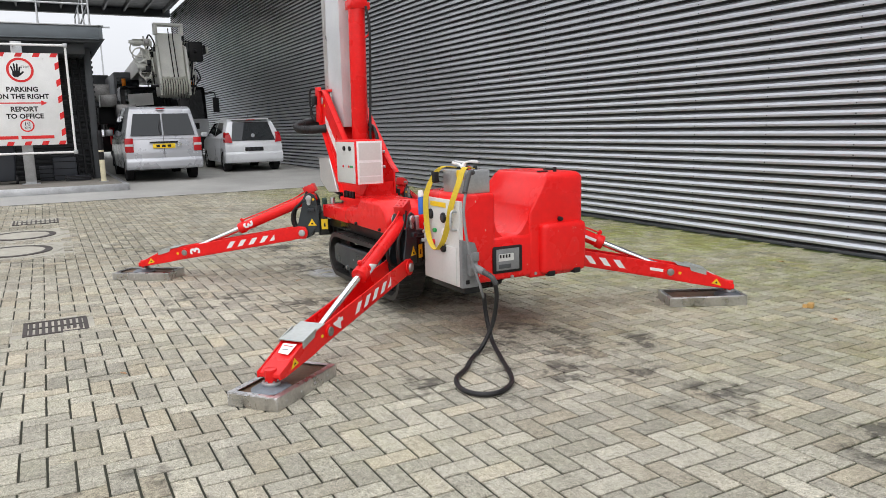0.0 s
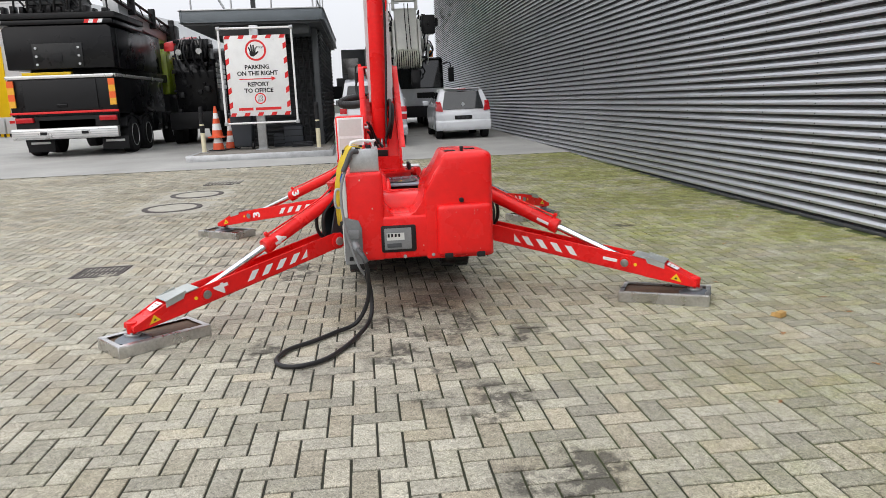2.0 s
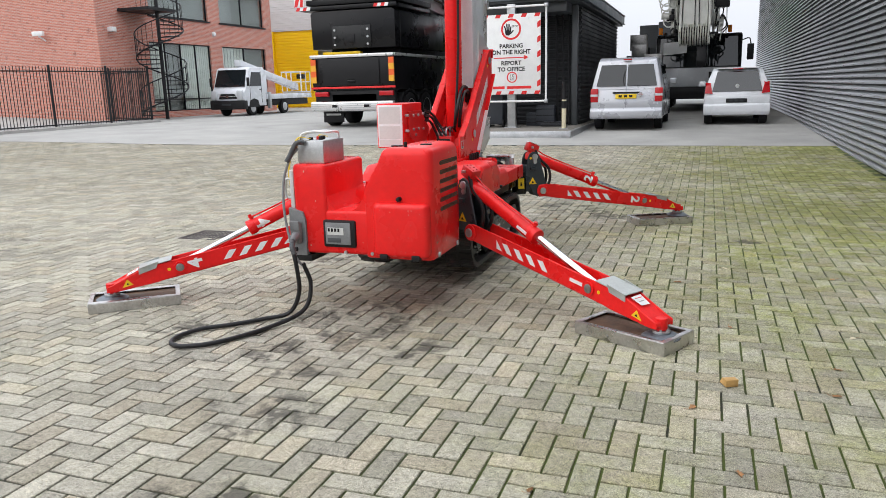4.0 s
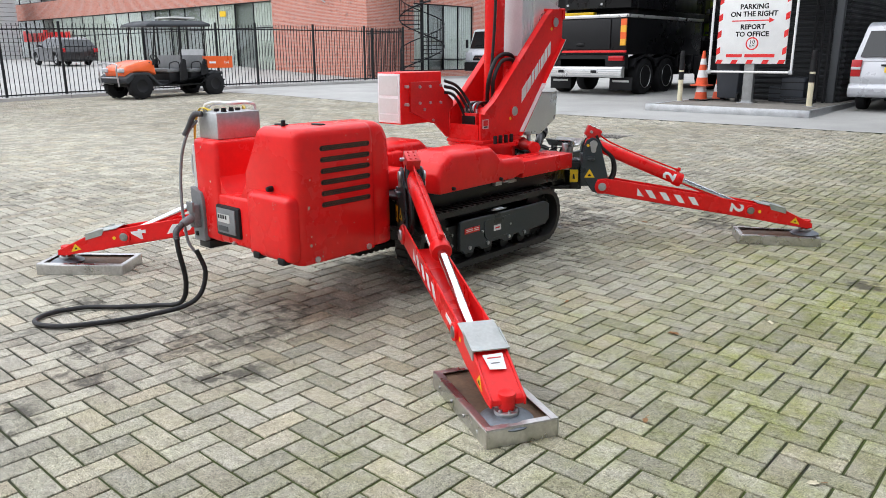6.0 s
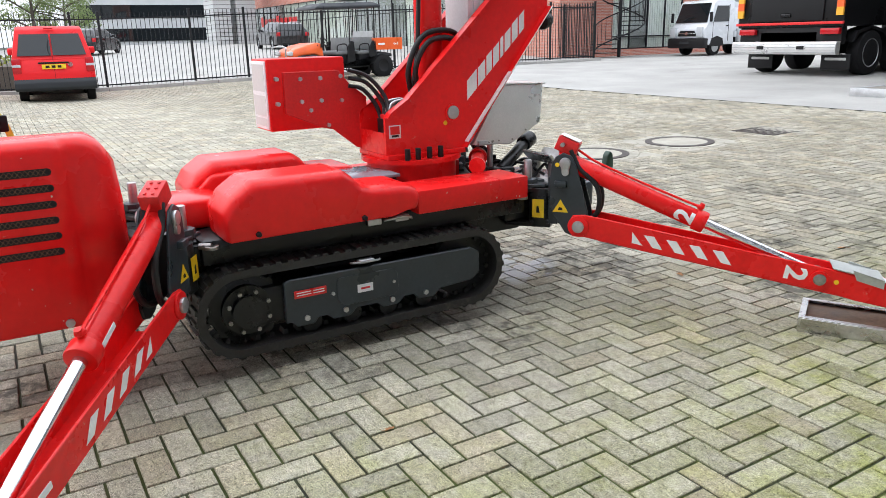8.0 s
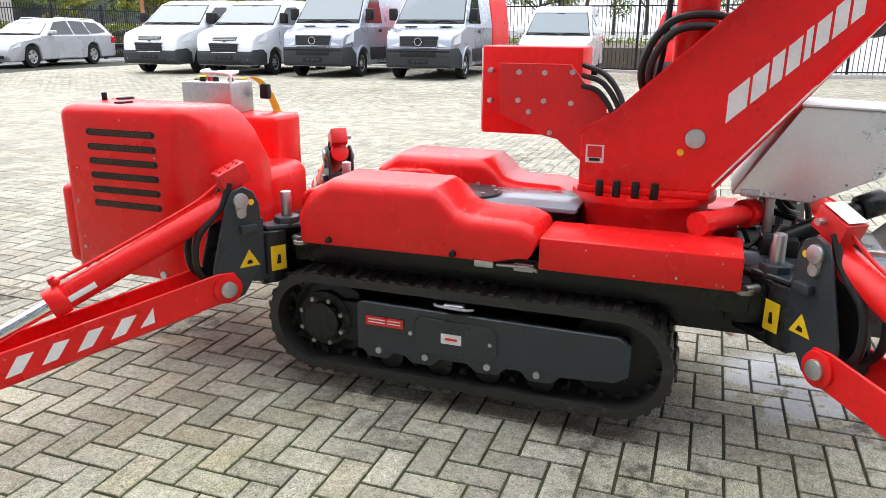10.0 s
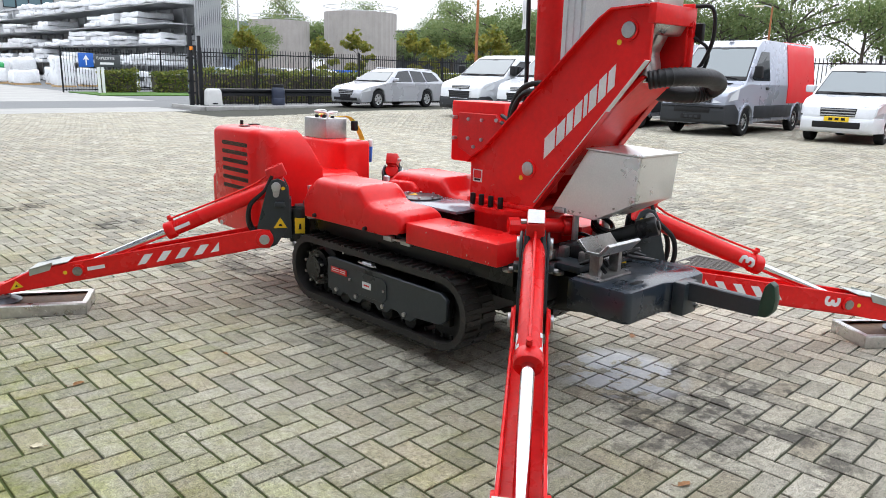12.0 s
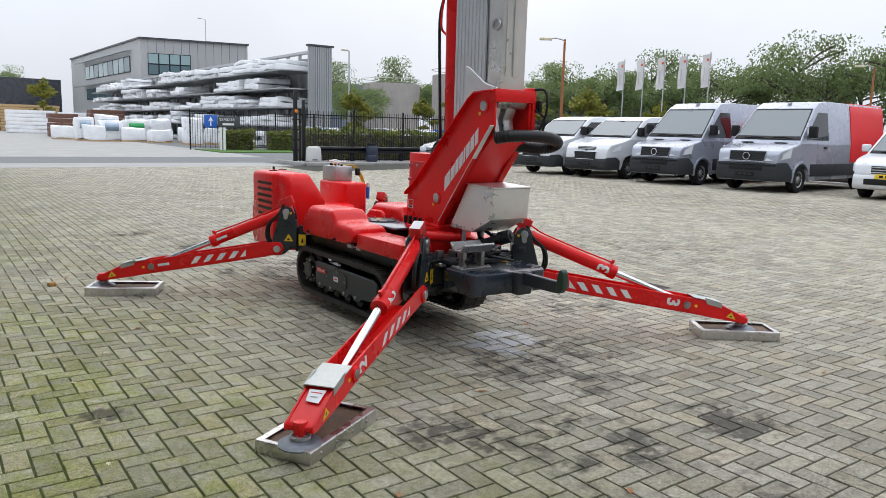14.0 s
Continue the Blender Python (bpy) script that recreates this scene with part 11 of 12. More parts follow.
for x, y, s in ((-27, -38, 0.9), (-32.5, -41, 1.1), (-37, -36, 0.95), (-30, -31, 1.0), (-41, -33, 1.0), (-25, -44, 0.8), (-33, -27, 1.1), (-38, -24, 0.9), (-6.5, -86, 1.4)):
    c = copy_thing(young, pose(x, y, 0, 0, 0, rs.uniform(0, 360)))
    c.scale = (s, s, s)


def hedge(x0, x1, y0, y1, h, n, seed, label):
    r = np.random.RandomState(seed)
    t = thing("hedge", label, "hedge", ((x0 + x1) / 2, (y0 + y1) / 2, 0), base=((x0 + x1) / 2, (y0 + y1) / 2, 0), kind="stuff")
    part("hedge_core", box(x0 + 0.12, x1 - 0.12, y0 + 0.12, y1 - 0.12, 0, h - 0.14), M_BARK, t)
    P = np.stack([r.uniform(x0, x1, n), r.uniform(y0, y1, n), r.uniform(0.05, h, n)], 1)
    s = r.randint(0, 3, n)
    P[s == 0, 2] = h + r.normal(0, 0.05, (s == 0).sum())
    P[s == 1, 1] = y1 + r.normal(0, 0.05, (s == 1).sum())
    P[:, 2] += 0.06 * np.sin(P[:, 0] * 2.3)
    leaf_mesh("hedge_leaf_mass", P, 0.13, seed, M_HEDGE, t, "clipped yellow-green leaves")
    return t


hedge(-32, -7.3, -18.9, -17.75, 1.32, 12000, 31, "clipped green and yellow hedge behind the fence")
hedge(-10.4, -8.5, -31.6, -30.8, 1.1, 1500, 32, "small round shrub bed beside the sign")
hedge(-13.2, -11.2, -31.6, -30.8, 1.1, 1500, 33, "small round shrub bed beside the sign")
hedge(-34, -20.5, -7.5, 6.5, 0.9, 5000, 34, "low hedge behind the vans")
solo("lawn", box(-18, -7.2, -31.9, -27.5, 0.0, 0.05), M_GRASS, "strip of green lawn by the far fence", kind="structure")
fence([(-7.0, -32.0), (-16.5, -32.0)], 2.2, "black steel bar fence before the storage racks", 0.14, 18)

# direction sign by the road
sg = thing("direction_sign", "blue arrow sign beside a dark direction board", "sign", (-7.9, -29.9, 0), base=(-7.9, -29.9, 0))
part("arrow_board", box(-7.85, -7.15, -29.95, -29.92, 1.28, 1.95, 0.01), M_BLUE, sg, "blue board with a white arrow")
bm = plate([(-7.53, -29.91, 1.36), (-7.47, -29.91, 1.36), (-7.47, -29.91, 1.66), (-7.36, -29.91, 1.62), (-7.5, -29.91, 1.86), (-7.64, -29.91, 1.62), (-7.53, -29.91, 1.66)], 0.01)
part("white_arrow", bm, M_WHITE_STICK, sg, "", 0)
part("dark_board", box(-9.15, -7.9, -29.95, -29.92, 1.3, 1.9, 0.01), M_DARK, sg, "dark direction board")
lettering("EXPEDITIE", 0.19, Matrix.Translation((-8.42, -29.912, 1.72)) @ pose(0, 0, 0, 90, 0, 180), M_WHITE_STICK, sg)
part("word_bar", box(-8.8, -8.15, -29.918, -29.91, 1.42, 1.53), M_WHITE_STICK, sg, "plain pale bar in place of a name")
for x in (-8.25, -8.05):
    part("sign_leg", box(x - 0.06, x + 0.06, -29.98, -29.9, 0, 1.3), M_WHITE, sg)

# ---- storage rack with wrapped panels ----
M_WRAP = pmat("white_stretch_wrap", (0.86, 0.87, 0.88), 0.35, 0, 0.1, 1.2, 8, 0.4, (0.5, 0.52, 0.54), 0.12, 1.5, relief=0.05)
M_RACKEND = pmat("ribbed_grey_sheet", (0.4, 0.41, 0.41), 0.5, 0.3, 0.06, 1, 20, 0.03)
RX = -16.9
rk = thing("storage_rack", "tall open steel rack stacked with white wrapped panels", "storage rack", (RX, -68, 0), base=(RX, -68, 0), kind="structure")
bm = bmesh.new()
for k in range(12):
    x0 = -17.7 + 0.135 * k
    box(x0, x0 + 0.1, -35.75, -35.6, 0, 6.75, bm=bm)
box(-17.75, -16.05, -35.9, -35.7, 0, 6.8, 0.01, bm=bm)
part("end_panel", bm, M_RACKEND, rk, "ribbed grey end panel", 0)
part("end_cap", box(-17.85, -15.95, -35.95, -35.55, 6.78, 6.9), M_DARK, rk)
for k in range(32):
    y = -37 - 2.0 * k
    part("rack_upright", box(-17.0, -16.8, y - 0.1, y + 0.1, 0, 6.6), M_ZINC, rk, "galvanised upright")
for z in (1.5, 2.75, 4.0, 5.2):
    part("rack_arm_row", box(-17.0, -14.3, -100, -36.2, z - 0.07, z, 0.0), M_ZINC, rk)
part("top_beam", box(-17.1, -16.7, -100, -35.9, 6.45, 6.62), M_ZINC, rk)
part("back_sheet", box(-17.3, -17.2, -100, -35.9, 0, 6.2), M_RACKEND, rk)


def bundle(x0, x1, y0, y1, z0, z1, seed):
    r = random.Random(seed)
    bm = box(x0, x1, y0, y1, z0, z1, 0.06, 2)
    bmesh.ops.subdivide_edges(bm, edges=[e for e in bm.edges if e.calc_length() > 0.7], cuts=3, use_grid_fill=True)
    for v in bm.verts:
        n = noise.noise(v.co * 1.3 + Vector((seed, 0, 0)))
        v.co.z = max(z0, v.co.z + 0.14 * n)
        v.co.x += 0.1 * n
    return bm


seed = 100
for row, z in enumerate((0.05, 1.5, 2.75, 4.0, 5.2)):
    y = -36.8
    while y > -99:
        ln = rs.uniform(2.2, 4.6)
        if rs.random() < 0.86:
            seed += 1
            zz = z
            for lay in range(rs.choice((1, 2, 2, 3))):
                hgt = rs.uniform(0.22, 0.42)
                if zz + hgt > z + 1.05:
                    break
                wb_ = thing("wrapped_bundle", "white plastic wrapped bundle lying on the rack", "wrapped bundle", (-15.6, y - ln / 2, zz), base=(-15.6, y - ln / 2, zz), group="wrapped bundles")
                part("wrapping", bundle(-16.7, -14.2 + rs.uniform(-0.3, 0.35), y - ln + 0.1, y - rs.uniform(0.0, 0.4), zz, zz + hgt, seed), M_WRAP, wb_)
                zz += hgt + 0.01
                seed += 1
        y -= ln + rs.uniform(0.05, 0.5)
# bales and pallets on the ground
M_TIMBER = pmat("stacked_timber", (0.5, 0.34, 0.17), 0.8, 0, 0.2, 2, 30, 0.3, stretch=(1, 1, 8))
M_BROWN = pmat("brown_stacked_brick", (0.16, 0.08, 0.055), 0.85, 0, 0.3, 2, 20, 0.4, stretch=(1, 1, 6))
for k, (x, y, w, d, h) in enumerate(((-10.0, -41.5, 1.1, 1.2, 1.85), (-9.0, -46, 1.6, 1.4, 0.9), (-7.6, -48.5, 1.7, 1.4, 1.0), (-6.2, -49, 1.5, 1.3, 1.5), (-4.9, -48, 1.3, 1.3, 1.1), (-4.6, -50, 1.2, 1.2, 1.7), (-8.6, -52, 1.8, 1.5, 1.6),
                                 (-11.5, -47, 1.5, 1.5, 1.2), (-10.5, -52, 1.5, 1.6, 1.7), (-6.8, -53, 1.5, 1.3, 1.9), (-12.2, -43, 1.4, 1.3, 1.1), (-3.6, -53, 1.4, 1.3, 1.0))):
    b_ = thing("wrapped_bale", "white plastic wrapped bale standing in the loading yard", "wrapped bale", (x, y, 0.004), base=(x, y, 0.004), group="wrapped bales")
    part("wrapping", bundle(x - w / 2, x + w / 2, y - d / 2, y + d / 2, 0.1, h, 300 + k), M_WRAP, b_)
    part("pallet", box(x - w / 2, x + w / 2, y - d / 2, y + d / 2, 0.004, 0.11), M_TIMBER, b_)
    if k in (3, 5, 6, 9):
        part("blue_band", cyl((x - w * 0.3, y + d / 2 + 0.02, h * 0.7), (x + w * 0.3, y + d / 2 + 0.02, h * 0.7), 0.28, seg=16), M_CARBLUE if k != 6 else M_GREEN, b_, "rolled coloured packaging")
for k, (x, y, w, h, m_) in enumerate(((-5.0, -62, 2.2, 2.0, M_BROWN), (-9.3, -66, 3.0, 2.5, M_BROWN), (-4.6, -80, 4.6, 2.4, M_WRAP), (-8.6, -80, 2.6, 2.3, M_WRAP), (-6.2, -95, 6.5, 3.2, M_TIMBER), (-0.6, -95, 4.5, 3.2, M_TIMBER))):
    b_ = thing("stacked_pallet", "tall stack of boards on pallets in the loading yard", "pallet stack", (x, y, 0.004), base=(x, y, 0.004), group="pallet stacks")
    n = max(3, int(h / 0.35))
    for i in range(n):
        part("layer", box(x - w / 2 + rs.uniform(-0.05, 0.05), x + w / 2 + rs.uniform(-0.05, 0.05), y - 1, y + 1, 0.004 + h * i / n + 0.03, 0.004 + h * (i + 1) / n, 0.02), m_, b_)

# grey office building and dark hall behind the rack
M_PANELGREY = pmat("grey_facade_panel", (0.42, 0.425, 0.42), 0.5, 0.0, 0.04, 0.4, 20, 0.03)
bd = thing("grey_office_block", "grey panel-clad office block with a large corner window", "building", (-25, -110, 0), base=(-25, -110, 0))
part("wall", prism([(-18.4, -89.9), (-31.3, -86.9), (-40, -130), (-17.6, -134.7)], "z", 0, 11.9), M_PANELGREY, bd)
part("roof_edge", prism([(-18.2, -89.6), (-31.4, -86.6), (-40.2, -130.2), (-17.4, -135)], "z", 11.9, 12.1), M_DARK, bd)


def on_face(p, q, a0, a1, z0, z1, off_, th=0.06):
    """A slab on a vertical face from p to q (plan), a in metres along it."""
    P, Q = Vector(p), Vector(q)
    d = (Q - P).normalized()
    n = Vector((d.y, -d.x))
    pts = [P + d * a0 + n * off_, P + d * a1 + n * off_, P + d * a1 + n * (off_ - th), P + d * a0 + n * (off_ - th)]
    return prism([(v.x, v.y) for v in pts], "z", z0, z1)


# reflected sky is put into the paler panes' base colour
M_SKYGLASS = glass_mat("sky_lit_glass", (0.3, 0.42, 0.43), 0.05)
M_TEALGLASS = glass_mat("teal_glass", (0.1, 0.17, 0.19), 0.05)
FA = ((-31.3, -86.9), (-18.4, -89.9))
for i in range(4):
    for j in range(2):
        a0 = 7.2 + 1.3 * i
        w_ = part("window", on_face(*FA, a0, a0 + 1.3, 7.5 + 1.35 * j, 8.85 + 1.35 * j, -0.03), M_FENCE, bd, "dark framed office window")
        part("pane", on_face(*FA, a0 + 0.08, a0 + 1.22, 7.58 + 1.35 * j, 8.77 + 1.35 * j, -0.05), M_SKYGLASS if j else M_TEALGLASS, w_)
for k in range(13):
    part("panel_joint", on_face(*FA, 1.0 * k + 0.3, 1.0 * k + 0.34, 0, 11.9, 0.005, 0.02), M_DARK, bd)
FB = ((-18.4, -89.9), (-17.6, -134.7))
for k in range(9):
    for z0, z1 in ((4.8, 6.5), (8.0, 10.1)):
        if z0 < 5 and k < 3:
            continue
        w_ = part("window", on_face(*FB, 5 + 3.1 * k, 8.0 + 3.1 * k, z0, z1, -0.03), M_FENCE, bd)
        part("pane", on_face(*FB, 5.15 + 3.1 * k, 7.85 + 3.1 * k, z0 + 0.1, z1 - 0.1, -0.05), M_SKYGLASS if z0 > 5 and k % 3 else M_TEALGLASS, w_)
for a0, z0 in ((4, 10.4), (13, 6.8)):
    for k in range(5):
        part("sun_louvre", on_face(*FB, a0, 35, z0 + 0.09 * k, z0 + 0.05 + 0.09 * k, -1.5 + 0.3 * k, -0.2), M_ZINC, bd)
for a0 in (0.6, 5.2):
    for o in (-0.2, -1.4):
        part("stair_post", on_face(*FB, a0, a0 + 0.12, 0, 6.9, o, -0.12), M_ZINC, bd)
for k in range(12):
    part("stair_tread", on_face(*FB, 1.0 + 0.33 * (k if k < 6 else 11 - k), 1.5 + 0.33 * (k if k < 6 else 11 - k), 0.45 * k + 0.3, 0.45 * k + 0.36, -1.3, -1.1), M_ZINC, bd)
part("stair_landing", on_face(*FB, 0.6, 5.3, 5.6, 5.75, -1.5, -1.5), M_ZINC, bd)
for z0 in (6.2, 6.8):
    part("stair_rail", on_face(*FB, 0.6, 5.3, z0, z0 + 0.07, -1.5, -0.07), M_ZINC, bd)
solo_h = thing("dark_hall", "long low dark grey hall", "building", (10, -140, 0), base=(10, -140, 0))
part("wall", box(-16, 70, -150, -136, 0, 8.4), M_CARGREY, solo_h)
h2 = thing("blue_grey_hall", "flat blue-grey hall in the distance", "building", (-60, -150, 0), base=(-60, -150, 0))
M_BLUEGREY = pmat("blue_grey_sheet", (0.2, 0.23, 0.28), 0.5, 0, 0.05, 0.3, 10, 0.03)
part("wall", box(-95, -34, -165, -150, 0, 12), M_BLUEGREY, h2)
part("wall", box(-150, -92, -120, -100, 0, 9.5), M_DARK, h2)
M_SILO = pmat("weathered_silo_sheet", (0.4, 0.37, 0.34), 0.5, 0.4, 0.12, 0.6, 20, 0.05)
for cx, cy in ((-64.5, -104.5), (-61.0, -77.5)):
    so = thing("silo", "round grey ribbed storage silo", "silo", (cx, cy, 0), base=(cx, cy, 0), group="silos")
    pts = []
    for k in range(72):
        a = 2 * math.pi * k / 72
        r = 5.0 + (0.09 if k % 2 else 0)
        pts.append((cx + r * math.cos(a), cy + r * math.sin(a)))
    part("shell", prism(pts, "z", 0, 9.4), M_SILO, so, "vertically ribbed grey shell", 10)
    part("top_rail", tube([(cx + 5.2 * math.cos(math.radians(a)), cy + 5.2 * math.sin(math.radians(a)), 10.2) for a in range(0, 361, 20)], 0.05, 6, 1, curved=False), M_ZINC, so)

# lamps and flags
def street_lamp(x, y, h, arm, material, label):
    l = thing("street_lamp", label, "street lamp", (x, y, 0), base=(x, y, 0), group="street lamps")
    part("pole", cyl((x, y, 0), (x, y, h), 0.085, 0.055, 12), material, l)
    part("arm", tube([(x, y, h - 0.05), (x + arm[0] * 0.6, y + arm[1] * 0.6, h + 0.05), (x + arm[0], y + arm[1], h)], 0.035, 8, 4), M_ZINC, l)
    ex, ey = x + arm[0], y + arm[1]
    d = Vector(arm).normalized()
    sd = Vector((-d.y, d.x)) * 0.1
    pts = [Vector((ex, ey)) - d * 0.1 + sd, Vector((ex, ey)) - d * 0.1 - sd, Vector((ex, ey)) + d * 0.5 - sd, Vector((ex, ey)) + d * 0.5 + sd]
    part("lamp_head", prism([(p.x, p.y) for p in pts], "z", h - 0.06, h + 0.06, 0.02, 2), M_CREAM, l, "pale lamp head")


M_CORTEN = pmat("rust_brown_pole", (0.35, 0.13, 0.045), 0.7, 0, 0.15, 3, 40, 0.1)
street_lamp(-20.06, -15.8, 5.95, (0.55, -0.45), M_CORTEN, "street lamp on a rust-brown pole")
street_lamp(-44.0, -12.5, 6.2, (0.55, -0.45), M_CORTEN, "street lamp on a rust-brown pole")
street_lamp(-24.7, -46.2, 7.9, (0.35, 0.1), M_ZINC, "street lamp on a grey pole")
street_lamp(-31.3, -104, 17, (0.9, 0.5), M_ZINC, "tall grey lamp behind the rack")
M_FLAG = pmat("white_flag_cloth", (0.78, 0.77, 0.76), 0.8, 0, 0.06, 2, 30, 0.1)
for k in range(5):
    x, y = -37.9 + 0.08 * k, -27.6 + 1.9 * k
    fl = thing("banner_flag", "white upright banner flag with a small orange mark", "flag", (x, y, 0), base=(x, y, 0), group="banner flags")
    part("flag_pole", cyl((x, y, 0), (x, y, 7.1), 0.05, 0.035, 10), M_ZINC, fl)
    bm = bmesh.new()
    rows = []
    for i in range(9):
        z = 7.0 - 2.15 * i / 8
        o = 0.08 * math.sin(i * 0.9 + k)
        rows.append([bm.verts.new((x + o + 0.02, y + 0.05 - 0.0, z)), bm.verts.new((x + o * 1.5, y - 0.3, z - 0.04)), bm.verts.new((x + o * 0.6 + 0.05, y - 0.6, z - 0.09))])
    for a, b in zip(rows, rows[1:]):
        for i in range(2):
            bm.faces.new((a[i], a[i + 1], b[i + 1], b[i]))
    bmesh.ops.solidify(bm, geom=bm.faces[:], thickness=0.012)
    part("cloth", bm, M_FLAG, fl, "white cloth")
    part("lettering_bar", box(x + 0.10, x + 0.14, y - 0.36, y - 0.28, 5.2, 6.1), M_PANEL, fl, "plain grey bar in place of a name")
    part("lettering_bar", box(x + 0.08, x + 0.145, y - 0.16, y - 0.04, 6.5, 6.66), M_ORANGE, fl, "orange-red mark")

# cars behind the hedge
for x, y, tr, m_, lab in ((-19.5, -27.5, 100, M_CARBLACK, "black car parked behind the hedge"), (-23.0, -29, 100, M_SILVER, "silver car parked behind the hedge"), (-26.5, -27.2, 100, M_SILVER, "silver car parked behind the hedge"), (-30.5, -27.5, 100, M_CARGREY, "dark grey car parked behind the hedge"),
                          (-34, -27, 100, M_CARBLUE, "pale blue car parked behind the hedge"), (-37.5, -26.2, 100, M_CARBLACK, "black car parked behind the hedge"), (-16.0, -29.5, 100, M_CARBLUE, "pale blue car parked behind the hedge")):
    estate("parked_car", lab, (x, y, 0.003), tr, m_, "cars behind the hedge", 6)
bl = thing("skip_container", "blue steel container behind the parked cars", "container", (-30, -36, 0), base=(-30, -36, 0))
part("container_body", box(-35, -27, -37, -35, 0, 1.5, 0.03), M_BLUE, bl)
for k in range(8):
    part("container_rib", box(-34.8 + k, -34.7 + k, -35.0, -34.9, 0.1, 1.45), M_BLUE, bl)

# ---- fallen leaves and scraps on the paving ----
M_DRYLEAF = pmat("dry_brown_leaf", (0.3, 0.15, 0.06), 0.8, 0, 0.3, 20, 90, 0.3, each=0.35)
M_SCRAP = pmat("yellow_wood_scrap", (0.5, 0.3, 0.1), 0.7, 0, 0.15, 20, 90, 0.2)
rl = random.Random(21)


def dry_leaf(x, y, r, pale=False):
    lf = thing("fallen_leaf", "pale dry leaf on the paving" if pale else "curled brown oak leaf on the paving", "leaf", (x, y, hz(x, y) + 0.003), base=(0, 0, 0), turn=rl.uniform(0, 360), group="fallen leaves")
    bm = bmesh.new()
    n = 14
    rim = []
    for k in range(n):
        a = 2 * math.pi * k / n
        q = r * (1.0 if k % 2 else 0.68) * rl.uniform(0.8, 1.15)
        rim.append(bm.verts.new((q * math.cos(a) * 1.35, q * math.sin(a) * 0.72, r * 0.32 * abs(math.sin(a)) * rl.uniform(0.3, 1.3))))
    mid = bm.verts.new((0, 0, 0.001))
    for k in range(n):
        bm.faces.new((mid, rim[k], rim[(k + 1) % n]))
    part("blade", bm, M_DRYLEAF if not pale else M_CREAM, lf, "", 0)
    part("stalk", tube([(-r * 1.2, 0, 0.002), (-r * 1.7, 0.004, 0.004), (-r * 2.0, 0.012, 0.008)], 0.0011, 5, 3), M_DRYLEAF, lf)


for x, y, r in ((4.72, 3.16, 0.024), (4.9, 4.33, 0.018), (5.32, 3.45, 0.02), (5.37, 3.79, 0.018), (4.58, 5.27, 0.026), (2.05, 6.56, 0.03), (4.89, 2.63, 0.02), (3.27, 7.54, 0.026), (3.48, 8.78, 0.024),
                (3.9, 5.35, 0.018), (4.3, 8.3, 0.02), (1.2, 8.4, 0.02), (5.9, 3.2, 0.02), (5.6, 5.6, 0.022), (6.2, 4.7, 0.024), (5.0, 8.6, 0.018), (3.6, 9.3, 0.022), (0.4, 4.6, 0.018), (6.4, 6.9, 0.022), (4.2, 2.3, 0.016)):
    dry_leaf(x, y, r)
for x, y, r in ((5.52, 4.3, 0.02), (4.89, 5.76, 0.022), (5.15, 6.24, 0.015), (6.1, 5.3, 0.016), (5.2, 7.4, 0.014)):
    dry_leaf(x, y, r, True)
sc = thing("wood_scrap", "small yellowish block of wood on the paving", "scrap", (4.88, 3.46, 0.001), 25)
part("block", box(-0.03, 0.03, -0.02, 0.02, 0.0, 0.034, 0.003), M_SCRAP, sc)
part("splinter", prism([(-0.028, 0.0), (-0.004, 0.0), (-0.014, 0.024)], "y", 0.021, 0.05, 0.001, 1), M_SCRAP, sc)

# ---- paving: herringbone concrete pavers, laid last ----
PW = 0.105
PX, PY = 2.425, 2.33


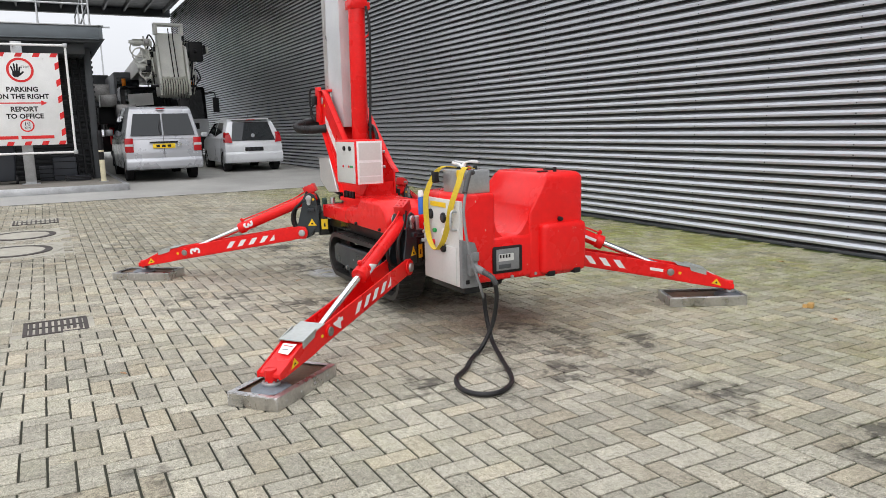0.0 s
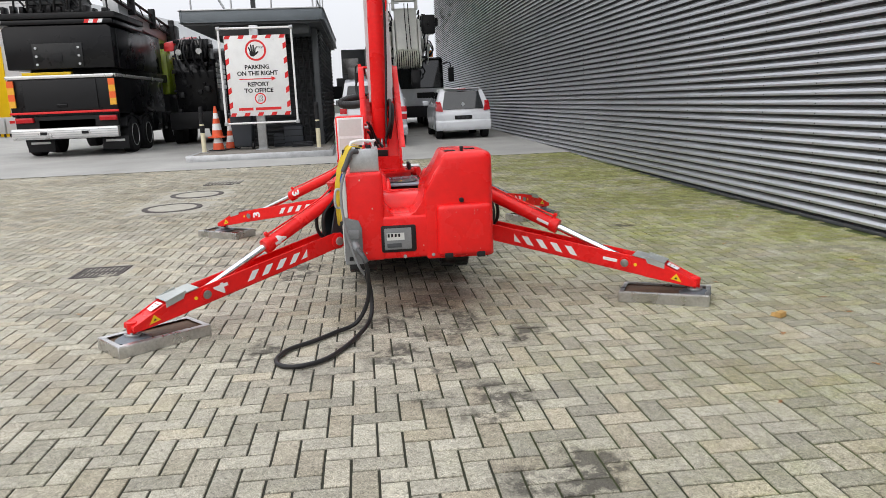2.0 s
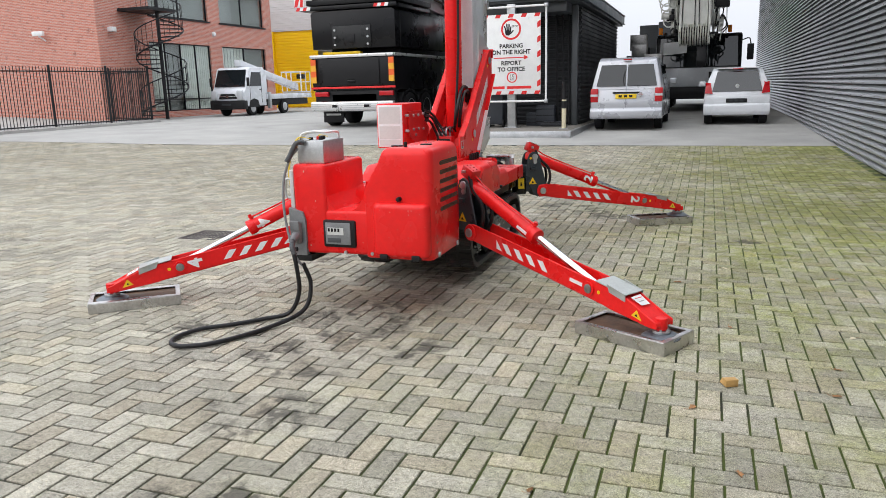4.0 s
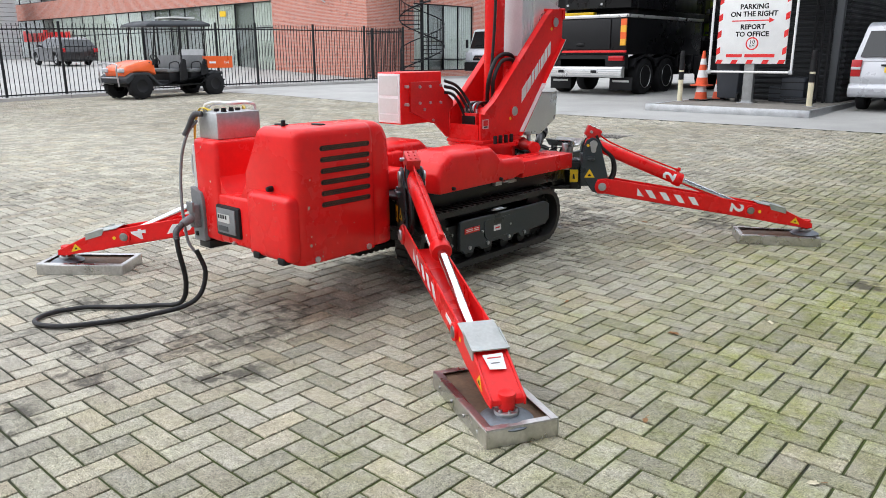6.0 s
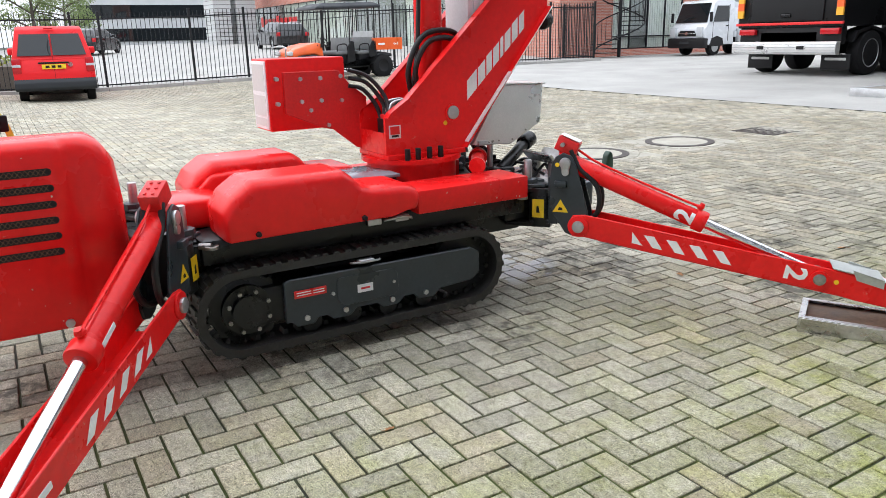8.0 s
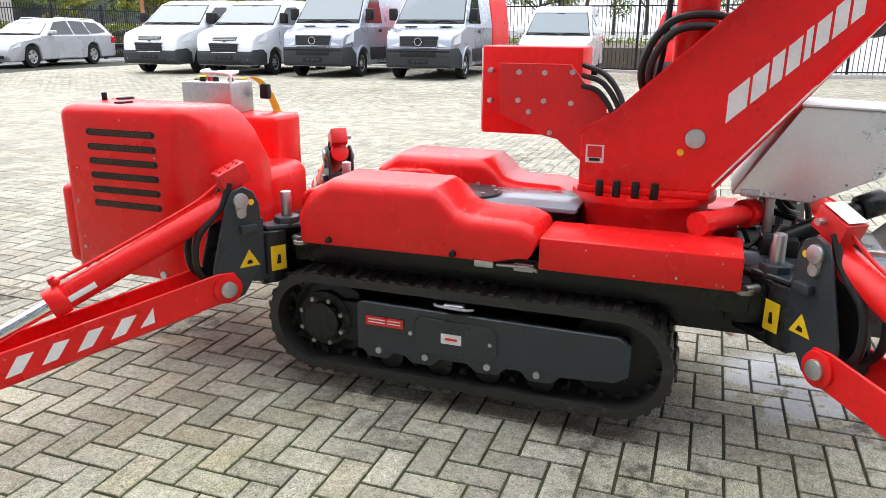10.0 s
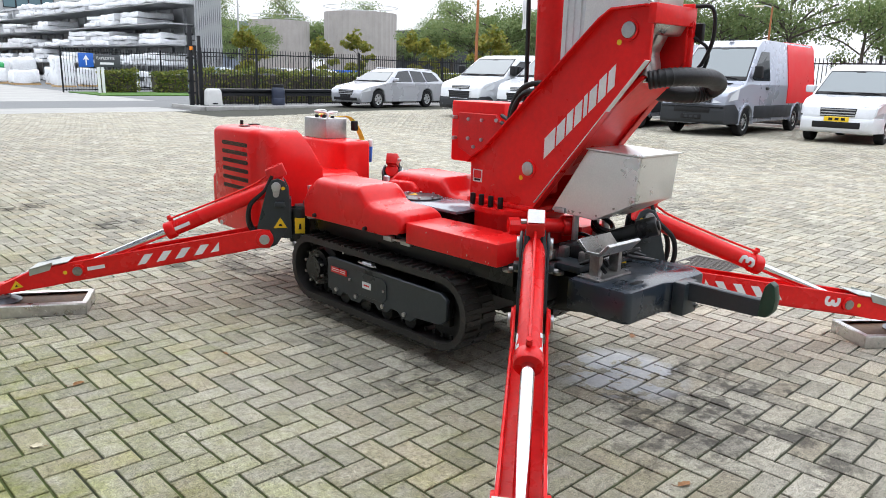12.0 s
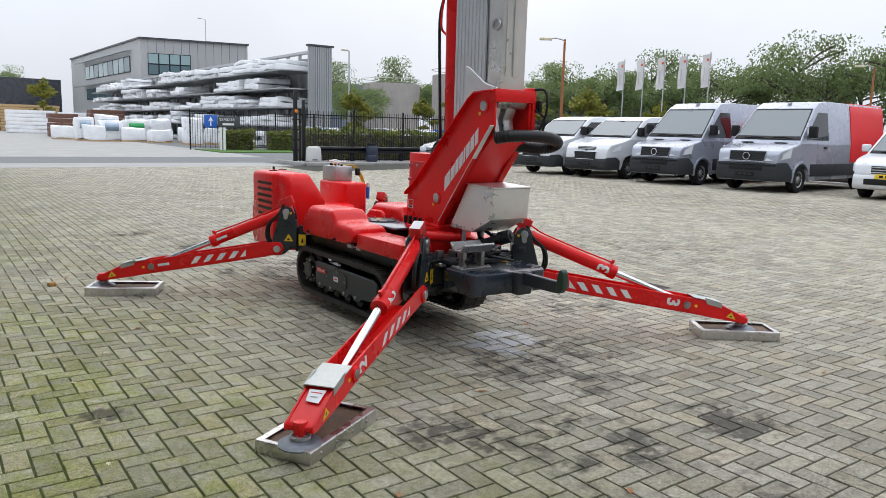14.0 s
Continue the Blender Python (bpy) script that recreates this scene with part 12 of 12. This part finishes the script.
def paver_mat(name, island):
    m = pmat(name, (0.41, 0.385, 0.325), 0.82, 0, 0.1, 0.9, 150, 0.8, relief=0.004, spec=0.13)
    nt = m.node_tree
    b = nt.nodes["Principled BSDF"]
    base = b.inputs["Base Color"].links[0].from_socket
    geo = nt.nodes.new("ShaderNodeNewGeometry")
    if island:
        rnd_sock = geo.outputs["Random Per Island"]
    else:
        rnd_sock = nt.nodes.new("ShaderNodeObjectInfo").outputs["Random"]

    def node(kind, **kw):
        n = nt.nodes.new(kind)
        for k, v in kw.items():
            n.inputs[k].default_value = v
        return n

    def math_node(op, a, c=None):
        n = nt.nodes.new("ShaderNodeMath")
        n.operation = op
        for i, v in enumerate((a, c)):
            if v is None:
                continue
            if isinstance(v, (int, float)):
                n.inputs[i].default_value = v
            else:
                nt.links.new(v, n.inputs[i])
        return n.outputs[0]

    def mix(fac, a, c, blend="MIX"):
        n = nt.nodes.new("ShaderNodeMix")
        n.data_type, n.blend_type = "RGBA", blend
        for sock, v in (("Factor", fac), ("A", a), ("B", c)):
            if isinstance(v, (int, float)):
                n.inputs[sock].default_value = v if sock == "Factor" else (v, v, v, 1)
            elif isinstance(v, tuple):
                n.inputs[sock].default_value = (*v, 1)
            else:
                nt.links.new(v, n.inputs[sock])
        return n.outputs["Result"]

    def rng(v, a, c, lo, hi):
        n = node("ShaderNodeMapRange", **{"From Min": a, "From Max": c, "To Min": lo, "To Max": hi})
        nt.links.new(v, n.inputs["Value"])
        return n.outputs["Result"]

    def noise_at(sc, det=6, rough=0.65):
        n = node("ShaderNodeTexNoise", Scale=sc, Detail=det, Roughness=rough)
        nt.links.new(geo.outputs["Position"], n.inputs["Vector"])
        return n.outputs["Fac"]
    # every paver a shade of its own; some browner
    col = mix(1.0, base, rng(rnd_sock, 0, 1, 0.78, 1.16), "MULTIPLY")
    tone = rng(math_node("FRACT", math_node("MULTIPLY", rnd_sock, 7.31)), 0.55, 1.0, 0, 0.5)
    col = mix(tone, col, mix(1.0, col, (1.08, 0.97, 0.84), "MULTIPLY"))
    # pale and dark aggregate
    vor = node("ShaderNodeTexVoronoi", Scale=120.0)
    nt.links.new(geo.outputs["Position"], vor.inputs["Vector"])
    col = mix(rng(vor.outputs["Distance"], 0.12, 0.28, 0.7, 0.0), col, mix(1.0, col, (1.8, 1.76, 1.7), "MULTIPLY"))
    speck = noise_at(95, 3)
    col = mix(rng(speck, 0.55, 0.62, 0, 0.74), col, mix(1.0, col, (0.42, 0.42, 0.4), "MULTIPLY"))
    col = mix(1.0, col, rng(noise_at(230, 2), 0.38, 0.62, 0.61, 1.36), "MULTIPLY")
    col = mix(1.0, col, rng(noise_at(38, 4), 0.36, 0.64, 0.81, 1.18), "MULTIPLY")
    col = mix(1.0, col, rng(noise_at(7, 5), 0.34, 0.66, 0.88, 1.1), "MULTIPLY")
    # moss film, thick towards the wall and the shaded strip
    sep = nt.nodes.new("ShaderNodeSeparateXYZ")
    nt.links.new(geo.outputs["Position"], sep.inputs[0])
    east = math_node("MULTIPLY", rng(sep.outputs["X"], 2.9, 5.8, 0.0, 1.0), rng(sep.outputs["Y"], 3.8, 7.2, 0.6, 1.25))
    moss = math_node("MULTIPLY", math_node("MULTIPLY", rng(noise_at(1.1), 0.3, 0.62, 0.15, 1.2), rng(noise_at(9, 6), 0.36, 0.62, 0.35, 1.1)), math_node("ADD", math_node("MULTIPLY", east, 0.95), 0.14))
    col = mix(moss, col, mix(1.0, col, (0.7, 0.78, 0.36), "MULTIPLY"))
    # darker, slightly browner paving round the north of the machine, in broad uneven patches
    north = math_node("MULTIPLY", rng(sep.outputs["Y"], 6.6, 8.6, 0.0, 1.0), rng(noise_at(0.55, 4), 0.34, 0.58, 0.2, 1.0))
    col = mix(math_node("MULTIPLY", north, 0.5), col, mix(1.0, col, (0.6, 0.58, 0.55), "MULTIPLY"))
    # oil and rubber stains, each a ragged blot; those beneath the machine also deepen its shade
    blot = rng(noise_at(3.2, 7), 0.42, 0.58, 0.0, 1.0)
    fine = rng(noise_at(11, 6), 0.42, 0.56, 0.2, 1.0)
    total = None
    for x, y, r, k in STAINS_AND_SHADE:
        n = nt.nodes.new("ShaderNodeVectorMath")
        n.operation = "DISTANCE"
        n.inputs[1].default_value = (x, y, 0)
        nt.links.new(geo.outputs["Position"], n.inputs[0])
        f = math_node("MULTIPLY", rng(n.outputs["Value"], r * 0.2, r, k, 0.0), 1.0)
        total = f if total is None else math_node("MAXIMUM", total, f)
    amount = math_node("MULTIPLY", total, math_node("MULTIPLY", blot, fine))
    col = mix(rng(amount, 0.08, 0.46, 0, 0.76), col, (0.05, 0.045, 0.04))
    # a shallow puddle under the machine, its reflected sky mixed in as pale colour
    pud = nt.nodes.new("ShaderNodeVectorMath")
    pud.operation = "DISTANCE"
    pud.inputs[1].default_value = (2.55, 6.8, 0)
    nt.links.new(geo.outputs["Position"], pud.inputs[0])
    wet = math_node("MULTIPLY", rng(pud.outputs["Value"], 0.22, 0.36, 1.0, 0.0), rng(noise_at(5.5, 4), 0.46, 0.5, 0.0, 1.0))
    col = mix(math_node("MULTIPLY", wet, 0.7), col, (0.62, 0.64, 0.67))
    rough = b.inputs["Roughness"].links[0].from_socket
    nt.links.new(math_node("MULTIPLY", rough, rng(wet, 0.0, 1.0, 1.0, 0.25)), b.inputs["Roughness"])
    nt.links.new(col, b.inputs["Base Color"])
    return m


# the wide blot at (2.7, 5.5) also paints shade under the machine
STAINS_AND_SHADE = [(3.2, 1.84, 0.27, 1.15), (3.0, 1.87, 0.22, 0.95), (3.01, 2.62, 0.3, 0.75), (2.92, 2.46, 0.22, 0.7), (2.7, 2.62, 0.2, 0.7), (2.85, 3.1, 0.3, 0.8), (2.58, 3.26, 0.25, 1.2),
          (3.28, 3.48, 0.25, 1.2), (1.76, 3.55, 0.35, 0.7), (2.2, 3.3, 0.5, 0.45), (2.8, 3.9, 0.9, 0.6), (2.7, 5.5, 1.4, 0.5), (2.6, 7.3, 1.0, 0.8), (3.25, 8.36, 0.45, 1.3),
          (2.44, 8.58, 0.4, 1.3), (3.33, 6.27, 0.35, 0.8), (3.7, 7.93, 0.4, 1.2), (5.1, 6.82, 0.15, 1.2), (1.85, 5.49, 0.5, 1.0), (1.3, 6.2, 0.8, 0.6), (1.2, 9.2, 0.5, 0.8),
          (0.3, 3.0, 0.7, 0.45), (-2.0, 4.5, 2.2, 0.4), (3.55, 0.45, 0.35, 1.3), (0.5, 9.5, 1.2, 0.4), (3.3, 9.1, 1.3, 0.4), (2.2, 10.0, 1.2, 0.35)]
M_PAVER = paver_mat("concrete_paver", False)
M_PAVERS = paver_mat("concrete_pavers_bed", True)
HOLES = [(-0.13, 0.29, 5.82, 6.24), (-0.39, 0.23, 12.61, 13.29), (-0.82, 0.22, 9.58, 10.62), (-0.76, 0.28, 10.93, 11.97)]


def paver_box(lx, ly):
    """A paver round its middle, top at 0, with a worn chamfer; 9 faces."""
    g, c, h = 0.005, 0.0027, 0.03
    a, b = lx / 2 - g, ly / 2 - g
    vs = [(-a, -b, -h), (a, -b, -h), (a, b, -h), (-a, b, -h), (-a, -b, -c), (a, -b, -c), (a, b, -c), (-a, b, -c), (-a + c, -b + c, 0), (a - c, -b + c, 0), (a - c, b - c, 0), (-a + c, b - c, 0)]
    fs = [(8, 9, 10, 11)]
    for k in range(4):
        n = (k + 1) % 4
        fs += [(k, n, 4 + n, 4 + k), (4 + k, 4 + n, 8 + n, 8 + k)]
    return np.array(vs), fs


pav = thing("pavement", "herringbone yard of weathered grey concrete pavers with mossy joints", "paving", kind="structure")
rng_p = np.random.RandomState(4)
kinds = [paver_box(2 * PW, PW), paver_box(PW, 2 * PW)]
near_mesh = []
for k, (vs, fs) in enumerate(kinds):
    me = bpy.data.meshes.new("paver")
    me.from_pydata(vs.tolist(), [], fs)
    me.materials.append(M_PAVER)
    near_mesh.append(me)
V, Fc, count = [], [], 0
i0, i1 = int((-19.5 - PX) / PW), int((7.0 - PX) / PW)
j0, j1 = int((-15.0 - PY) / PW), int((CONC_Y - 0.02 - PY) / PW)
near = 0
for j in range(j0, j1 + 1):
    for i in range(i0, i1 + 1):
        s = (i + j) % 4
        if s not in (0, 2):
            continue
        k = 0 if s == 0 else 1
        cx = PX + (i + (1.0 if k == 0 else 0.5)) * PW
        cy = PY + (j + (0.5 if k == 0 else 1.0)) * PW
        if cy > CONC_Y - 0.06 or cx > 6.97 or any(a < cx < b and c < cy < d for a, b, c, d in HOLES):
            continue
        if cy < -11.9 and cx < -5.0:
            continue
        dz, rx, ry = rng_p.normal(0, 0.0006), rng_p.normal(0, 0.003), rng_p.normal(0, 0.003)
        z = hz(cx, cy) + dz
        if 4.5 < cx < 5.95 and 2.5 < cy < 6.75 and near < 300:
            near += 1
            ob = new("paver", near_mesh[k])
            ob.parent = pav
            ob.matrix_basis = Matrix.Translation((cx, cy, z)) @ Euler((rx, ry, rng_p.normal(0, 0.006))).to_matrix().to_4x4()
            continue
        vs, fs = kinds[k]
        w = vs.copy()
        th = rng_p.normal(0, 0.006)
        w[:, 2] += z + vs[:, 0] * ry + vs[:, 1] * rx
        w[:, 0] += cx - th * vs[:, 1]
        w[:, 1] += cy + th * vs[:, 0]
        V.append(w)
        Fc += [tuple(q + count for q in f) for f in fs]
        count += 12
me = bpy.data.meshes.new("paver_field")
me.from_pydata(np.concatenate(V).tolist(), [], Fc)
me.materials.append(M_PAVERS)
fld = new("paver_field", me)
fld.parent = pav
tagged(fld, "the remaining grey concrete pavers of the yard", kind="stuff")
